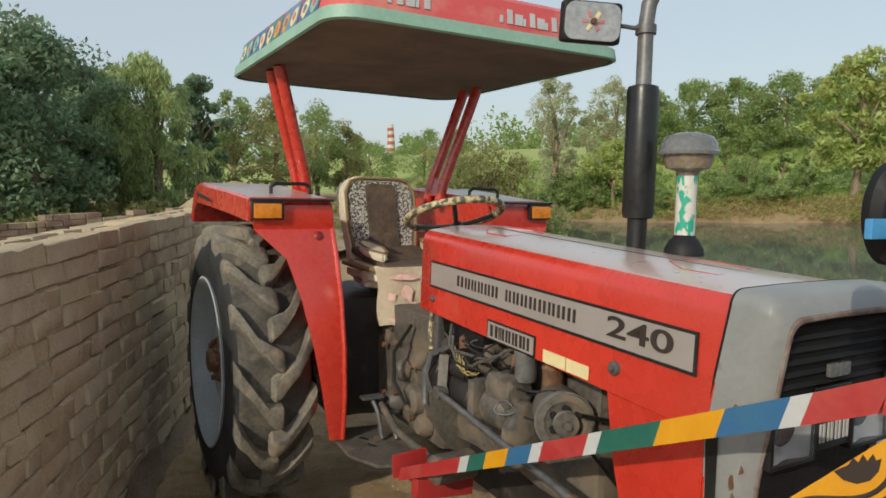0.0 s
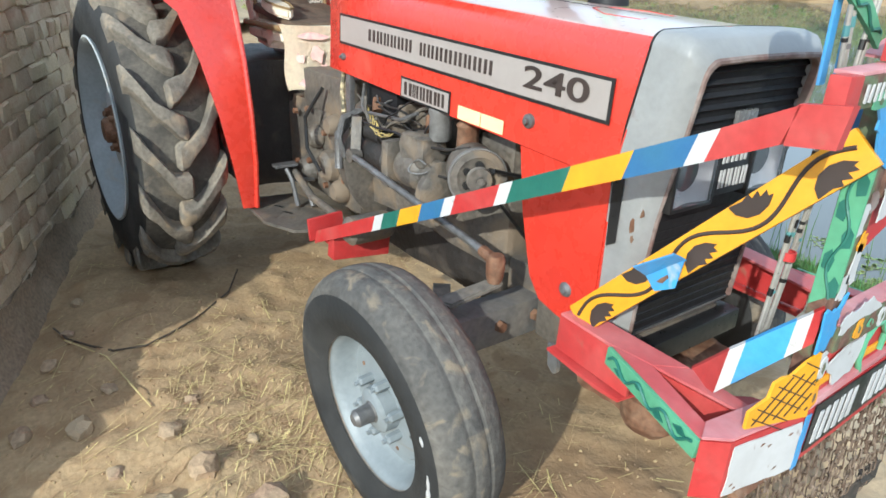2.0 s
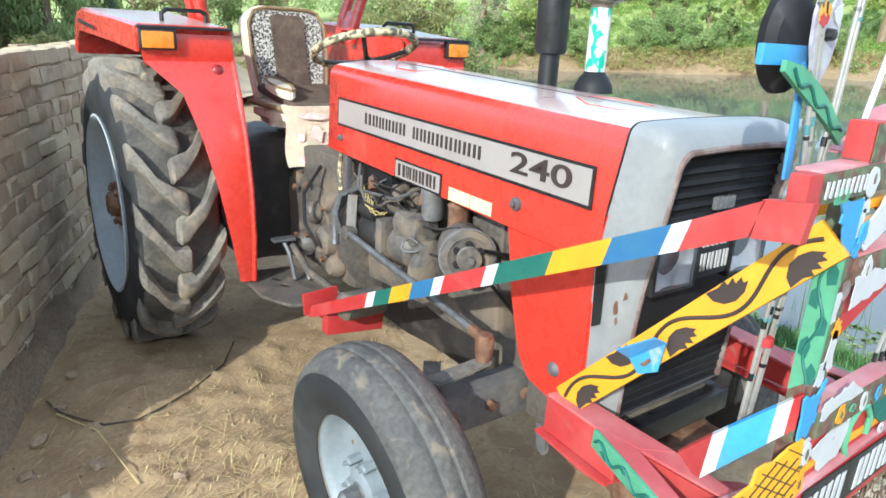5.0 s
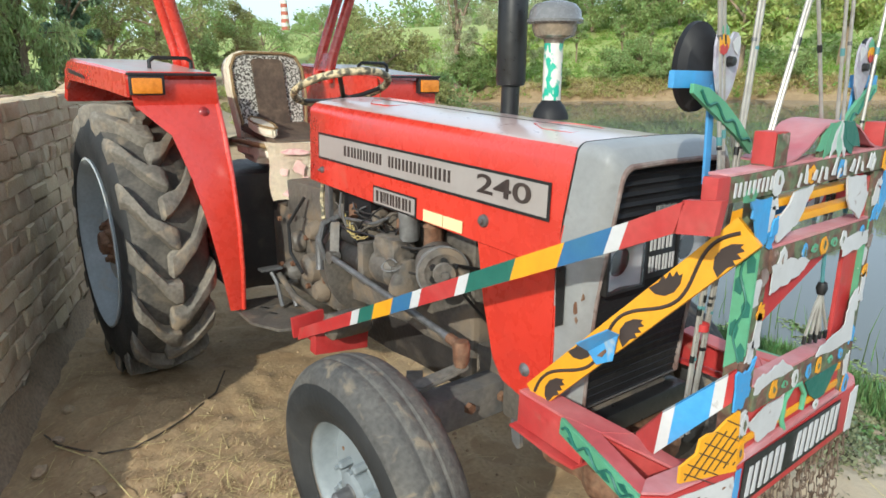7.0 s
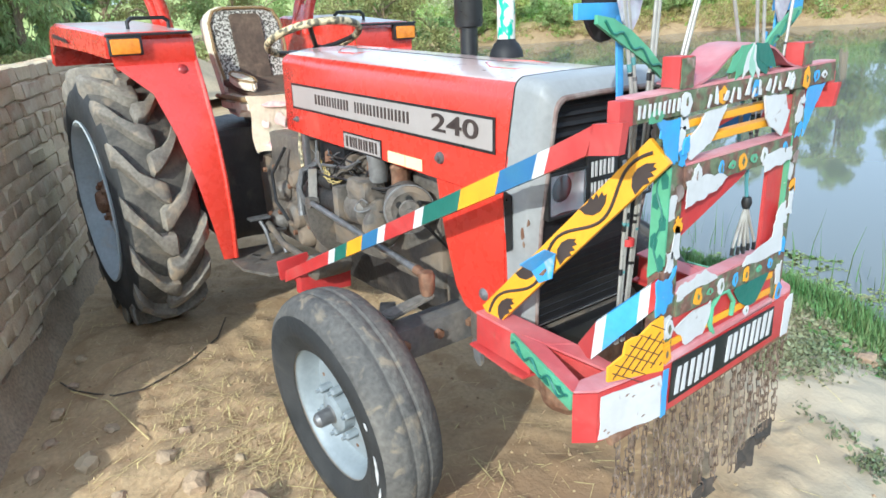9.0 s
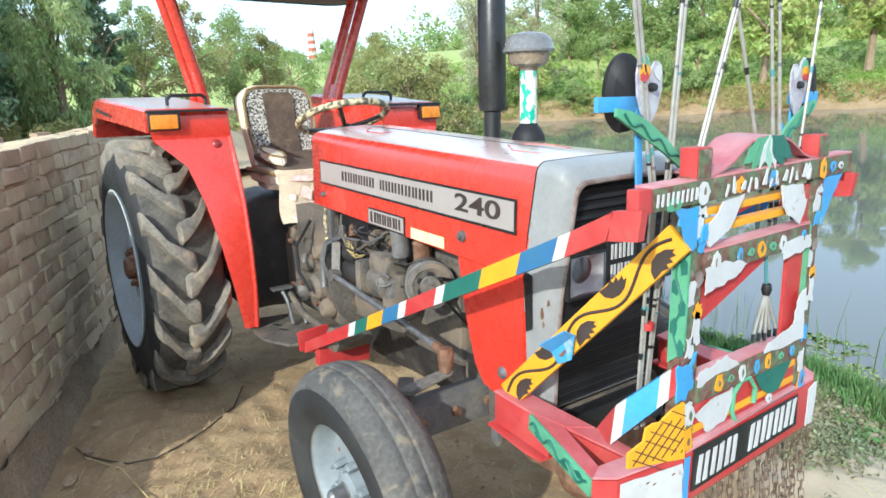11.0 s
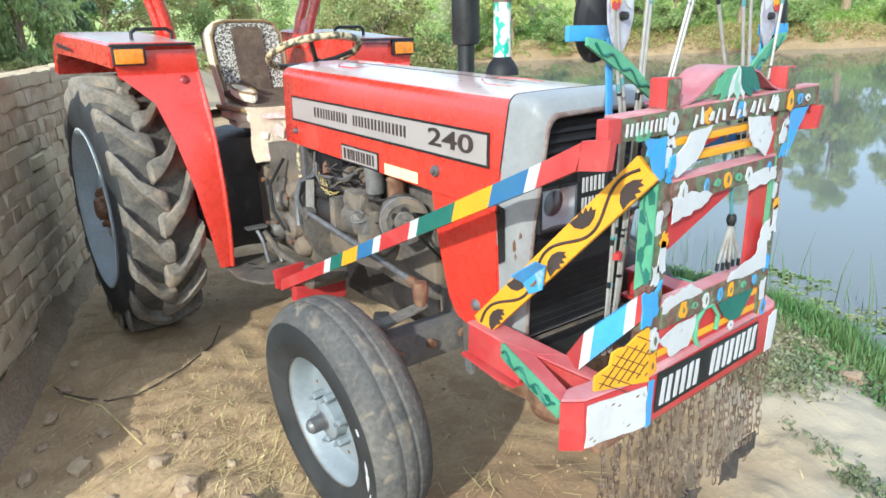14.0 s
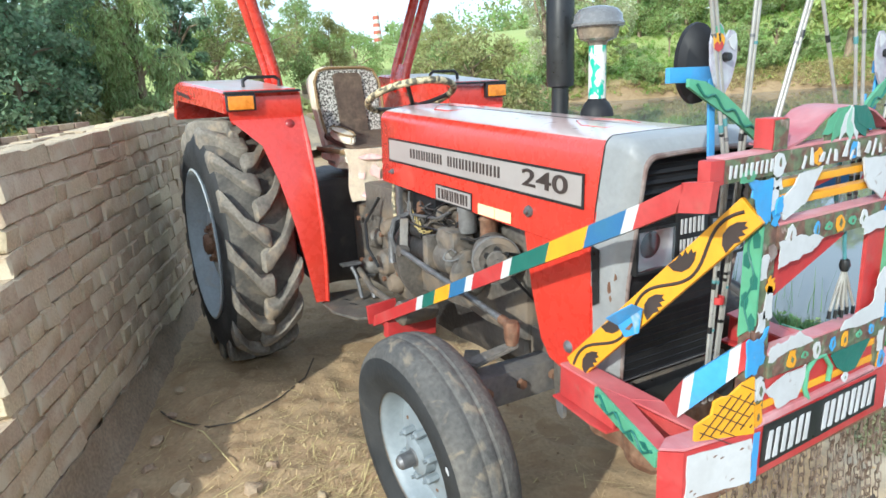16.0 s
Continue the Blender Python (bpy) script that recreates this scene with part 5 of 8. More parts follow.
panel = part("side_panel", plate([(2.172, -0.252, 1.035), (2.475, -0.25, 1.02), (2.470, -0.246, 0.665), (2.445, -0.245, 0.635), (2.36, -0.245, 0.625), (2.285, -0.246, 0.645), (2.245, -0.248, 0.70), (2.205, -0.25, 0.86)], (0, 0.012, 0), 0.004), RED, tractor, "red lower side panel")
part("side_panel", flip(plate([(2.172, -0.252, 1.035), (2.475, -0.25, 1.02), (2.470, -0.246, 0.665), (2.445, -0.245, 0.635), (2.36, -0.245, 0.625), (2.285, -0.246, 0.645), (2.245, -0.248, 0.70), (2.205, -0.25, 0.86)], (0, 0.012, 0), 0.004)), RED, tractor)
part("bolt", lathe([(0, 0.012), (0.008, 0.012), (0.010, 0.008), (0.018, 0.004), (0.02, 0)], pose(2.376, -0.246, 0.712, 90, 0, 0), 16), STEEL, panel)

# -- nose: pale grey cowl, an upturned U round a black grille --
def cowl_line(x, inset, corner=0.036):
    """One outline of the cowl at x, from the foot of the right side over the top to the left."""
    zt = bonnet_top(2.50) + 0.004 - inset - 0.020 * max(0, x - 2.53) / 0.08
    half = [(0.236 + 0.016 * smooth01((z - 0.655) / 0.5) - inset, z) for z in (0.655, 0.80, 0.95, 1.10, zt - corner)]
    h = half[-1][0]
    half += [(h - corner + corner * math.cos(a), zt - corner + corner * math.sin(a)) for a in (0.3, 0.6, 0.9, 1.2, 1.5)]
    half += [(0.09, zt + 0.003)]
    lean = lambda z: 0.05 * smooth01((1.25 - z) / 0.6) * max(0.0, (x - 2.46) / 0.14) - (0.058 - 0.19 * max(0.0, x - 2.464)) * min(1.0, max(0.0, (z - 1.0) / 0.30))
    return [(x - lean(z), -y, z) for y, z in half] + [(x - lean(z), y, z) for y, z in half[::-1]]


nose = part("nose_cowl", loft([[p for p in cowl_line(x_, i_)] for x_, i_ in ((2.464, 0.0), (2.53, 0.0), (2.566, 0.0), (2.573, 0.0025), (2.590, 0.014), (2.607, 0.027), (2.609, 0.030), (2.47, 0.034))], cap=False), GREY_COWL, tractor, "chipped pale grey nose cowl")
for f_ in [p for p in nose.data.polygons if p.center.z < 0.656]:
    f_.use_smooth = False
part("cowl_edge", loft([cowl_line(x_, i_) for x_, i_ in ((2.604, 0.0245), (2.6095, 0.0275), (2.6105, 0.033), (2.606, 0.038), (2.585, 0.038))], cap=False), RUST_EDGE, nose, "rust-brown worn inner edge")
# black strip laid on for the shaded gap between side panel and cowl
seal = part("seal", plate([(2.478, -0.2535, 1.045), (2.508, -0.2525, 1.035), (2.506, -0.2500, 0.885), (2.482, -0.2500, 0.87)], (0, -0.002, 0), 0.0005), BLACK, nose, "black strip standing for the dark gap beside the cowl")
for k_, (x_, z_, w_, h_) in enumerate(((2.573, 0.972, 0.012, 0.018), (2.560, 0.935, 0.008, 0.026), (2.566, 0.905, 0.006, 0.012), (2.571, 0.80, 0.006, 0.016), (2.55, 1.10, 0.006, 0.010), (2.503, 0.70, 0.005, 0.012))):
    r_ = random.Random(k_ + 40)
    yo = -(0.236 + 0.016 * smooth01((z_ - 0.655) / 0.5)) - 0.0008 + (0.004 if x_ > 2.57 else 0.0)
    part("paint_chip", plate([(x_ + w_ * math.cos(a_) * r_.uniform(0.4, 1.1) - 0.05 * smooth01((1.25 - z_) / 0.6) * (x_ - 2.46) / 0.14, yo, z_ + h_ * math.sin(a_) * r_.uniform(0.5, 1.1)) for a_ in [k * 0.698 for k in range(9)]], (0, 0.002, 0)), RUST, nose, smooth=0)
part("cowl_gasket", loft([cowl_line(x_, i_) for x_, i_ in ((2.458, 0.0005), (2.464, -0.0015), (2.467, 0.004))], cap=False), BLACK, nose)
grille = part("grille", box((2.560, 0, 0.965), (0.03, 0.436, 0.65), 0.006, pose(0, 0, 0, 0, 5.5, 0)), PLASTIC, tractor, "black plastic grille")
for i in range(6):
    z = 1.14 + 0.026 * i
    part("slat", box((2.578 + 0.095 * (z - 0.965), 0, z), (0.012, 0.425, 0.006), 0.002, pose(0, 0, 0, 0, 55, 0)), PLASTIC, grille)
for i in range(13):
    z = 0.655 + 0.024 * i
    part("slat", box((2.568 + 0.085 * (z - 0.935), 0, z), (0.008, 0.42, 0.009), 0.003, pose(0, 0, 0, 0, 25, 0)), PLASTIC, grille)
part("emblem", box((2.606, 0.0, 1.165), (0.012, 0.075, 0.03), 0.005), SMOKED, grille)
for y0 in (-0.212, 0.072):
    yc = y0 + 0.07
    lamp = part("headlamp", merge(*[box(c_, s_, 0.004) for c_, s_ in (((2.590, yc, 1.096), (0.034, 0.150, 0.010)), ((2.590, yc, 0.980), (0.034, 0.150, 0.010)), ((2.590, yc - 0.071, 1.038), (0.034, 0.010, 0.122)), ((2.590, yc + 0.071, 1.038), (0.034, 0.010, 0.122)), ((2.566, yc, 1.038), (0.010, 0.150, 0.122)))]), BLACK, tractor, "rectangular headlamp with a mirrored bowl")
    bowl = bmesh.new()
    grid_ = [[bowl.verts.new((2.574 + 0.026 * min(1.0, (u * u + 0.65 * v * v)), yc + 0.066 * u, 1.038 + 0.054 * v)) for v in [k / 5 - 1 for k in range(11)]] for u in [k / 6 - 1 for k in range(13)]]
    for i in range(12):
        for j in range(10):
            bowl.faces.new((grid_[i][j], grid_[i][j + 1], grid_[i + 1][j + 1], grid_[i + 1][j]))
    bmesh.ops.recalc_face_normals(bowl, faces=bowl.faces)
    bmesh.ops.solidify(bowl, geom=bowl.faces[:], thickness=0.001)
    part("reflector", bowl, CHROME, lamp, "bright mirrored bowl", 60)
    glass = part("lens", box((2.606, yc, 1.038), (0.004, 0.133, 0.108), 0.0015), CLEAR, lamp, "clear headlamp glass")
    glass.visible_shadow = False
plate_small = part("number_board", box((2.598, 0.0, 1.06), (0.008, 0.128, 0.14), 0.004), BLACK, tractor, "small black board with white marks")
for z, ws in ((1.085, (.026, .028, .026)), (1.028, (.022, .022, .022, .022))):
    y = -0.05
    for w in ws:
        for u in (0.16, 0.74):
            part("bar", box((2.6035, y + u * w, z), (0.003, w * 0.30, 0.042), 0.001), WHITE, plate_small, smooth=0)
        y += w + 0.007
part("drawbar", cast(merge(box((2.50, 0.0, 0.475), (0.24, 0.36, 0.12), 0.04), lathe([(0, -0.05), (0.05, -0.048), (0.075, -0.02), (0.075, 0.05), (0, 0.06)], pose(2.60, -0.13, 0.445), 16)), 0.014, 9, 4), RUST, tractor, "mud-caked rusty front drawbar under the nose")
part("hanger", plate([(2.405, -0.322, 0.602), (2.445, -0.322, 0.602), (2.450, -0.322, 0.538), (2.434, -0.322, 0.522), (2.412, -0.322, 0.54)], (0, 0.012, 0), 0.003), AXLE_GREY, tractor, "grey hanger plate")
part("radiator_skirt", box((2.56, 0, 0.60), (0.06, 0.42, 0.06), 0.008), BLACK, tractor)

# -- engine and gearbox --
engine = part("engine", cast(box((1.66, 0.01, 0.80), (0.78, 0.32, 0.40), 0.02), 0.012, 12), IRON, tractor, "dusty oily diesel engine")
part("cylinder_head", box((1.66, 0, 1.045), (0.74, 0.26, 0.09), 0.02), IRON, engine)
part("sump", cast(box((1.6, 0.02, 0.52), (0.75, 0.22, 0.20), 0.03), 0.015), SOOT_SHADE, engine)
gear = part("gearbox", cast(box((0.72, 0, 0.70), (0.95, 0.32, 0.40), 0.05), 0.004, 7, 7), IRON, tractor, "cast gearbox caked with dry mud")
part("bell_housing", lathe([(0, 0.0), (0.175, 0.0), (0.205, 0.02), (0.235, 0.07), (0.25, 0.12), (0.252, 0.18), (0.268, 0.183), (0.27, 0.205), (0.256, 0.21), (0, 0.21)], pose(1.08, 0, 0.76, 0, 90, 0), 40), IRON, gear)
part("gearbox_cover", cast(box((0.92, -0.02, 0.95), (0.38, 0.30, 0.16), 0.03), 0.003, 10), IRON, gear)
part("rear_axle", merge(cast(box((0.05, 0, 0.70), (0.5, 0.46, 0.42), 0.05), 0.02), rod([(0.0, -0.62, 0.672), (0, 0.62, 0.672)], 0.10, 20)), IRON, gear)
for i, (bx, bz, br) in enumerate(((0.86, 0.76, 0.05), (0.97, 0.66, 0.07), (1.03, 0.84, 0.045), (0.78, 0.60, 0.06), (1.07, 0.58, 0.05))):
    part("boss", lathe([(0, 0.05), (br * 0.6, 0.048), (br * 0.9, 0.03), (br, 0.0)], pose(bx, -0.165, bz, 90, 0, 0), 18), IRON, gear)
part("side_rail", rod([(0.80, -0.25, 0.60), (1.0, -0.27, 0.55), (1.35, -0.27, 0.53)], 0.016, 10), IRON, gear)
part("hose", rod([(0.98, -0.20, 0.98), (0.92, -0.25, 0.86), (0.95, -0.26, 0.74), (1.02, -0.24, 0.66)], 0.008, 8), BLACK, gear)
for dz, dy in ((0.84, -0.185), (0.62, -0.185)):
    for i in range(4):
        part("bolt", lathe([(0, 0.016), (0.012, 0.016), (0.013, 0)], pose(0.70 + 0.14 * i + 0.02 * math.sin(i * 5), dy, dz + 0.04 * math.sin(i * 2.3), 90, 0, 0), 6), RUST, engine, smooth=0)
alt = part("alternator", lathe([(0, -0.10), (0.05, -0.10), (0.068, -0.085), (0.074, -0.06), (0.076, 0.0), (0.076, 0.028), (0.070, 0.036), (0.05, 0.04), (0, 0.04)], pose(1.985, -0.235, 0.905, 0, 0, -28) @ pose(0, 0, 0, 0, 90, 0), 28), IRON, engine, "grey alternator")
part("fan", lathe([(0, 0.03), (0.05, 0.03), (0.078, 0.034), (0.080, 0.042), (0.078, 0.05), (0.06, 0.052), (0.05, 0.046), (0, 0.044)], pose(1.985, -0.235, 0.905, 0, 0, -28) @ pose(0, 0, 0, 0, 90, 0), 28), IRON, alt, "dirty cooling fan")
part("fan_ring", lathe([(0.0785, 0.028), (0.083, 0.028), (0.084, 0.036), (0.083, 0.044), (0.0785, 0.044)], pose(1.985, -0.235, 0.905, 0, 0, -28) @ pose(0, 0, 0, 0, 90, 0), 32, True), ALLOY, alt, "pale worn rim band")
for k in range(6):
    part("fan_slot", lathe([(0, 0.055), (0.011, 0.055), (0.011, 0.04)], pose(1.985, -0.235, 0.905, 0, 0, -28) @ pose(0, 0, 0, 0, 90, 0) @ Matrix.Translation((0.038 * math.cos(k * 1.047), 0.038 * math.sin(k * 1.047), 0)), 8), BLACK, alt)
part("pulley", lathe([(0, 0.05), (0.034, 0.05), (0.036, 0.056), (0.028, 0.062), (0.036, 0.068), (0.034, 0.074), (0.012, 0.074), (0.012, 0.085), (0, 0.085)], pose(1.985, -0.235, 0.905, 0, 0, -28) @ pose(0, 0, 0, 0, 90, 0), 24), IRON, alt)
part("fan_belt", rod([(2.075, -0.245, 0.937), (2.085, -0.05, 0.88), (2.085, 0.0, 0.72), (2.085, -0.06, 0.66), (2.075, -0.245, 0.873)], 0.006, 6), BLACK, engine)
part("injection_pump", merge(lathe([(0, 0), (0.06, 0), (0.065, 0.02), (0.065, 0.1), (0.05, 0.12), (0.05, 0.17), (0.03, 0.18), (0, 0.18)], pose(1.66, -0.24, 0.85, 0, 90, 0), 22), cast(box((1.74, -0.245, 0.92), (0.13, 0.09, 0.09), 0.02), 0.008, 25, 3), box((1.62, -0.235, 0.85), (0.04, 0.15, 0.15), 0.012), lathe([(0, 0), (0.075, 0.0), (0.08, 0.012), (0.08, 0.03), (0.06, 0.043), (0, 0.047)], pose(1.80, -0.235, 0.80, 0, 90, 0), 24)), IRON, engine, "fuel injection pump")
part("starter", merge(lathe([(0, 0), (0.05, 0), (0.055, 0.01), (0.055, 0.24), (0.04, 0.26), (0, 0.26)], pose(1.30, -0.225, 0.83, 0, 90, 0), 22), lathe([(0, 0), (0.03, 0), (0.03, 0.14), (0, 0.14)], pose(1.36, -0.235, 0.905, 0, 90, 0), 16)), SOOT_SHADE, engine, "black starter motor")
part("strap", rod([(1.30, -0.18, 0.96), (1.29, -0.275, 0.93), (1.28, -0.29, 0.86), (1.29, -0.27, 0.79)], 0.013, 8), STEEL, engine, "bent grey strap")
part("fuel_filter", merge(lathe([(0, 0), (0.04, 0.005), (0.045, 0.02), (0.045, 0.10), (0.05, 0.11), (0.05, 0.13), (0.02, 0.15), (0, 0.15)], pose(1.80, -0.225, 0.955) @ Matrix.Scale(0.75, 4), 20), box((1.80, -0.2, 1.06), (0.14, 0.08, 0.03), 0.008)), ALLOY, engine, "fuel filter bowl")
part("fuel_filter", lathe([(0, 0), (0.035, 0.005), (0.04, 0.02), (0.04, 0.09), (0.045, 0.1), (0.02, 0.13), (0, 0.13)], pose(1.90, -0.20, 0.94) @ Matrix.Scale(0.8, 4), 20), RUST, engine)
part("oil_filter", lathe([(0, 0), (0.045, 0.0), (0.05, 0.02), (0.05, 0.15), (0.03, 0.17), (0, 0.17)], pose(1.52, -0.23, 0.60, 90, 0, 0) @ pose(0, 0, 0, 0, 0, 0), 20), IRON, engine)
r2 = random.Random(3)


def curl(p, q, sag, n=7):
    """Points of a slack wire from p to q."""
    p, q = Vector(p), Vector(q)
    return [p.lerp(q, k / n) + Vector((0.006 * math.sin(k * 2.1 + p.x * 30), -0.012 * math.sin(math.pi * k / n), -sag * math.sin(math.pi * k / n) + 0.004 * math.sin(k * 1.7))) for k in range(n + 1)]


for i in range(16):
    x0, x1 = r2.uniform(1.25, 1.85), r2.uniform(1.3, 2.0)
    y = -r2.uniform(0.19, 0.25)
    z0, z1 = r2.uniform(0.9, 1.06), r2.uniform(0.86, 1.05)
    part("pipe", rod(curl((x0, y, z0), (x1, y - r2.uniform(0, 0.02), z1), r2.uniform(-0.02, 0.05)), r2.choice((0.003, 0.004, 0.006)), 6), r2.choice((BLACK, BLACK, SOOT_SHADE, STEEL, IRON)), engine)
for i in range(9):
    x0 = 1.40 + 0.012 * i
    part("wire", rod(curl((x0, -0.24 - 0.002 * i, 0.99 - 0.006 * i), (x0 + 0.09 + 0.01 * (i % 3), -0.255, 0.92 + 0.006 * (i % 4)), 0.02 + 0.008 * (i % 3)), 0.0022, 5), (BRASS_WIRE, BRASS_WIRE, BLACK)[i % 3], engine)
part("wire_loop", rod([(1.80 + 0.05 * math.cos(a), -0.30 - 0.008 * math.sin(a * 2), 0.885 + 0.022 * math.sin(a) + 0.012 * math.cos(a)) for a in [0.4 + k * 0.42 for k in range(13)]], 0.0028, 6), ALLOY, engine, "loose pale wire loop")
part("fuel_pipe", rod([(1.37, -0.235, 1.06), (1.37, -0.245, 0.985), (1.40, -0.25, 0.97), (1.62, -0.25, 0.985), (1.70, -0.24, 1.02)], 0.006, 8), STEEL, engine)
for i in range(4):
    part("manifold", rod([(1.4 + 0.16 * i, -0.12, 1.0), (1.4 + 0.16 * i, -0.20, 1.0), (1.42 + 0.16 * i, -0.21, 0.97)], 0.022, 10), (RUST, IRON)[i % 2], engine)
part("bracket", merge(box((1.27, -0.235, 1.0), (0.03, 0.02, 0.22), 0.004), rod([(1.27, -0.24, 0.92), (1.24, -0.27, 0.86), (1.26, -0.28, 0.74)], 0.016, 10)), STEEL, engine)
part("battery_box", box((1.42, -0.12, 1.02), (0.2, 0.16, 0.12), 0.01), PLASTIC, engine)
link = part("drag_link", rod([(1.42, -0.315, 0.832), (2.155, -0.322, 0.745)], 0.0115, 12), STEEL, tractor, "long grey steering drag link")
part("ball_joint", merge(lathe([(0, -0.05), (0.019, -0.05), (0.024, -0.03), (0.026, 0.012), (0.020, 0.026), (0, 0.03)], pose(2.20, -0.325, 0.730, 0, 0, 0), 18), rod([(2.14, -0.322, 0.747), (2.20, -0.325, 0.738)], 0.016, 10)), RUST, link, "rusty ball joint")
part("drop_arm", merge(beam((1.42, -0.30, 0.835), (1.38, -0.27, 0.95), 0.035, 0.02), lathe([(0, -0.02), (0.022, -0.02), (0.024, 0.02), (0, 0.024)], pose(1.42, -0.305, 0.83, 90, 0, 0), 14)), IRON, link)
axle = part("front_axle", merge(beam((2.15, -0.50, 0.53), (2.15, 0.50, 0.53), 0.09, 0.11, bevel=0.012), box((2.15, 0, 0.55), (0.16, 0.2, 0.16), 0.02)), AXLE_GREY, tractor, "heavy dusty front axle beam")
for sgn in (-1, 1):
    part("knuckle", merge(rod([(2.15, sgn * 0.46, 0.30), (2.15, sgn * 0.46, 0.60)], 0.035, 16), rod([(2.15, sgn * 0.46, 0.39), (2.15, sgn * 0.58, 0.378)], 0.03, 14), beam((2.15, sgn * 0.46, 0.59), (2.02 if sgn < 0 else 2.0, sgn * 0.36, 0.60), 0.05, 0.02)), IRON, axle)
part("steering_arm", plate([(2.11, -0.47, 0.612), (2.17, -0.44, 0.612), (2.225, -0.315, 0.672), (2.185, -0.305, 0.672)], (0, 0, 0.016), 0.004), IRON, axle)
part("tie_rod", rod([(2.0, -0.38, 0.46), (2.0, 0.38, 0.46)], 0.014, 10), STEEL, axle)
for i in range(3):
    part("bolt", lathe([(0, 0.016), (0.016, 0.016), (0.018, 0)], pose(2.196, -0.42 + 0.13 * i, 0.535, 0, 90, 0), 6), RUST, axle, smooth=0)
part("front_support", merge(box((2.38, 0, 0.56), (0.34, 0.34, 0.16), 0.02), box((2.2, 0, 0.60), (0.3, 0.28, 0.12), 0.02)), IRON, tractor)

# -- footplate, pedals, levers --
foot = part("footplate", plate([(0.62, -0.44, 0.445), (0.66, -0.18, 0.445), (1.10, -0.17, 0.45), (1.16, -0.24, 0.45), (1.10, -0.40, 0.45), (0.95, -0.46, 0.45)], (0, 0, 0.012), 0.004), IRON, tractor, "dark mud-covered footplate")
for i in range(3):
    part("slot", box((0.80 + 0.09 * i, -0.33, 0.4585), (0.05, 0.012, 0.004), 0.001, pose(0, 0, 0, 0, 0, 25)), BLACK, foot)
part("footplate", flip(plate([(0.62, -0.44, 0.445), (0.66, -0.18, 0.445), (1.10, -0.17, 0.45), (1.16, -0.24, 0.45), (1.10, -0.40, 0.45), (0.95, -0.46, 0.45)], (0, 0, 0.012), 0.004)), RUST, tractor)
part("brake_pedal", merge(rod([(0.86, -0.27, 0.47), (0.83, -0.28, 0.58), (0.80, -0.29, 0.62)], 0.010, 8), box((0.79, -0.29, 0.635), (0.05, 0.10, 0.012), 0.004)), STEEL, tractor, "worn bare-metal brake pedals")
part("brake_pedal", merge(rod([(0.90, -0.22, 0.47), (0.83, -0.22, 0.56)], 0.010, 8), box((0.82, -0.22, 0.57), (0.05, 0.08, 0.012), 0.004)), STEEL, tractor)
part("gear_lever", rod([(0.98, -0.05, 1.02), (0.92, -0.06, 1.18), (0.90, -0.07, 1.27)], 0.009, 8), STEEL, tractor)
part("tassel_cord", rod([(1.12, -0.17, 1.16), (1.16, -0.20, 1.08), (1.18, -0.22, 1.0), (1.21, -0.23, 0.93)], 0.009, 8), WRAP, tractor, "plaited coloured cord")
part("dash", loft([[(1.10, -0.16, 1.10), (1.10, 0.16, 1.10), (1.08, 0.15, 1.33), (1.08, -0.15, 1.33)], [(1.18, -0.17, 1.08), (1.18, 0.17, 1.08), (1.18, 0.17, 1.36), (1.18, -0.17, 1.36)]]), BLACK, tractor)

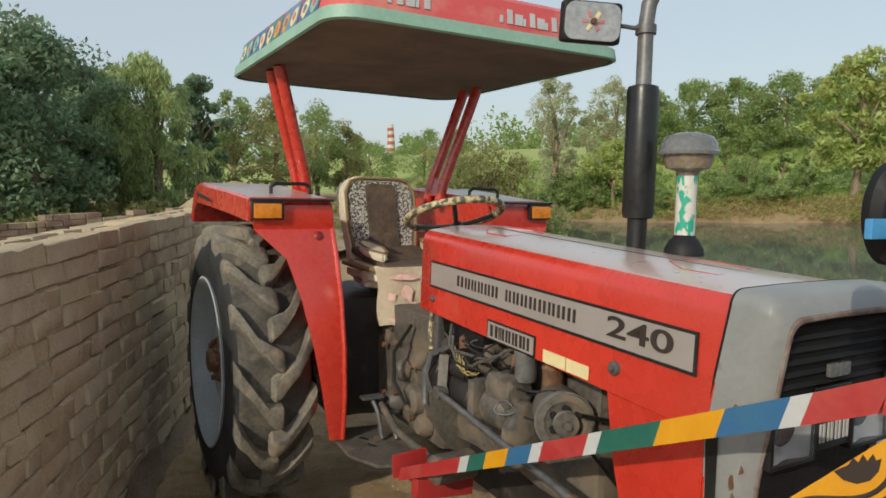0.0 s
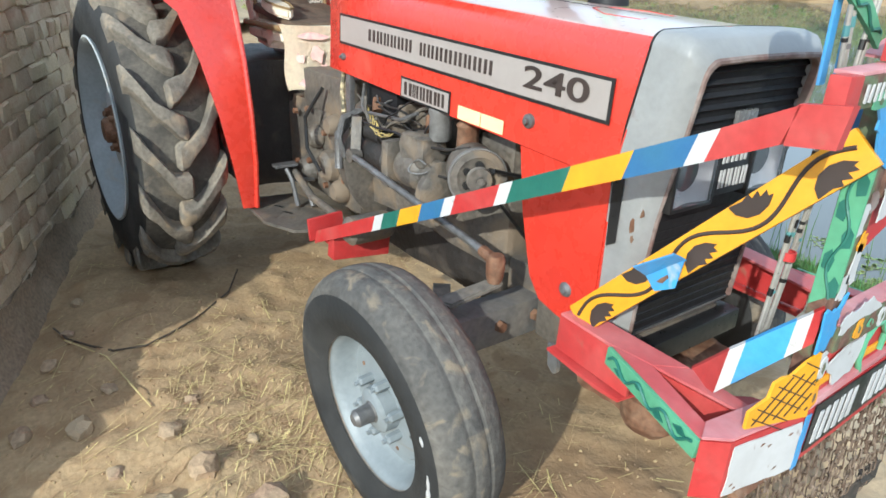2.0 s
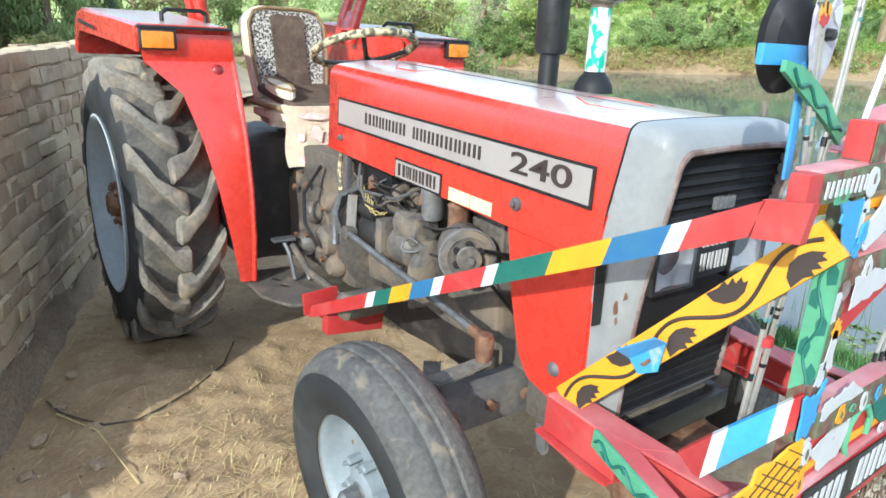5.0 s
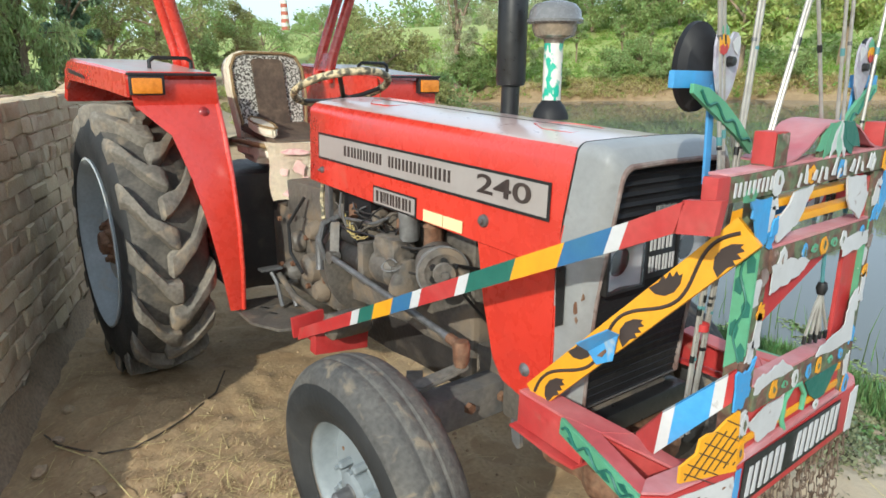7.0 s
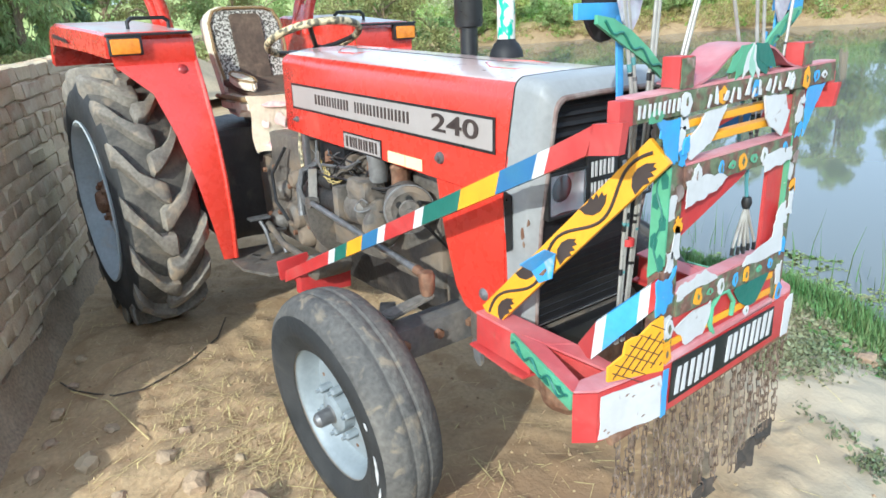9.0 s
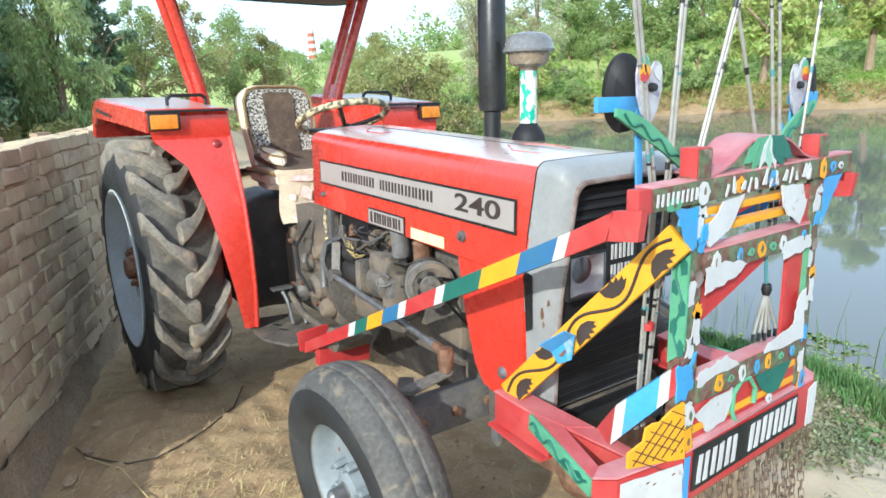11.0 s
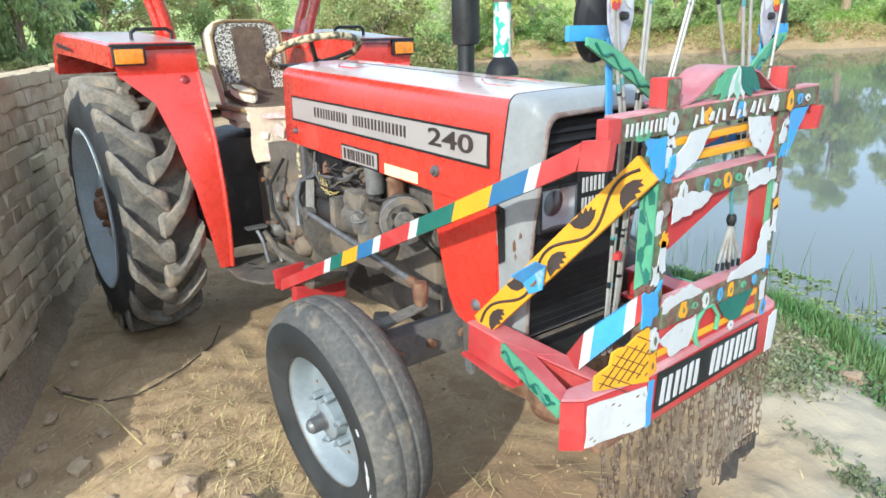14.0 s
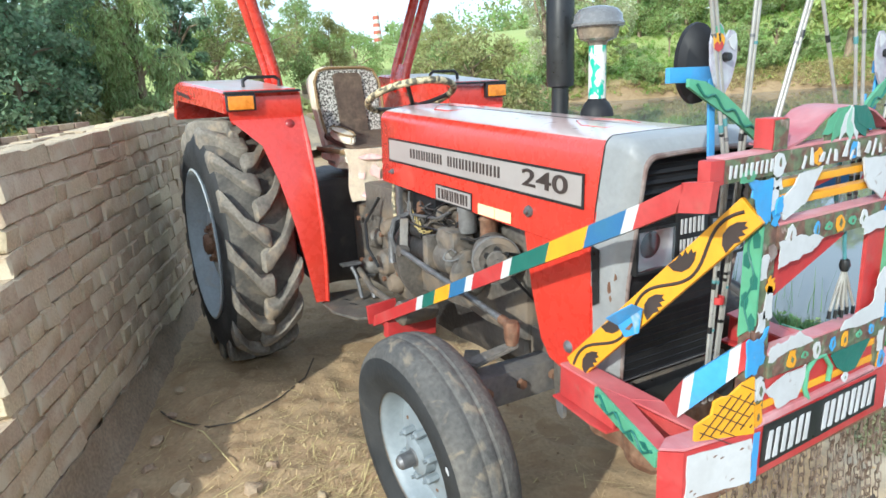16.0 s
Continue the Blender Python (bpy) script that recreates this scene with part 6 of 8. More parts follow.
# -- mudguards --
def mudguard(sign):
    g = (lambda bm: bm) if sign < 0 else flip
    top = [(-0.52, 1.36), (-0.44, 1.47), (-0.36, 1.525), (-0.25, 1.545), (0.0, 1.527), (0.40, 1.496), (0.595, 1.482), (0.625, 1.462), (0.632, 1.36)]
    secs = []
    for px, pz in top:
        o = -0.775 - 0.05 * smooth01((0.6 - px) / 0.8)
        if px > 0.61 and pz < 1.40:
            o = -0.76
        secs.append([(px, o, pz), (px, o + 0.012, pz + 0.012 if px < 0.62 else pz), (px, -0.43, pz + 0.012 if px < 0.62 else pz), (px, -0.418, pz), (px - 0.012 * (px > 0.62), -0.43, pz - 0.02), (px - 0.012 * (px > 0.62), o + 0.012, pz - 0.02)])
    shell = part("mudguard", g(loft(secs)), RED, tractor, "red pressed-steel mudguard over the rear wheel")
    paled_top(shell, DUST_SHEEN, 0.9)
    # rolled outer lip of the flat top, open slot behind
    lip = lambda px: -0.777 - 0.05 * smooth01((0.6 - px) / 0.8)
    part("lip", g(loft([[(px, lip(px), pz + 0.006), (px, lip(px) + 0.01, pz + 0.006), (px, lip(px) + 0.01, pz - 0.085), (px, lip(px), pz - 0.085)] for px, pz in ((-0.42, 1.49), (-0.3, 1.538), (0.0, 1.524), (0.3, 1.502), (0.61, 1.477))])), RED, shell)
    part("slot", g(plate([(-0.28, lip(-0.15) - 0.002, 1.508), (0.02, lip(0.0) - 0.004, 1.478), (0.06, lip(0.05) - 0.004, 1.458), (-0.28, lip(-0.15) - 0.002, 1.488)], (0, -0.003, 0))), BLACK, shell, smooth=0)
    # inner side sheet and the long front flange that runs down in front of the tyre
    arc = [(0.632, 1.36), (0.690, 1.24), (0.750, 1.06), (0.790, 0.86), (0.800, 0.66), (0.778, 0.47)]
    inner = [(x_, -0.418, z_) for x_, z_ in arc] + [(0.60, -0.418, 0.47), (0.35, -0.418, 0.70), (-0.45, -0.418, 1.05), (-0.50, -0.418, 1.40), (-0.25, -0.418, 1.54), (0.0, -0.418, 1.522), (0.6, -0.418, 1.475)]
    part("inner_sheet", g(plate(inner, (0, 0.008, 0))), RED, shell)
    secs = []
    for (x_, z_), o in zip(arc, (-0.76, -0.64, -0.59, -0.55, -0.515, -0.48)):
        secs.append([(x_, o, z_), (x_ + 0.006, o, z_), (x_ + 0.016, -0.445, z_), (x_ + 0.010, -0.415, z_), (x_, -0.415, z_)])
    part("flange", g(loft(secs)), RED, shell)
    part("rolled_edge", g(rod([(x_ + 0.012, -0.424, z_) for x_, z_ in arc], 0.011, 8)), RED, shell)
    lampx = part("indicator_lamp", g(box((0.640, -0.705, 1.440), (0.03, 0.135, 0.078), 0.008)), BLACK, shell, "amber indicator lamp in a black surround")
    part("lens", g(box((0.655, -0.708, 1.438), (0.02, 0.115, 0.062), 0.008)), AMBER, lampx)
    part("eyebrow", g(box((0.640, -0.60, 1.484), (0.04, 0.355, 0.012), 0.005)), BLACK, shell)
    part("reflector", g(lathe([(0, 0.02), (0.012, 0.018), (0.022, 0.012), (0.028, 0.0)], pose(0.652, -0.49, 1.325, 0, 90, 0), 20)), REFLECTOR, shell, "dark red round reflector")
    part("grab_handle", g(rod([(0.38, -0.62, 1.49), (0.38, -0.62, 1.54), (0.38, -0.60, 1.555), (0.38, -0.46, 1.555), (0.38, -0.44, 1.54), (0.38, -0.44, 1.49)], 0.009, 8)), BLACK, shell, "black grab handle")
    for z_ in (0.56, 0.68):
        part("bolt", g(lathe([(0, 0.01), (0.009, 0.01), (0.010, 0)], pose(0.785, -0.455, z_, 0, 90, 0), 8)), STEEL, shell)


mudguard(-1)
mudguard(1)

# -- seat and wheel --
def slab(c, s, bevel, m=None):
    bm = box((0, 0, 0), s, bevel, None, 4)
    bm.transform(Matrix.Translation(c) @ (m or Matrix()))
    return bm


BACK = pose(0, 0, 0, 0, -14, 0)


def back_shape(x0, x1, w_low, w_top, z0, z1, r, material, name, parent, label=""):
    """A backrest board: rounded upper corners, leaning back about its foot."""
    out = [(-w_low, z0), (w_low, z0), (w_top, z1 - r)] + [(w_top - r + r * math.cos(a), z1 - r + r * math.sin(a)) for a in [math.pi / 2 * k / 5 for k in range(1, 6)]]
    out += [(-w_top + r - r * math.sin(a), z1 - r + r * math.cos(a)) for a in [math.pi / 2 * k / 5 for k in range(0, 5)]] + [(-w_top, z1 - r)]
    bm = plate([(x0, y_, z_) for y_, z_ in out], (x1 - x0, 0, 0), min(0.012, (x1 - x0) * 0.35))
    bm.transform(Matrix.Translation((0.22, 0, 1.2)) @ BACK @ Matrix.Translation((-0.22, 0, -1.2)))
    return part(name, bm, material, parent, label)


cushion = [(0.22, -0.225), (0.50, -0.235)] + [(0.53 + 0.17 * math.sin(a), -0.065 - 0.17 * math.cos(a)) for a in (0.3, 0.6, 0.9, 1.2, 1.5)] + [(0.53 + 0.17 * math.sin(a), 0.065 - 0.17 * math.cos(a)) for a in (1.65, 1.95, 2.25, 2.55, 2.85)] + [(0.50, 0.235), (0.22, 0.225)]
seat = part("seat", plate([(x_, y_, 1.078) for x_, y_ in cushion], (0, 0, 0.100), 0.035), CREAM, tractor, "worn cream vinyl driver's seat with patched covers")
part("seat_pad", slab((0.41, 0, 1.200), (0.42, 0.37, 0.035), 0.016, pose(0, 0, 0, 0, 8, 0)), DARK_CLOTH, seat, "dark cloth pad")
part("trim", rod([(0.5 + (x_ - 0.5) * 1.01, y_ * 1.01, 1.166) for x_, y_ in cushion], 0.013, 8), GOLD_BRAID, seat, "gold braid round the seat edge")
for sg in (-1, 1):
    leafy = [(0.30, 0.0), (0.36, 0.042), (0.45, 0.055), (0.54, 0.046), (0.60, 0.014), (0.585, -0.012), (0.50, -0.035), (0.38, -0.034)]
    arm_ = part("armrest", plate([(px, sg * (0.165 + py), 1.212 + 0.14 * (0.5 - px)) for px, py in leafy], (0, 0, 0.045), 0.010), CREAM, seat, "torn cream side pad" if sg < 0 else "")
    part("piping", rod([(px, sg * (0.165 + py * 0.93), 1.258 + 0.14 * (0.5 - px)) for px, py in leafy + leafy[:1]], 0.005, 6), GOLD_BRAID, arm_)
back = back_shape(0.13, 0.215, 0.18, 0.215, 1.17, 1.62, 0.09, CREAM, "backrest", seat, "cream backrest with spotted and dark panels")
back_shape(0.21, 0.228, 0.165, 0.19, 1.20, 1.595, 0.08, SPOTTED, "spotted_panel", back)
back_shape(0.226, 0.240, 0.085, 0.085, 1.20, 1.575, 0.02, DARK_CLOTH, "dark_panel", back)
turn_ = Matrix.Translation((0.22, 0, 1.2)) @ BACK @ Matrix.Translation((-0.22, 0, -1.2))
part("piping", rod([turn_ @ Vector(p) for p in [(0.232, -0.172, 1.20), (0.232, -0.198, 1.40), (0.232, -0.196, 1.53), (0.232, -0.165, 1.59), (0.232, -0.11, 1.606), (0.232, 0.11, 1.606), (0.232, 0.165, 1.59), (0.232, 0.196, 1.53), (0.232, 0.198, 1.40), (0.232, 0.172, 1.20)]], 0.008, 8), GOLD_BRAID, back, "dull gold piping")
def cloth_x(u, v):
    return 0.762 - 0.125 * (1 - u) ** 1.6 + 0.018 * math.sin(u * 9) * v + 0.075 * v


vs, fs = [], []
for i in range(17):
    for j in range(15):
        u_, v_ = i / 16, j / 14
        x_ = cloth_x(u_, v_)
        y_ = -0.245 + 0.31 * u_ + 0.01 * math.sin(v_ * 6)
        z_ = 1.185 - 0.27 * v_ * (1 - 0.08 * math.sin(u_ * math.pi * 2.2 + 0.6))
        vs.append((x_, y_, z_))
        if i < 16 and j < 14:
            a = i * 15 + j
            fs.append((a, a + 1, a + 16, a + 15))
bm = bmesh.new()
bvs = [bm.verts.new(p) for p in vs]
for q in fs:
    bm.faces.new([bvs[k] for k in q])
bmesh.ops.solidify(bm, geom=bm.faces[:], thickness=0.006)
cloth = part("hanging_cloth", bm, CLOTH, seat, "cream cloth printed with pink flowers hanging over the front")
rp = random.Random(6)
for y_, z_, sy, sz, c_ in ((-0.13, 1.145, 0.060, 0.016, ROSE), (-0.17, 0.965, 0.045, 0.018, ROSE), (-0.06, 0.975, 0.045, 0.018, ROSE), (-0.12, 1.07, 0.030, 0.036, BLUSH), (-0.10, 1.015, 0.022, 0.024, BLUSH), (-0.19, 1.06, 0.018, 0.022, BLUSH)):
    ring_ = [(y_ + sy * math.cos(k * 0.52) * rp.uniform(0.6, 1.15), z_ + sz * math.sin(k * 0.52) * rp.uniform(0.5, 1.2)) for k in range(12)]
    part("print", plate([(cloth_x((b0 + 0.245) / 0.31, (1.185 - c0) / 0.27) + 0.013, b0 - 0.006, c0) for b0, c0 in ring_], (0.002, -0.001, 0)), c_, cloth, smooth=0)
# two dark bodies added to fill in the deep shade below the seat
part("axle_housing", cast(box((0.27, -0.20, 0.76), (0.60, 0.36, 0.56), 0.04), 0.010, 9), SOOT_SHADE, gear, "final drive housing coloured black for deep shade")
part("hydraulic_housing", cast(box((0.34, 0.0, 0.90), (0.54, 0.34, 0.22), 0.05), 0.025, 9), SOOT_SHADE, gear, "hydraulic housing under the seat, coloured black for shade")
part("seat_post", box((0.40, 0.02, 0.97), (0.24, 0.26, 0.18), 0.03), BLACK, tractor)
seat.location.y += 0.025
wheel = part("steering_wheel", lathe([(0.205 + 0.016 * math.cos(a), 0.016 * math.sin(a)) for a in [k * math.pi / 5 for k in range(10)]], pose(0.955, 0.01, 1.435, 0, -20, 0), 40, True), WRAP, tractor, "steering wheel wrapped in patterned tape")
for a in (90, 210, 330):
    m_ = pose(0.955, 0.01, 1.435, 0, -20, 0)
    part("spoke", rod([m_ @ Vector((0, 0, -0.05)), m_ @ Vector((0.1 * math.cos(radians(a)), 0.1 * math.sin(radians(a)), -0.03)), m_ @ Vector((0.2 * math.cos(radians(a)), 0.2 * math.sin(radians(a)), 0))], 0.010, 8), BLACK, wheel)
part("steering_column", rod([(0.972, 0.01, 1.39), (1.16, 0, 1.18)], 0.028, 12), BLACK, tractor)

# -- exhaust and air intake --
ex = part("exhaust", merge(rod([(1.862, 0.15, 1.33), (1.862, 0.152, 1.47)], 0.031, 18), lathe([(0.03, 0.0), (0.046, 0.004), (0.05, 0.02), (0.05, 0.40), (0.046, 0.415), (0.03, 0.42)], pose(1.862, 0.152, 1.455), 28)), BLACK, tractor, "black upright exhaust silencer")
part("tail_pipe", rod([(1.862, 0.152, 1.86), (1.862, 0.152, 2.06), (1.868, 0.155, 2.12), (1.885, 0.165, 2.17), (1.92, 0.19, 2.22), (1.97, 0.22, 2.25)], 0.024, 14), PIPE_GREY, ex, "grey steel tail pipe")
part("clamp", merge(lathe([(0.024, -0.014), (0.032, -0.014), (0.032, 0.014), (0.024, 0.014)], pose(1.862, 0.152, 2.045), 16), rod([(1.862, 0.125, 2.045), (1.84, 0.07, 2.05)], 0.007, 8)), STEEL, ex)
air = part("air_intake", lathe([(0.058, 0.0), (0.055, 0.02), (0.042, 0.045), (0.036, 0.05), (0.03, 0.06)], pose(2.035, 0.17, 1.355), 26), PLASTIC, tractor, "air intake stack with a smoked bowl")
part("sleeve", lathe([(0.030, 0.0), (0.030, 0.19), (0.024, 0.19)], pose(2.035, 0.17, 1.41), 24), SLEEVE, air, "green and white printed sleeve")
part("bowl", lathe([(0.030, 0.0), (0.034, 0.012), (0.062, 0.022), (0.070, 0.042), (0.072, 0.060), (0.030, 0.062)], pose(2.035, 0.17, 1.59), 32), mat("clear plastic bowl browned by dust", (0.24, 0.19, 0.13), (0.16, 0.14, 0.115), rough=0.25, scale=9, grain=0.15, bump=0.02, coat=0.5), air, "clear plastic bowl browned by dust")
part("bowl_cap", lathe([(0.072, 0.058), (0.088, 0.062), (0.089, 0.070), (0.083, 0.077), (0.080, 0.098), (0.064, 0.117), (0.032, 0.126), (0, 0.128)], pose(2.035, 0.17, 1.59), 32), SMOKED, air, "smoked grey plastic cap")

# -- mirror clamped to the exhaust --
mm_ = pose(1.80, -0.02, 2.055, 0, 4, 0) @ pose(0, 0, 0, 0, 0, -22)
mir = part("rear_mirror", box((0.0, 0, 0), (0.045, 0.19, 0.125), 0.022, None, 4), PLASTIC, tractor, "grey mirror case painted with a flower")
mir.matrix_basis = mm_
oval_ = [(0.0205, s1 * (0.088 - 0.030) + 0.030 * math.cos(radians(a)), s2 * (0.056 - 0.030) + 0.030 * math.sin(radians(a))) for s1, s2, a0 in ((1, 1, 0), (-1, 1, 90), (-1, -1, 180), (1, -1, 270)) for a in (a0, a0 + 22, a0 + 45, a0 + 68, a0 + 90)]
back_ = part("painted_back", plate(oval_, (0.005, 0, 0), 0.0015), mat("pale grey mirror back", (0.36, 0.38, 0.40), (0.32, 0.33, 0.36), rough=0.5, scale=12), mir, "pale blue-grey back painted with a small flower")
for i in range(6):
    a = i * math.pi / 3
    part("petal", box((0.0265, 0.026 * math.cos(a), 0.022 * math.sin(a)), (0.002, 0.02, 0.012), 0.001, pose(0, 0, 0, math.degrees(a), 0, 0)), (PINK, STICKER, PINK)[i % 3], mir)
part("knob", lathe([(0, 0.012), (0.008, 0.01), (0.01, 0)], pose(0.026, 0, 0, 0, 90, 0), 12), RUST, mir)

# -- canopy --
def rounded(x0, x1, y0, y1, r, z, n=7):
    pts = []
    for cx, cy, a0 in ((x1 - r, y1 - r, 0), (x0 + r, y1 - r, 90), (x0 + r, y0 + r, 180), (x1 - r, y0 + r, 270)):
        for k in range(n):
            a = radians(a0 + 90 * k / (n - 1))
            pts.append((cx + r * math.cos(a), cy + r * math.sin(a), z))
    return pts


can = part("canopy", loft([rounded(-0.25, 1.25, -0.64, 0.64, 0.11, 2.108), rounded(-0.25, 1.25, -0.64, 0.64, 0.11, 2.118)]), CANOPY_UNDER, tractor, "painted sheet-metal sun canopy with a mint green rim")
part("canopy_rim", loft([rounded(-0.26, 1.265, -0.655, 0.655, 0.12, 2.10), rounded(-0.27, 1.275, -0.665, 0.665, 0.125, 2.106), rounded(-0.265, 1.27, -0.66, 0.66, 0.125, 2.150), rounded(-0.24, 1.245, -0.635, 0.635, 0.11, 2.152), rounded(-0.24, 1.245, -0.635, 0.635, 0.11, 2.119)], cap=False), MINT, can)
part("canopy_side", loft([rounded(-0.245, 1.25, -0.64, 0.64, 0.115, 2.150), rounded(-0.215, 1.22, -0.61, 0.61, 0.11, 2.27), rounded(-0.16, 1.165, -0.555, 0.555, 0.10, 2.30)]), CANOPY_RED, can, "red sides with painted panels and white script")
rpan = random.Random(9)
for i in range(5):
    x0 = -0.15 + 0.247 * i
    f = lambda px, k: (px, -0.6416 + 0.030 * k, 2.156 + 0.108 * k)
    pan = part("side_panel", plate([f(x0, 0), f(x0 + 0.225, 0), f(x0 + 0.225, 1), f(x0, 1)], (0, -0.002, 0.0)), (TEAL, DEEP_BLUE, TEAL, FADED_BLUE, DEEP_BLUE)[i], can, smooth=0)
    for k in range(2):
        c0, ck = x0 + 0.056 + 0.113 * k, 0.5
        out_ = [(c0 + 0.046 * math.cos(q * 0.7) * rpan.uniform(0.65, 1.1), ck + 0.42 * math.sin(q * 0.7) * rpan.uniform(0.7, 1.1)) for q in range(9)]
        part("painted_flower", plate([Vector(f(px, kk)) + Vector((0, -0.002, 0)) for px, kk in out_], (0, -0.0015, 0)), (STICKER, MINT, STICKER, YELLOW)[(i + k) % 4], pan, smooth=0)
        part("flower_eye", plate([Vector(f(c0 + 0.018 * math.cos(q), ck + 0.17 * math.sin(q))) + Vector((0, -0.0036, 0)) for q in range(6)], (0, -0.001, 0)), (DEEP_BLUE, CANOPY_RED)[k], pan, smooth=0)
for y0, n in ((-0.45, 5), (0.02, 9)):
    for i in range(n):
        w = 0.018 + 0.012 * ((i * 7) % 3)
        hh = 0.03 + 0.014 * ((i * 5) % 3)
        y_ = y0 + 0.036 * i
        part("bar", plate([(1.2445, y_, 2.178), (1.2445, y_ + w * 0.8, 2.178), (1.2445 - 0.25 * hh, y_ + w, 2.178 + hh), (1.2445 - 0.25 * hh, y_ + 0.006, 2.178 + hh)], (0.003, 0, 0.001)), WHITE, can, smooth=0)
for sgn in (-1, 1):
    for x0, x1 in ((0.16, 0.26), (0.02, 0.12)):
        part("post", rod([(x0, sgn * 0.37, 1.45), (x0 + 0.02, sgn * 0.40, 1.60), (x1, sgn * 0.55, 2.105)], 0.028, 14), RED, can, "red tubular post")
    part("post_plate", box((0.1, sgn * 0.385, 1.56), (0.14, 0.012, 0.10), 0.003, pose(0, 0, 0, -16 * sgn, 0, 0)), RED, can)


# -- painted front guard --
GX = 2.962                                         # the front plane of the guard
bumper_z = lambda y: 0.636 + 0.037 * y             # the bumper rises a little towards the pond
guard = part("front_guard", beam((2.937, -0.205, bumper_z(-0.205)), (2.937, 0.385, bumper_z(0.385)), 0.05, 0.126, bevel=0.004), GUARD_RED, tractor, "welded front guard painted with bright truck-art patterns")


def flake(pts, material, parent, name="paint_patch", x=2.9645, seed=0, rough_edge=0.004, label="", cuts=5, d=0.002, back=0.0):
    """A patch of old paint with a torn outline, given by its corners (y, z); back sweeps it rearwards past the post."""
    r = random.Random(seed)
    out = []
    for (a0, b0), (c0, d0) in zip(pts, pts[1:] + pts[:1]):
        for k in range(cuts):
            t = k / cuts
            y_, z_ = a0 + (c0 - a0) * t + r.uniform(-rough_edge, rough_edge), b0 + (d0 - b0) * t + r.uniform(-rough_edge, rough_edge)
            out.append((x + back * min(0.0, y_ + 0.205), y_, z_))
    return part(name, plate(out, (d, 0, 0)), material, parent, label, 0)


def paint(y0, y1, z0, z1, material, parent=None, x=GX + 0.0015, name="paint_patch", ragged=0.0, seed=0, label="", lift=0.0):
    """A patch of paint on the guard's front; lift raises its far end."""
    return flake([(y0, z0), (y1, z0 + lift), (y1, z1 + lift), (y0, z1)], material, parent or guard, name, x, seed, ragged, label, 5 if ragged else 1)


def blossom(y, z, material, parent, x, seed, h=0.042, w=0.026, ring=None):
    """A daub of paint like a flower: a ragged oval with a dark smeared eye."""
    r = random.Random(seed)
    n = 13
    rim_ = [(x, y + w / 2 * math.cos(2 * math.pi * k / n) * r.uniform(0.7, 1.15), z + h / 2 * math.sin(2 * math.pi * k / n) * r.uniform(0.75, 1.12)) for k in range(n)]
    f = part("flower", plate(rim_, (0.002, 0, 0)), material, parent, smooth=0)
    part("flower_eye", plate([(x + 0.002, y + w * r.uniform(0.06, 0.2) * math.cos(k) + r.uniform(-1, 1) * 0.001, z + h * r.uniform(0.08, 0.3) * math.sin(k)) for k in (0.2, 1.3, 2.3, 3.5, 4.4, 5.3)], (0.0012, 0, 0)), ring or CHIPPED, f, smooth=0)


# bumper wings swept back beyond the posts, white end boards, the number strip
SWEEP = 0.178
for pts in (((2.962, -0.205), (2.929, -0.394), (2.893, -0.4345)), ((2.962, 0.385), (2.945, 0.425), (2.905, 0.452))):
    rows_ = []
    for px, py in pts:
        zc = bumper_z(py)
        d_ = 0.006 if abs(py) > 0.43 else 0.046
        rows_.append([(px - d_, py + 0.018, zc - 0.063), (px, py, zc - 0.063), (px, py, zc + 0.063), (px - d_, py + 0.018, zc + 0.063)])
    part("bumper_end", loft(rows_), GUARD_RED, guard, smooth=0)
flake([(-0.388, 0.562), (-0.208, 0.566), (-0.208, 0.676), (-0.384, 0.676)], WHITE, guard, "end_board", 2.9635, 1, 0.003, "chipped white painted end board", back=SWEEP)
for k_ in range(6):
    r_ = random.Random(k_ + 90)
    yc_, zc_ = (-0.372, 0.585, ) if k_ == 0 else (r_.uniform(-0.375, -0.225), r_.choice((r_.uniform(0.57, 0.60), r_.uniform(0.64, 0.67))))
    flake([(yc_ + r_.uniform(0.002, 0.008) * math.cos(a_), zc_ + r_.uniform(0.001, 0.003) * math.sin(a_) + 0.3 * r_.uniform(0.003, 0.009) * math.cos(a_)) for a_ in [k * 0.9 for k in range(7)]], RUST, guard, "paint_chip", 2.9658, k_, 0.0, cuts=1, d=0.0006, back=SWEEP)
flake([(-0.206, 0.562), (-0.186, 0.564), (-0.186, 0.688), (-0.206, 0.686)], BLUE, guard, x=2.9645, seed=7, rough_edge=0.002)
flake([(0.352, 0.588), (0.392, 0.588), (0.403, 0.712), (0.358, 0.700)], WHITE, guard, "end_board", 2.9635, 2, 0.003)
strip = flake([(-0.176, 0.590), (0.301, 0.610), (0.296, 0.700), (-0.172, 0.697)], BLACK, guard, "number_strip", 2.9645, 3, 0.0, "black number strip with white painted marks", 1)
y = -0.160
for w in (.044, .048, .044, -0.034, .046, .048, .044, .048):
    if w > 0:
        z0 = 0.606 + 0.040 * (y + 0.16)
        for k in (0.0, 0.6):
            flake([(y + k * w, z0), (y + (k + 0.34) * w, z0 + 0.001), (y + (k + 0.34) * w + 0.008, z0 + 0.072), (y + k * w + 0.008, z0 + 0.071)], WHITE, strip, "bar", 2.9675, int(y * 900 + 9 * k), 0.0012, cuts=2)
    y += abs(w) + 0.012
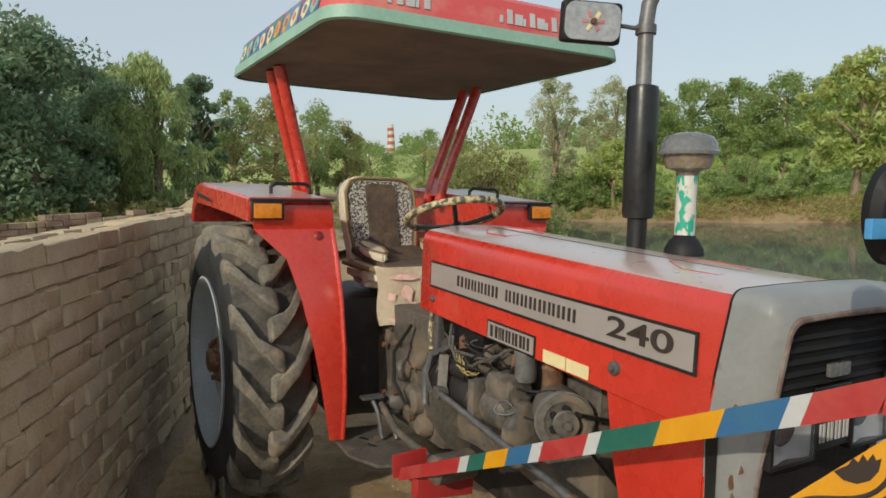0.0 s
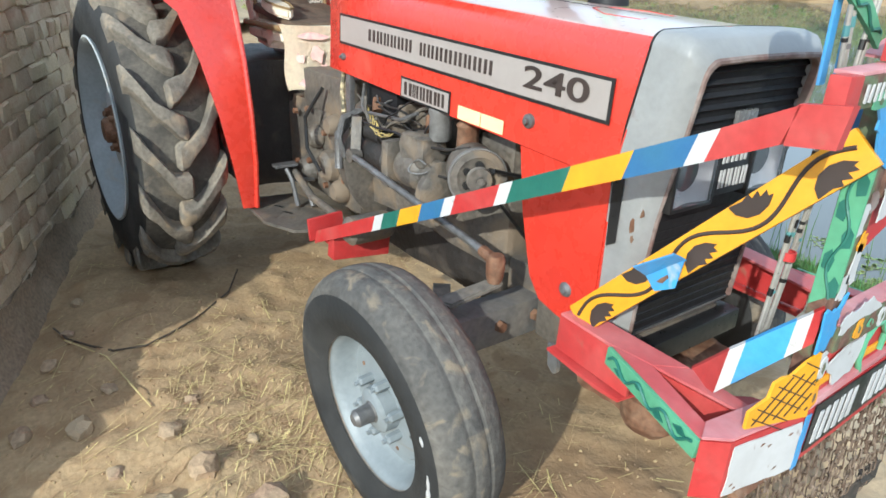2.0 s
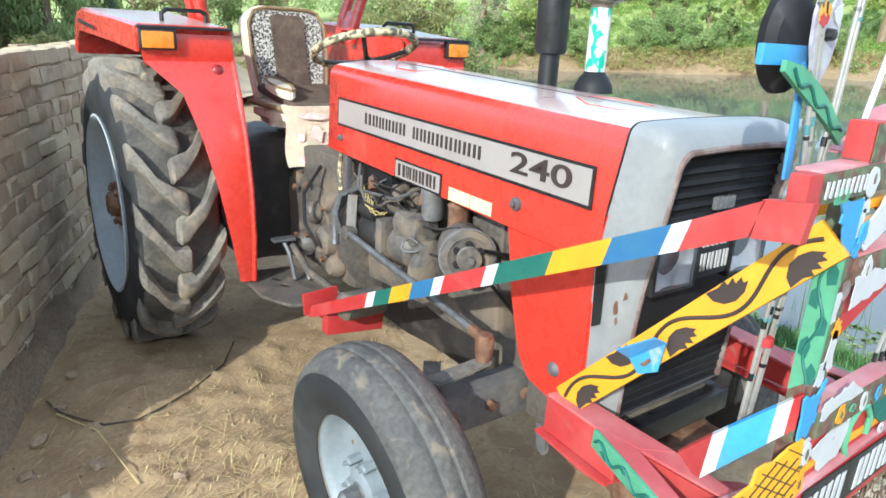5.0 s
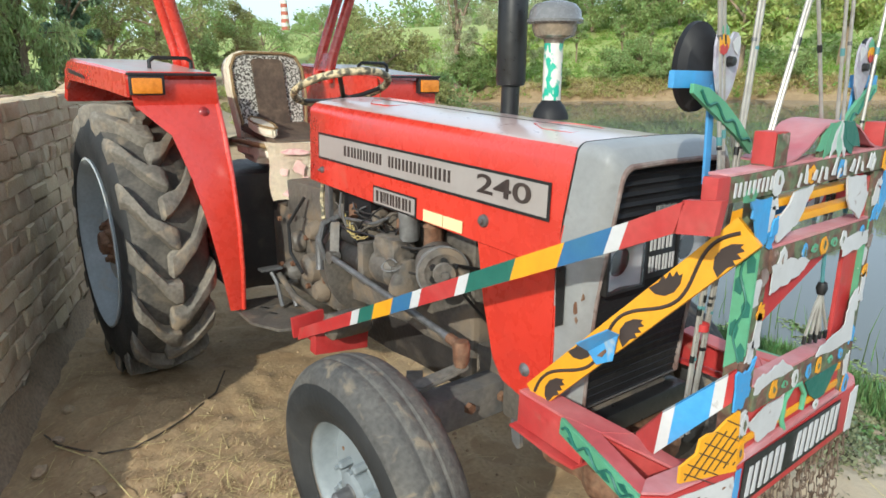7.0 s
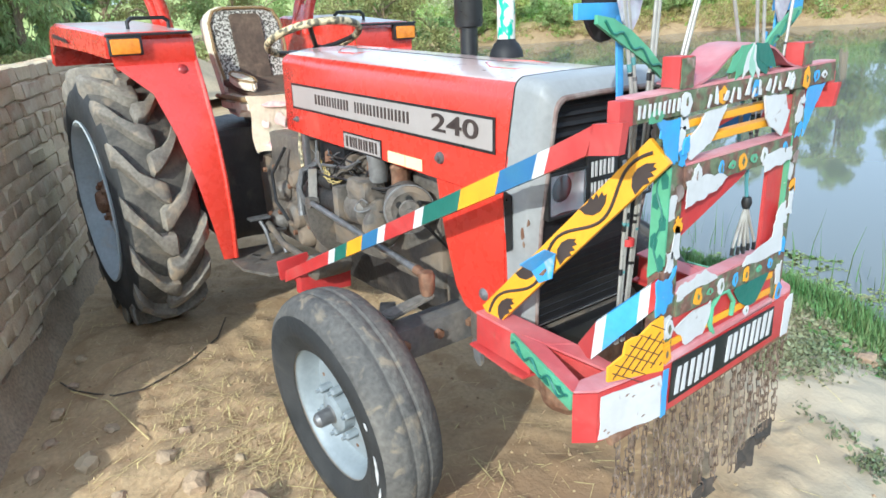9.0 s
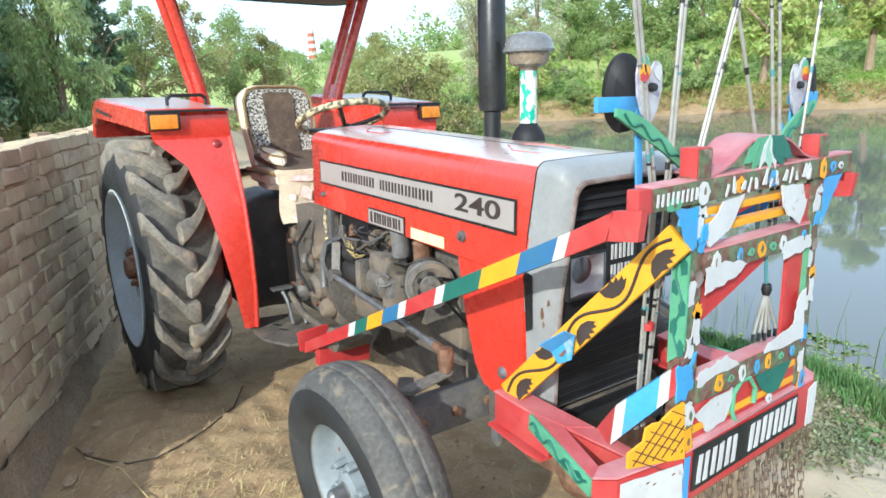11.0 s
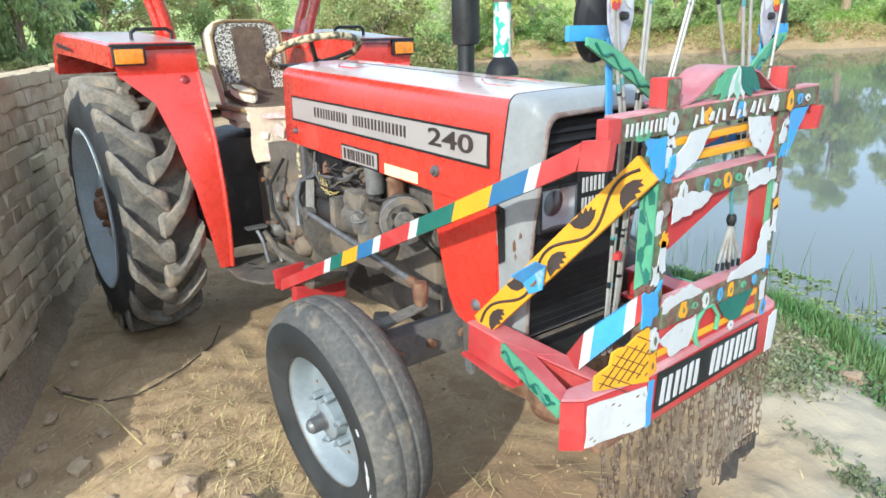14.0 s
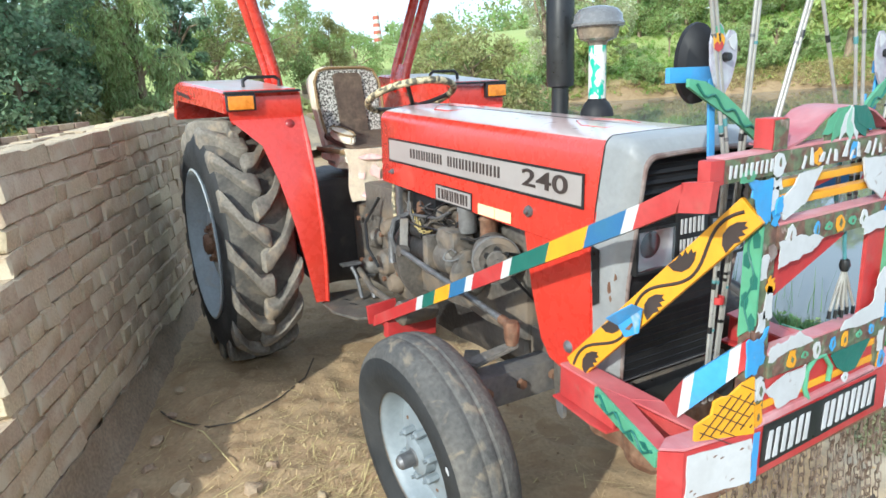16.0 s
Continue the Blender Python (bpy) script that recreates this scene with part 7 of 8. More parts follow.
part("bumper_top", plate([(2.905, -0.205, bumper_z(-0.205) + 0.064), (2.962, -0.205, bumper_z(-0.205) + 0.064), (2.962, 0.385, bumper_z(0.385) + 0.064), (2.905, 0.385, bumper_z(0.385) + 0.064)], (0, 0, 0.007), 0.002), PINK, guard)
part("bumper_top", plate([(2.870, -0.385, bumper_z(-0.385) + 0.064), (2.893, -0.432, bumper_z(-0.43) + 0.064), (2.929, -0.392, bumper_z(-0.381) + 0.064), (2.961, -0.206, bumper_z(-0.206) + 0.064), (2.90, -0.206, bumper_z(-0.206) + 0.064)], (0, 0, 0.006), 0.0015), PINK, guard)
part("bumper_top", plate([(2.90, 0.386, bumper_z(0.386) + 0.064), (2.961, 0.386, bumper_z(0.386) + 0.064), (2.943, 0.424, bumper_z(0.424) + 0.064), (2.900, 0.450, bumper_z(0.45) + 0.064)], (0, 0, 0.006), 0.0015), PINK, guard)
part("chain_bar", rod([(2.940, -0.36, 0.554), (2.945, 0.42, 0.578)], 0.012, 10), RUST, guard)

# uprights with their caps
for y0, y1, z0, z1 in ((-0.216, -0.167, 1.326, 1.391), (0.288, 0.338, 1.338, 1.393)):
    post = part("upright", merge(box((2.950, (y0 + y1) / 2, 1.015), (0.012, y1 - y0, 0.63), 0.003), box((2.932, y0 if y0 < 0 else y1, 1.015), (0.03, 0.008, 0.63), 0.002)), CHIPPED, guard, "upright of flaking many-coloured paint")
    part("post_cap", box((2.940, (y0 + y1) / 2, (z0 + z1) / 2), (0.043, y1 - y0, z1 - z0), 0.004), GUARD_RED, post)
    paint(y0 + 0.002, y1 - 0.002, z0 + 0.002, z1 - 0.003, CHIPPED, post, x=2.9625, ragged=0.0015, seed=4)
    m0 = (y0 + y1) / 2
    for i, (zz, hh, dy, kind) in enumerate(((1.200, .045, .0, WHITE), (1.165, .03, .012, BLUE), (1.05, .05, -.012, WHITE), (1.02, .03, .012, YELLOW), (0.955, .075, .012, WHITE), (0.93, .045, -.01, WHITE), (1.09, .03, .012, RUST_EDGE), (0.85, .04, .0, BLUE), (0.765, .055, -.004, WHITE), (0.712, .045, .002, YELLOW), (1.245, .02, .01, WHITE))):
        flake([(m0 + dy - 0.014, zz), (m0 + dy + 0.012, zz), (m0 + dy + 0.012, zz + hh), (m0 + dy - 0.012, zz + hh)], kind, post, x=2.9575, seed=i + int(m0 * 99), rough_edge=0.006, cuts=3)

# cross rails: the top one runs past the posts, the others sit between them
rails = []
for ya, yb, za, zb, hh in ((-0.362, 0.475, 1.2955, 1.3120, 0.047), (-0.167, 0.288, 1.1365, 1.1430, 0.052), (-0.167, 0.288, 0.8370, 0.8400, 0.056)):
    railp = part("cross_rail", beam((2.945, ya, za), (2.945, yb, zb), 0.034, hh), CHIPPED, guard, "cross rail with flaking flower paint")
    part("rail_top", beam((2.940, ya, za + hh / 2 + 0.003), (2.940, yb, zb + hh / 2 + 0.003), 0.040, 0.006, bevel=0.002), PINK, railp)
    rails.append(railp)
top, mid, low = rails
for i, (y, c, h, w) in enumerate(((-0.19, WHITE, .052, .04), (-0.055, YELLOW, .04, .035), (0.08, BLUE, .045, .03), (0.245, WHITE, .042, .028), (0.318, YELLOW, .055, .036), (0.368, BLUE, .03, .03), (0.41, WHITE, .02, .03), (-0.29, LEAF_GREEN, .03, .06))):
    blossom(y, 1.301 + 0.02 * y - 0.014 * (i == 7), c, top, 2.9635, i, h, w)
for i, (y, c, h, w) in enumerate(((-0.13, WHITE, .05, .034), (-0.035, BLUE, .04, .022), (0.055, YELLOW, .045, .034), (0.15, WHITE, .045, .03), (0.25, BLUE, .035, .024), (0.01, LEAF_GREEN, .02, .03), (0.105, LEAF_GREEN, .024, .03))):
    blossom(y, 1.138 + 0.014 * y, c, mid, 2.9635, 20 + i, h, w)
for i, (y, c, h, w) in enumerate(((-0.086, YELLOW, .050, .036), (0.012, WHITE, .045, .032), (0.076, BLUE, .042, .026), (0.128, YELLOW, .045, .030), (0.245, BLUE, .034, .024), (-0.035, LEAF_GREEN, .02, .03), (0.19, LEAF_GREEN, .02, .024))):
    blossom(y, 0.838, c, low, 2.9635, 40 + i, h, w)
# strokes of white brushed script and a row of white marks: plain bars
for i in range(13):
    y = -0.118 + 0.0295 * i
    hh = (0.024, 0.036, 0.018, 0.030)[i % 4]
    z0 = 1.284 + 0.02 * y + 0.004 * (i % 3)
    lean = (0.006, -0.004, 0.012)[i % 3]
    flake([(y, z0), (y + 0.007 + 0.005 * (i % 3), z0 - 0.002), (y + 0.010 + lean, z0 + hh), (y + 0.003 + lean, z0 + hh + 0.002)], WHITE, top, "bar", 2.9665, i, 0.0015, cuts=2)
for i in range(9):
    z0 = 1.283 + 0.02 * (-0.345 + 0.0160 * i + 0.3)
    flake([(-0.350 + 0.0160 * i, z0), (-0.3435 + 0.0160 * i, z0), (-0.341 + 0.0160 * i, z0 + 0.026), (-0.3475 + 0.0160 * i, z0 + 0.026)], WHITE, top, "bar", 2.9645, i, 0.0012, cuts=2)
part("rail_end", box((2.950, -0.383, 1.297), (0.030, 0.042, 0.050), 0.004), GUARD_RED, guard)
part("rail_end", box((2.935, 0.470, 1.286), (0.05, 0.03, 0.055), 0.004), GUARD_RED, guard)
# arch over the top rail: a sheet bent like an onion dome under a painted leaf fan
dome = [(-0.160, 1.330), (-0.118, 1.340), (-0.075, 1.357), (-0.042, 1.379), (-0.012, 1.395), (0.030, 1.402), (0.075, 1.403), (0.115, 1.400), (0.152, 1.390), (0.188, 1.372), (0.222, 1.353), (0.255, 1.343), (0.285, 1.339)]
arch = part("arch", loft([[(2.868, a, b + 0.004), (2.960, a, b), (2.960, a, b - 0.005), (2.868, a, b - 0.001)] for a, b in dome]), ARCH_PINK, guard, "pink-red crest bent like an onion dome", 50)
blossom(-0.125, 1.353, WHITE, arch, 2.905, 91, .016, .05)
fan_ = part("crest", plate([(2.952, a, b) for a, b in ((-0.022, 1.330), (-0.020, 1.366), (0.005, 1.390), (0.045, 1.399), (0.085, 1.399), (0.118, 1.388), (0.140, 1.366), (0.144, 1.336))], (0.006, 0, 0)), CHIPPED, arch, "flaking crest painted with drooping green leaves", 0)
for k, (ty_, tz_, w_, c_) in enumerate(((-0.040, 1.345, .022, LEAF_GREEN), (-0.008, 1.330, .022, LEAF_GREEN), (0.024, 1.330, .013, WHITE), (0.062, 1.324, .017, MINT), (0.092, 1.326, .013, WHITE), (0.124, 1.332, .022, GREEN), (0.158, 1.346, .022, GREEN))):
    c0, tip_ = Vector((0.06 + 0.06 * (ty_ - 0.06), 1.402)), Vector((ty_, tz_))
    d_ = (tip_ - c0).normalized()
    n_ = Vector((-d_.y, d_.x)) * w_
    q1, q2 = c0.lerp(tip_, 0.35), c0.lerp(tip_, 0.72)
    flake([tuple(c0), tuple(q1 - n_), tuple(q2 - n_ * 0.8), tuple(tip_), tuple(q2 + n_ * 0.8), tuple(q1 + n_)], c_, fan_, "leaf", 2.9585 + 0.0006 * k, k, 0.0025, cuts=2)
# yellow bars between the upper rails and the torn white shields
for z0 in (1.2105, 1.2535):
    part("yellow_bar", beam((2.935, -0.168, z0 - 0.004), (2.935, 0.288, z0 + 0.003), 0.028, 0.017, bevel=0.004), YELLOW, guard, "yellow painted bar")
part("red_panel", plate([(2.920, -0.06, 1.236), (2.920, 0.08, 1.262), (2.920, 0.11, 1.243), (2.920, -0.03, 1.216)], (0.006, 0, 0), 0.001), GUARD_RED, guard)
flake([(-0.029, 1.278), (-0.053, 1.244), (-0.076, 1.208), (-0.120, 1.188), (-0.154, 1.174), (-0.170, 1.199), (-0.162, 1.222), (-0.128, 1.245), (-0.111, 1.269)], WHITE, guard, "shield", 2.9585, 1, 0.002, "flaking white shield", 4, 0.004)
flake([(0.125, 1.282), (0.227, 1.277), (0.240, 1.244), (0.256, 1.235), (0.246, 1.209), (0.226, 1.174), (0.194, 1.195), (0.166, 1.205), (0.142, 1.235)], WHITE, guard, "shield", 2.9585, 2, 0.002, "flaking white shield", 4, 0.004)
part("red_panel", box((2.945, 0.270, 1.215), (0.010, 0.036, 0.110), 0.003), GUARD_RED, guard)
# slanted red stays and the blue gussets
part("stay", plate([(2.935, -0.160, 0.990), (2.935, -0.160, 1.112), (2.935, 0.135, 1.118), (2.935, 0.100, 1.096)], (0.010, 0, 0), 0.002), GUARD_RED, guard)
part("stay", plate([(2.940, 0.206, 0.866), (2.940, 0.206, 1.116), (2.940, 0.286, 1.116), (2.940, 0.286, 0.866)], (0.010, 0, 0), 0.002), GUARD_RED, guard)
flake([(-0.168, 1.128), (-0.10, 1.135), (-0.008, 1.118), (-0.05, 1.085), (-0.13, 1.080), (-0.168, 1.064)], WHITE, mid, x=2.9640, seed=3, rough_edge=0.005)
flake([(0.132, 1.140), (0.286, 1.146), (0.286, 1.108), (0.16, 1.100)], WHITE, mid, x=2.9638, seed=4, rough_edge=0.005)
flake([(-0.174, 0.850), (-0.173, 0.888), (-0.134, 0.890), (-0.067, 0.900), (-0.010, 0.868), (-0.120, 0.862)], WHITE, low, x=2.9640, seed=5, rough_edge=0.004)
flake([(0.10, 0.862), (0.12, 0.886), (0.235, 0.912), (0.252, 0.985), (0.286, 1.000), (0.292, 0.862)], WHITE, low, x=2.9640, seed=6, rough_edge=0.004)
flake([(-0.283, 1.272), (-0.206, 1.270), (-0.200, 1.180), (-0.232, 1.175), (-0.262, 1.23)], BLUE, guard, "gusset", 2.9600, 8, 0.005, "blue triangular gusset", 4, 0.004)
flake([(0.345, 1.282), (0.440, 1.288), (0.395, 1.235), (0.350, 1.160)], BLUE, guard, "gusset", 2.955, 9, 0.003, "blue triangular gusset", 4, 0.004)
flake([(-0.246, 0.835), (-0.252, 0.920), (-0.205, 0.915), (-0.183, 0.935), (-0.199, 0.885), (-0.208, 0.838)], BLUE, guard, "gusset", 2.9600, 10, 0.005, "", 4, 0.004)
flake([(-0.190, 1.190), (-0.166, 1.195), (-0.166, 1.228), (-0.186, 1.222)], BLUE, guard, "gusset", 2.961, 11, 0.003, "", 3, 0.004)
# lower picture panel: white winged daub, green heart leaf, curled stem over yellow bands
pic = part("picture_panel", beam((2.945, -0.167, 0.752), (2.945, 0.288, 0.765), 0.012, 0.110), GUARD_RED, guard, "painted panel with wing and leaf motifs")
part("stripe", beam((2.9525, -0.166, 0.741), (2.9525, 0.285, 0.746), 0.004, 0.018, bevel=0.001), YELLOW, pic)
part("stripe", box((2.9525, 0.262, 0.792), (0.004, 0.05, 0.018), 0.001), YELLOW, pic)
part("ledge", beam((2.955, -0.167, 0.706), (2.955, 0.288, 0.717), 0.014, 0.016), PINK, pic)
flake([(-0.172, 0.779), (-0.122, 0.791), (-0.100, 0.799), (-0.053, 0.800), (-0.013, 0.805), (-0.022, 0.752), (-0.043, 0.729), (-0.113, 0.719), (-0.135, 0.750)], WHITE, pic, "wing", 2.9560, 12, 0.003, "", 3, 0.003)
flake([(0.088, 0.800), (0.105, 0.812), (0.130, 0.812), (0.150, 0.806), (0.165, 0.820), (0.204, 0.816), (0.228, 0.818), (0.258, 0.806), (0.232, 0.775), (0.201, 0.738), (0.160, 0.736), (0.117, 0.764)], GREEN, pic, "leaf", 2.9560, 13, 0.0015, "", 2, 0.003)
blossom(0.148, 0.732, WHITE, pic, 2.9625, 61, .028, .028)
part("stem", rod([(2.958, 0.004, 0.713), (2.958, -0.012, 0.742), (2.958, -0.010, 0.787), (2.958, 0.018, 0.813), (2.958, 0.056, 0.813), (2.958, 0.089, 0.775), (2.958, 0.083, 0.737)], 0.0065, 8), LEAF_GREEN, pic, "pale green painted curled stem")
for k, (y_, c_) in enumerate(((-0.188, WHITE), (-0.190, YELLOW), (0.318, BLUE))):
    blossom(y_, (0.785, 0.722, 0.735)[k], c_, pic, 2.9600, 70 + k, .055, .034)
# the waffle-patterned yellow wing on the swept end of the bumper
on_wing = lambda y, z, o=0.0: (2.960 + 0.2235 * (y + 0.205) + o, y, z)
wing = part("yellow_wing", plate([on_wing(a, b) for a, b in ((-0.362, 0.702), (-0.362, 0.738), (-0.338, 0.750), (-0.322, 0.757), (-0.316, 0.788), (-0.296, 0.795), (-0.278, 0.794), (-0.262, 0.806), (-0.246, 0.817), (-0.216, 0.828), (-0.206, 0.688))], (0.006, 0, 0)), YELLOW, guard, "yellow wing board crossed with black lattice lines", 0)
for k in range(6):
    y0 = -0.350 + 0.026 * k
    part("lattice_line", beam(on_wing(y0, 0.706, 0.0068), on_wing(min(-0.214, y0 + 0.075), 0.706 + (min(-0.214, y0 + 0.075) - y0) * 1.15, 0.0068), 0.0018, 0.0022, bevel=0), INK, wing, smooth=0)
    z0 = 0.722 + 0.019 * k
    y0 = (-0.352, -0.345, -0.318, -0.306, -0.280, -0.252)[k]
    y1 = min(-0.212, y0 + 0.085)
    part("lattice_line", beam(on_wing(y0, z0, 0.0072), on_wing(y1, z0 - 0.55 * (y1 - y0), 0.0072), 0.0018, 0.0022, bevel=0), INK, wing, smooth=0)

# side arm striped in many colours
TIP, KNEE, SHOULDER = Vector((1.345, -0.415, 0.527)), Vector((2.79, -0.405, 1.19)), Vector((2.978, -0.405, 1.255))


def arm_bar(a, b, h0, h1, material, name, parent, label="", slant=0.0):
    d = Vector((0, 0.010, 0))
    k = Vector((slant, 0, 0))
    pts = lambda p, h: [p - d - k + Vector((0, 0, -h / 2)), p + d - k + Vector((0, 0, -h / 2)), p + d + k + Vector((0, 0, h / 2)), p - d + k + Vector((0, 0, h / 2))]
    return part(name, loft([pts(a, h0), pts(b, h1)]), material, parent, label, 0)


def side_arm(sign):
    tip, knee, shoulder = (Vector((p.x, p.y * (1 if sign < 0 else -1) + (0 if sign < 0 else 0.06), p.z)) for p in (TIP, KNEE, SHOULDER))
    hgt = lambda t: 0.054 + 0.006 * t
    arm = None
    cuts = (("R", 0.0, 0.276), ("W", 0.276, 0.310), ("G", 0.310, 0.371), ("Y", 0.371, 0.443), ("B", 0.443, 0.512), ("W", 0.512, 0.542), ("R", 0.542, 0.652), ("W", 0.652, 0.681), ("G", 0.681, 0.793), ("Y", 0.793, 0.892), ("B", 0.892, 0.975), ("W", 0.975, 1.0))
    colours = dict(R=GUARD_RED, W=WHITE, G=GREEN, Y=YELLOW, B=DEEP_BLUE)
    for key, t0, t1 in cuts:
        ob = arm_bar(tip.lerp(knee, t0), tip.lerp(knee, t1), hgt(t0), hgt(t1), colours[key], "side_arm" if arm is None else "stripe", arm or tractor, "flat steel side arm in painted colour bands" if arm is None else "", 0.009)
        arm = arm or ob
    crook = knee + Vector((0.115, 0, 0.056))
    arm_bar(knee, crook, 0.06, 0.062, GUARD_RED, "elbow", arm, "", 0.009)
    arm_bar(crook, shoulder, 0.062, 0.062, GUARD_RED, "elbow", arm, "", 0.004)
    yy = lambda v: v if sign < 0 else 0.06 - v
    part("foot_bracket", merge(box((1.335, yy(-0.378), 0.558), (0.014, 0.135, 0.082), 0.003, pose(0, 0, 0, 4, 0, 0)), beam(tip + Vector((0.10, 0, -0.01)), (1.46, yy(-0.20), 0.50), 0.05, 0.07), box((1.38, yy(-0.36), 0.522), (0.09, 0.09, 0.012), 0.003)), GUARD_RED, arm)


side_arm(-1)
side_arm(1)

# yellow scrolled brace from the axle bracket up to the guard
Y0, Y1 = Vector((2.493, -0.324, 0.706)), Vector((2.952, -0.247, 1.207))
YU = Vector((-(Y1 - Y0).z, 0, (Y1 - Y0).x)).normalized()
YN = (Y1 - Y0).cross(YU).normalized() * 0.0075      # its painted outer face


def brace(sign):
    g = (lambda bm: bm) if sign < 0 else (lambda bm: flip_at(bm))
    bpart = part("brace", g(beam(Y0, Y1, 0.014, 0.070, up=tuple(YU))), YELLOW, tractor, "yellow brace painted with black leaf scrolls")
    d = (Y1 - Y0)
    on = lambda t, s: Y0 + d * t + YU * s + YN * (-1 if YN.y > 0 else 1)
    pts = []
    for k in range(61):
        t = 0.02 + 0.96 * k / 60
        pts.append(on(t, 0.023 * math.sin(t * math.pi * 5)))
    part("scroll", g(rod(pts, 0.0042, 6)), INK, bpart)
    for i, t in enumerate((0.1, 0.3, 0.5, 0.7, 0.9)):
        s = -1 if i % 2 == 0 else 1
        base = 0.030 * -s
        leaf_pts = [(-.058, -.004), (-.052, .018), (-.03, .036), (.0, .042), (.03, .036), (.055, .02), (.042, .018), (.046, .006), (.024, .012), (.026, -.002), (.004, .006), (.002, -.006), (-.02, .0)]
        part("painted_leaf", g(plate([on(t + 0.01 + a * 0.72 / d.length, (b * 0.85 - 0.03) * (1 if i % 2 == 0 else -1)) for a, b in leaf_pts], (0, -0.002, 0))), INK, bpart, smooth=0)
    ca, cb, cc, cd, ce, cf = (2.626, -0.340, 0.896), (2.712, -0.340, 0.957), (2.719, -0.3085, 0.940), (2.710, -0.3085, 0.874), (2.666, -0.3085, 0.849), (2.640, -0.3085, 0.874)
    clip = part("blue_clip", g(merge(plate([ca, cb, cc, cf], (0.0018, 0.001, -0.003)), plate([cf, cc, cd, ce], (0, -0.003, 0)))), BLUE, bpart, "sky blue folded sheet clip", 0)
    part("bolt_hole", g(plate([Vector(ca).lerp(Vector(cb), 0.16 + 0.06 * math.cos(k)) + Vector((0.002, 0.009, -0.0045)) + Vector((0.001, 0.003, -0.002)) * math.sin(k) for k in range(6)], (-0.001, -0.0008, 0.0022))), INK, clip, smooth=0)
    part("scrape", g(plate([(2.668, -0.3125, 0.872), (2.676, -0.3125, 0.882), (2.690, -0.3125, 0.896), (2.693, -0.3125, 0.890), (2.682, -0.3125, 0.874)], (0, -0.001, 0))), RUST, clip, "scraped rusty patch", 0)
    return bpart


def flip_at(bm, middle=0.06):
    """The mirror image for the guard's other side."""
    bm.transform(Matrix.Translation((0, middle, 0)) @ Matrix.Diagonal((1, -1, 1, 1)))
    bmesh.ops.reverse_faces(bm, faces=bm.faces)
    return bm


brace(-1)

# brackets that carry the bumper, with green leaf braces and striped stays
for sign in (-1, 1):
    g = (lambda bm: bm) if sign < 0 else flip_at
    zt = lambda x: 0.711 - 0.078 * (x - 2.47)
    tops = lambda *xy: [(x, y, zt(x)) for x, y in xy]
    br = part("bumper_bracket", g(beam((2.45, -0.333, 0.660), (2.67, -0.342, 0.652), 0.010, 0.094)), GUARD_RED, tractor, "red channel bracket between axle and bumper")
    part("bottom_flange", g(plate([(2.432, -0.352, 0.610), (2.438, -0.302, 0.612), (2.67, -0.305, 0.602), (2.66, -0.362, 0.600), (2.60, -0.368, 0.603)], (0, 0, -0.008), 0.002)), GUARD_RED, br)
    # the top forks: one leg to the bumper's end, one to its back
    part("top_flange", g(plate(tops((2.464, -0.352), (2.470, -0.285), (2.582, -0.278), (2.752, -0.262), (2.705, -0.326), (2.600, -0.347)), (0, 0, 0.007), 0.0015)), PINK_RED, br, "red top plate coloured pinkish where light falls on it")
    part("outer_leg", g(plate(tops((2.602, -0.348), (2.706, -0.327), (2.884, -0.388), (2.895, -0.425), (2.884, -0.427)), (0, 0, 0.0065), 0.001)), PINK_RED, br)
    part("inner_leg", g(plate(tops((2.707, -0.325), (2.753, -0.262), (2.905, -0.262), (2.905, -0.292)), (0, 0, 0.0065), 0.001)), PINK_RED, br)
    part("inner_web", g(plate([(2.71, -0.326, 0.690), (2.90, -0.290, 0.672), (2.90, -0.290, 0.580), (2.71, -0.326, 0.600)], (0, 0.006, 0), 0.001)), GUARD_RED, br)
    part("tray", g(plate([(2.70, -0.33, 0.628), (2.76, -0.235, 0.628), (2.83, -0.14, 0.626), (2.91, -0.10, 0.622), (2.91, -0.40, 0.612), (2.87, -0.40, 0.614)], (0, 0, -0.008), 0.001)), GUARD_RED, br, "dusty red tray behind the bumper")
    lf = part("leaf_brace", g(beam((2.614, -0.357, 0.6875), (2.890, -0.4325, 0.661), 0.010, 0.043, up=(0, 0, 1))), LEAF_GREEN, br, "pale green brace painted with dark leaves")
    q0, q1 = Vector((2.626, -0.3655, 0.6865)), Vector((2.880, -0.4350, 0.662))
    part("scroll", g(rod([q0.lerp(q1, k / 24) + Vector((-0.001, -0.002, 0.013 * math.sin(k * 0.85))) for k in range(25)], 0.0036, 5)), GREEN, br)
    for k in range(4):
        p = q0.lerp(q1, 0.14 + 0.24 * k) + Vector((0, 0, 0.008 if k % 2 else -0.008))
        part("painted_leaf", g(plate([p + Vector((-0.018, 0.006, 0.0)), p + Vector((0, 0, -0.009)), p + Vector((0.022, -0.008, -0.004)), p + Vector((0.004, -0.001, 0.009))], (-0.0005, -0.002, 0))), GREEN, br, smooth=0)
    if sign < 0:
        lo = lambda t: Vector((2.829 + 0.120 * t, -0.301 + 0.072 * t, 0.696 + 0.150 * t))
        hi = lambda t: Vector((2.837 + 0.114 * t, -0.296 + 0.068 * t, 0.795 + 0.122 * t))
        part("striped_stay", plate([(2.751, -0.259, zt(2.751) + 0.004), (2.792, -0.284, zt(2.79) + 0.002), lo(0), hi(0)], (-0.006, 0.010, 0)), GUARD_RED, br, smooth=0)
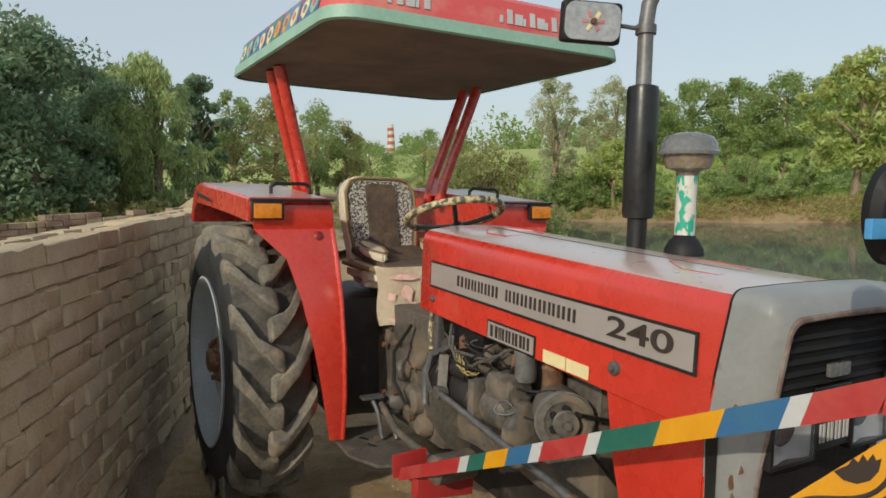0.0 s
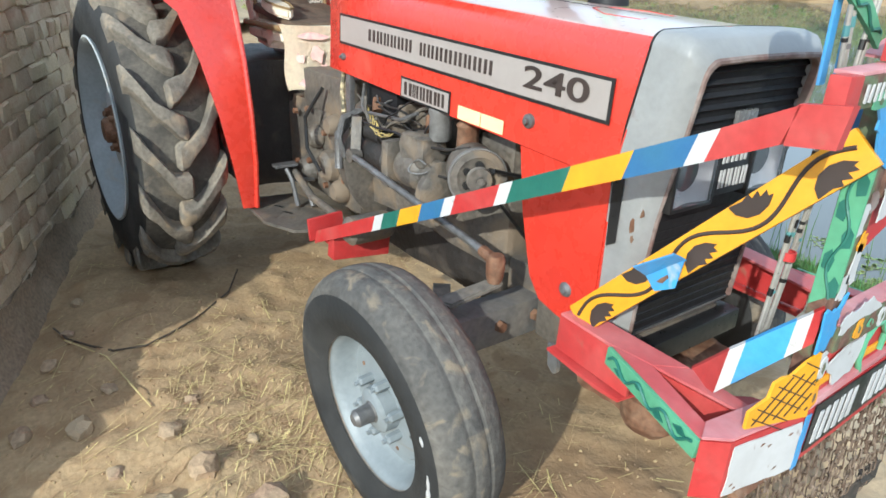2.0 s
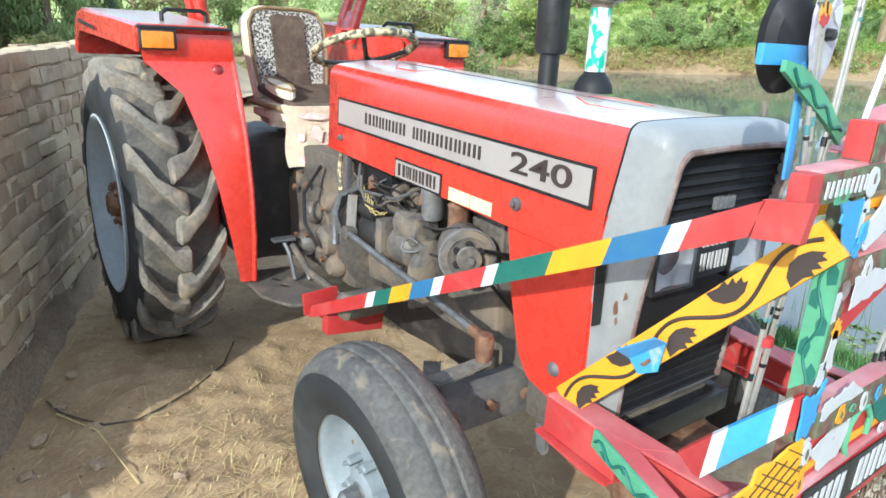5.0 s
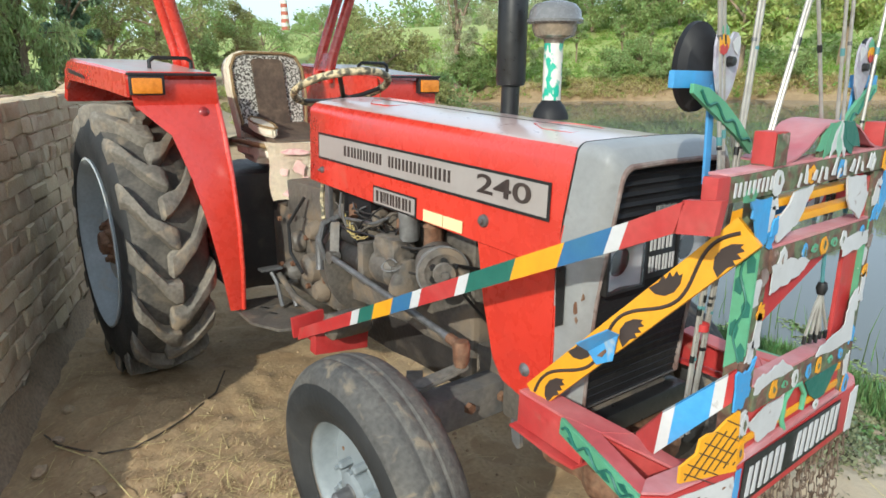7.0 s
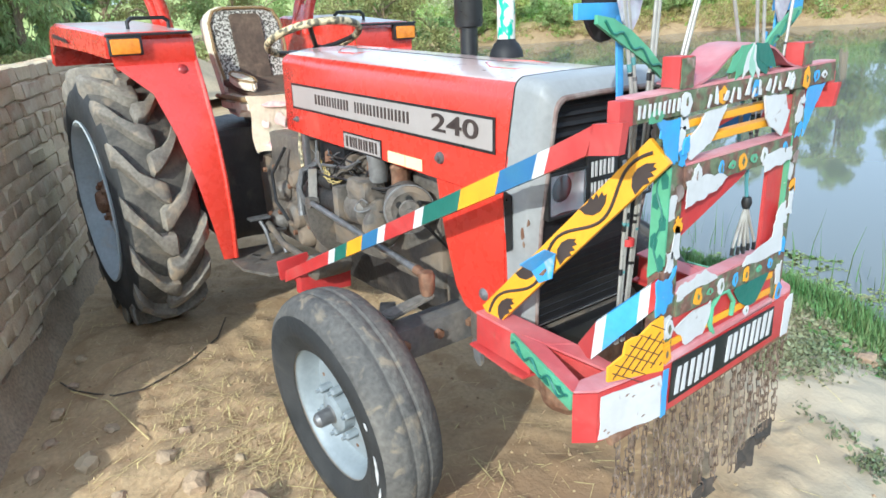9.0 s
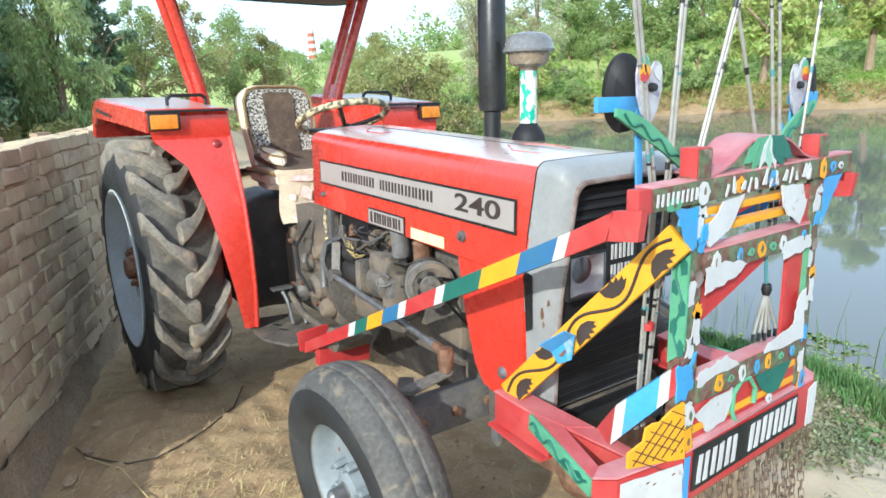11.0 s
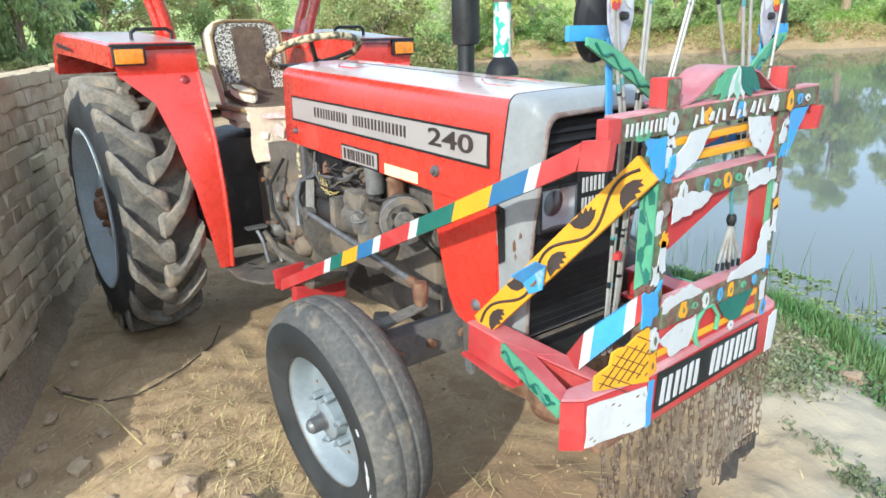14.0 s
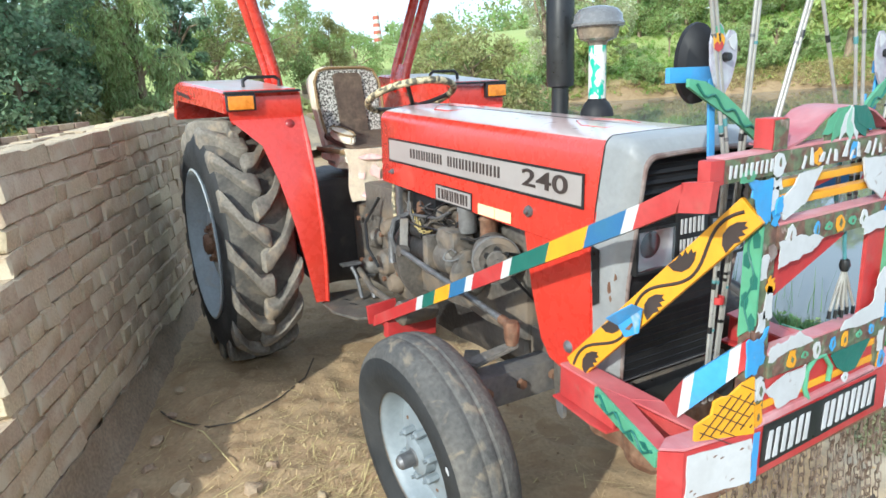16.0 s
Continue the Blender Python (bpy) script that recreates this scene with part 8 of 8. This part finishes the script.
        for key, t0, t1 in (("W", 0.0, 0.18), ("B", 0.18, 0.72), ("W", 0.72, 0.89), ("R", 0.89, 1.0)):
            part("striped_stay", plate([lo(t0), lo(t1), hi(t1), hi(t0)], (-0.006, 0.010, 0)), dict(R=GUARD_RED, W=WHITE, B=BLUE)[key], br, smooth=0)
    lp = part("leaf_plate", g(plate([(2.920, -0.222, 0.912), (2.962, -0.222, 0.950), (2.964, -0.222, 1.170), (2.930, -0.222, 1.150), (2.921, -0.222, 1.120)], (0, -0.006, 0), 0.001)), LEAF_GREEN, br, "green side plate painted with leaves")
    part("scroll", g(rod([(2.943 + 0.009 * math.sin(k * 0.52 + 2.0), -0.2295, 0.935 + 0.0108 * k) for k in range(21)], 0.0026, 5)), GREEN, lp)
    for k in range(5):
        s_ = 1 if k % 2 else -1
        c_ = Vector((2.943 - s_ * 0.009, -0.228, 0.955 + 0.046 * k))
        part("painted_leaf", g(plate([c_ + Vector((-s_ * 0.009, 0, -0.014)), c_ + Vector((s_ * 0.005, 0, -0.019)), c_ + Vector((s_ * 0.009, 0, 0.004)), c_ + Vector((s_ * 0.001, 0, 0.022)), c_ + Vector((-s_ * 0.009, 0, 0.010))], (0, -0.0018, 0))), GREEN, lp, smooth=0)

# chains hanging under the bumper
def chain(y, length, seed):
    r = random.Random(seed)
    bm = bmesh.new()
    n = int(length / 0.027)
    for i in range(n):
        z = 0.552 + 0.030 * y - 0.027 * i
        m = Matrix.Translation((2.945 + 0.004 * math.sin(i * 0.8 + seed), y + 0.003 * math.sin(i * 0.5 + seed * 2), z)) @ pose(0, 0, 0, 0, 0, 90 * (i % 2) + r.uniform(-20, 20))
        ring = [(0.0085 * math.cos(a), 0, 0.0105 * math.sin(a) + 0.0075 * (1 if math.sin(a) > 0 else -1)) for a in [k * math.pi / 4 for k in range(8)]]
        vs_ = []
        for k, p in enumerate(ring):
            p = Vector(p)
            out = Vector((p.x, 0, p.z)).normalized()
            vs_.append([bm.verts.new(m @ (p + 0.0026 * (math.cos(q) * out + math.sin(q) * Vector((0, 1, 0))))) for q in (0, 2.09, 4.19)])
        for k in range(8):
            a, b = vs_[k], vs_[(k + 1) % 8]
            for q in range(3):
                bm.faces.new((a[q], a[(q + 1) % 3], b[(q + 1) % 3], b[q]))
    return part("chain", bm, CHAIN, guard, smooth=0)


rc = random.Random(12)
for i in range(21):
    chain(-0.338 + 0.0375 * i + rc.uniform(-0.011, 0.011), rc.uniform(0.32, 0.40), i)
for y_, zz, k_ in ((-0.20, 0.165, 1.0), (-0.145, 0.185, 0.8), (0.02, 0.19, 1.25), (0.075, 0.205, 1.0), (0.25, 0.205, 1.1), (0.30, 0.225, 1.5), (0.345, 0.25, 1.2), (0.38, 0.27, 0.9)):
    rag = [(y_ + k_ * 0.032 * math.cos(2 * math.pi * k / 9) * rc.uniform(0.5, 1.2), zz + k_ * 0.038 * math.sin(2 * math.pi * k / 9) * rc.uniform(0.5, 1.2)) for k in range(9)]
    part("rubber_rag", plate([(2.944 + 0.012 * math.sin(q * 70), q, z_) for q, z_ in rag], (0.005, 0, 0)), CHAIN_RAG, guard, smooth=0)

part("rod_collar", lathe([(0.010, -0.008), (0.014, -0.008), (0.014, 0.008), (0.010, 0.008)], pose(2.866, -0.228, 0.985), 14), GUARD_RED, guard)
SILVER = mat("silvered rod paint", (0.36, 0.35, 0.32), (0.30, 0.28, 0.25), rough=0.35, metal=0.25, scale=20, grain=0.12, bump=0.04)


# thin decorative rods with beads, and the round painted mirrors
def whip(base, top, r=0.0042):
    w = part("whip_rod", rod([base, Vector(base).lerp(Vector(top), 0.5), top], r, 8), SILVER, guard, "thin silvery decorative rod")
    for t in (0.08, 0.10, 0.34, 0.52, 0.55, 0.78):
        p = Vector(base).lerp(Vector(top), t + rc.uniform(-0.02, 0.02))
        d = (Vector(top) - Vector(base)).normalized() * rc.choice((0.003, 0.004, 0.008))
        part("bead", rod([p - d, p + d], r * 1.25, 8), rc.choice((STEEL, BLACK, BLACK, TEAL)), w)


for y0_, z0_, y1_, z1_ in ((-0.285, 1.40, -0.345, 1.66), (-0.272, 1.40, -0.332, 1.66), (-0.21, 1.39, -0.198, 1.67), (-0.198, 1.39, -0.186, 1.67), (-0.12, 1.39, -0.02, 1.68), (-0.108, 1.39, -0.008, 1.68), (0.10, 1.41, -0.006, 1.68), (0.18, 1.41, 0.132, 1.69), (0.21, 1.41, 0.168, 1.69), (0.32, 1.38, 0.36, 1.71)):
    k_ = (y1_ - y0_) / (z1_ - z0_)
    foot_ = 0.72 if y0_ < -0.19 else 1.12
    yt_ = y0_ + k_ * (1.30 - z0_)
    if foot_ < 1:
        whip((2.845, -0.20 + 0.5 * (yt_ + 0.20), foot_), (2.885, yt_ + 0.004, 1.30), 0.0042)
    else:
        whip((2.90, yt_, foot_), (2.90, yt_, 1.30), 0.0042)
    whip((2.885 if foot_ < 1 else 2.90, y0_ + k_ * (1.30 - z0_), 1.30), (2.90, y0_ + k_ * (2.05 - z0_), 2.05), 0.0042)
cord = part("tassel", rod([(2.945, 0.113, 1.120), (2.945, 0.118, 1.07), (2.945, 0.127, 1.03)], 0.0045, 8), TEAL, guard, "hanging tassel of pale cords on a teal loop")
for k_ in range(6):
    part("cord", rod([(2.945, 0.128, 1.018), (2.938 + 0.004 * (k_ % 3), 0.118 + 0.007 * k_, 0.965), (2.935 + 0.006 * (k_ % 3), 0.102 + 0.016 * k_, 0.905 + 0.006 * (k_ % 2))], 0.0038, 6), SILVER, cord)
    part("cord_end", rod([(2.935 + 0.006 * (k_ % 3), 0.102 + 0.016 * k_, 0.908), (2.935 + 0.006 * (k_ % 3), 0.100 + 0.0165 * k_, 0.888)], 0.0048, 6), BLACK, cord)
part("knot", lathe([(0, 0.020), (0.010, 0.014), (0.013, 0), (0.009, -0.014), (0, -0.018)], pose(2.945, 0.128, 1.022), 12), BLACK, cord)


TIN = mat("painted grey-lilac tin", (0.42, 0.43, 0.46), (0.34, 0.30, 0.36), rough=0.45, scale=40, grain=0.15, dirt=(0.5, 0.28, 0.2), dirt_scale=45, dirt_from=0.66)


def round_mirror(sign):
    """An oval black mirror on a blue bracket, a heart-shaped tin plate and a green scrolled arm beside it."""
    g = (lambda bm: bm) if sign < 0 else (lambda bm: flip_at(bm, 0.02))
    c = Vector((2.83, -0.305 if sign < 0 else -0.41, 1.505))
    turn = Matrix.Translation(c) @ pose(0, 0, 0, 0, 0, -25) @ pose(0, 0, 0, 0, 90, 0) @ Matrix.Diagonal((1.14, 0.62, 1, 1))
    mi = part("round_mirror", g(lathe([(0, 0.0), (0.066, 0.0), (0.072, 0.006), (0.070, 0.022), (0.05, 0.035), (0, 0.04)], turn, 28)), PLASTIC, guard, "oval black mirror with a painted back plate")
    part("mirror_glass", g(lathe([(0, -0.002), (0.062, -0.002), (0.062, 0.0)], turn, 28)), MIRROR, mi)
    h = Vector((2.885, -0.288, 1.515))
    heart = [(0.005, -0.078), (0.028, -0.045), (0.040, -0.005), (0.040, 0.03), (0.030, 0.05), (0.016, 0.052), (0.004, 0.036), (-0.006, 0.058), (-0.02, 0.068), (-0.034, 0.056), (-0.040, 0.025), (-0.036, -0.015), (-0.02, -0.052)]
    hp = part("heart_plate", g(plate([h + Vector((0, a, b)) for a, b in heart], (0.005, 0, 0))), TIN, mi, "heart-shaped painted tin plate", 0)
    part("fan_tip", g(plate([h + Vector((0.006, a, b)) for a, b in ((-0.036, 0.045), (-0.028, 0.060), (-0.018, 0.063), (-0.006, 0.050), (-0.008, 0.04), (-0.032, 0.036))], (0.0015, 0, 0))), LEAF_GREEN, hp, smooth=0)
    part("fan", g(plate([h + Vector((0.0075, a, b)) for a, b in ((-0.037, 0.040), (-0.026, 0.046), (-0.012, 0.044), (-0.004, 0.036), (-0.006, 0.022), (-0.013, 0.028), (-0.02, 0.018), (-0.026, 0.026), (-0.034, 0.018))], (0.0015, 0, 0))), YELLOW, hp, smooth=0)
    part("fan_base", g(plate([h + Vector((0.0078, a, b)) for a, b in ((-0.035, 0.024), (-0.026, 0.030), (-0.02, 0.024), (-0.013, 0.031), (-0.007, 0.024), (-0.010, 0.016), (-0.02, 0.010), (-0.032, 0.014))], (0.0013, 0, 0))), GUARD_RED, hp, smooth=0)
    part("blossom", g(plate([h + Vector((0.006, 0.024 + 0.011 * math.cos(k) * (1 + 0.4 * (k % 2)), 0.030 + 0.013 * math.sin(k) * (1 + 0.4 * (k % 2)))) for k in range(6)], (0.0015, 0, 0))), WHITE, hp, smooth=0)
    part("knob", g(lathe([(0, 0.014), (0.008, 0.012), (0.010, 0)], Matrix.Translation(h + Vector((0.005, 0.004, 0.0))) @ pose(0, 0, 0, 0, 90, 0), 10)), BLACK, hp)
    part("blue_bracket", g(merge(box((2.868, -0.355, 1.483), (0.012, 0.135, 0.030), 0.003), beam((2.872, -0.300, 1.475), (2.872, -0.286, 1.29), 0.006, 0.019, up=(0, 1, 0)), beam((2.872, -0.256, 1.42), (2.872, -0.243, 1.29), 0.005, 0.007, up=(0, 1, 0)))), BLUE, mi, "sky blue bracket")
    line = [Vector((2.882, -0.385, 1.468)), Vector((2.884, -0.34, 1.452)), Vector((2.886, -0.285, 1.425)), Vector((2.888, -0.23, 1.392)), Vector((2.89, -0.18, 1.355))]
    arm = part("green_arm", g(loft([[p + Vector((0, 0, -w)), p + Vector((0.008, 0, -w)), p + Vector((0.008, 0.0, w)), p + Vector((0, 0, w))] for p, w in zip(line, (0.008, 0.017, 0.019, 0.016, 0.012))])), LEAF_GREEN, mi, "green scrolled mirror arm")
    part("scroll", g(rod([line[0].lerp(line[4], k / 20) + Vector((0.0095, 0, 0.008 * math.sin(k * 1.1) + 0.006 * math.sin(math.pi * k / 20))) for k in range(2, 20)], 0.003, 5)), GREEN, arm)


round_mirror(-1)
round_mirror(1)

# ---- the rest of the place ----
build_wall()
build_distance()
build_growth()
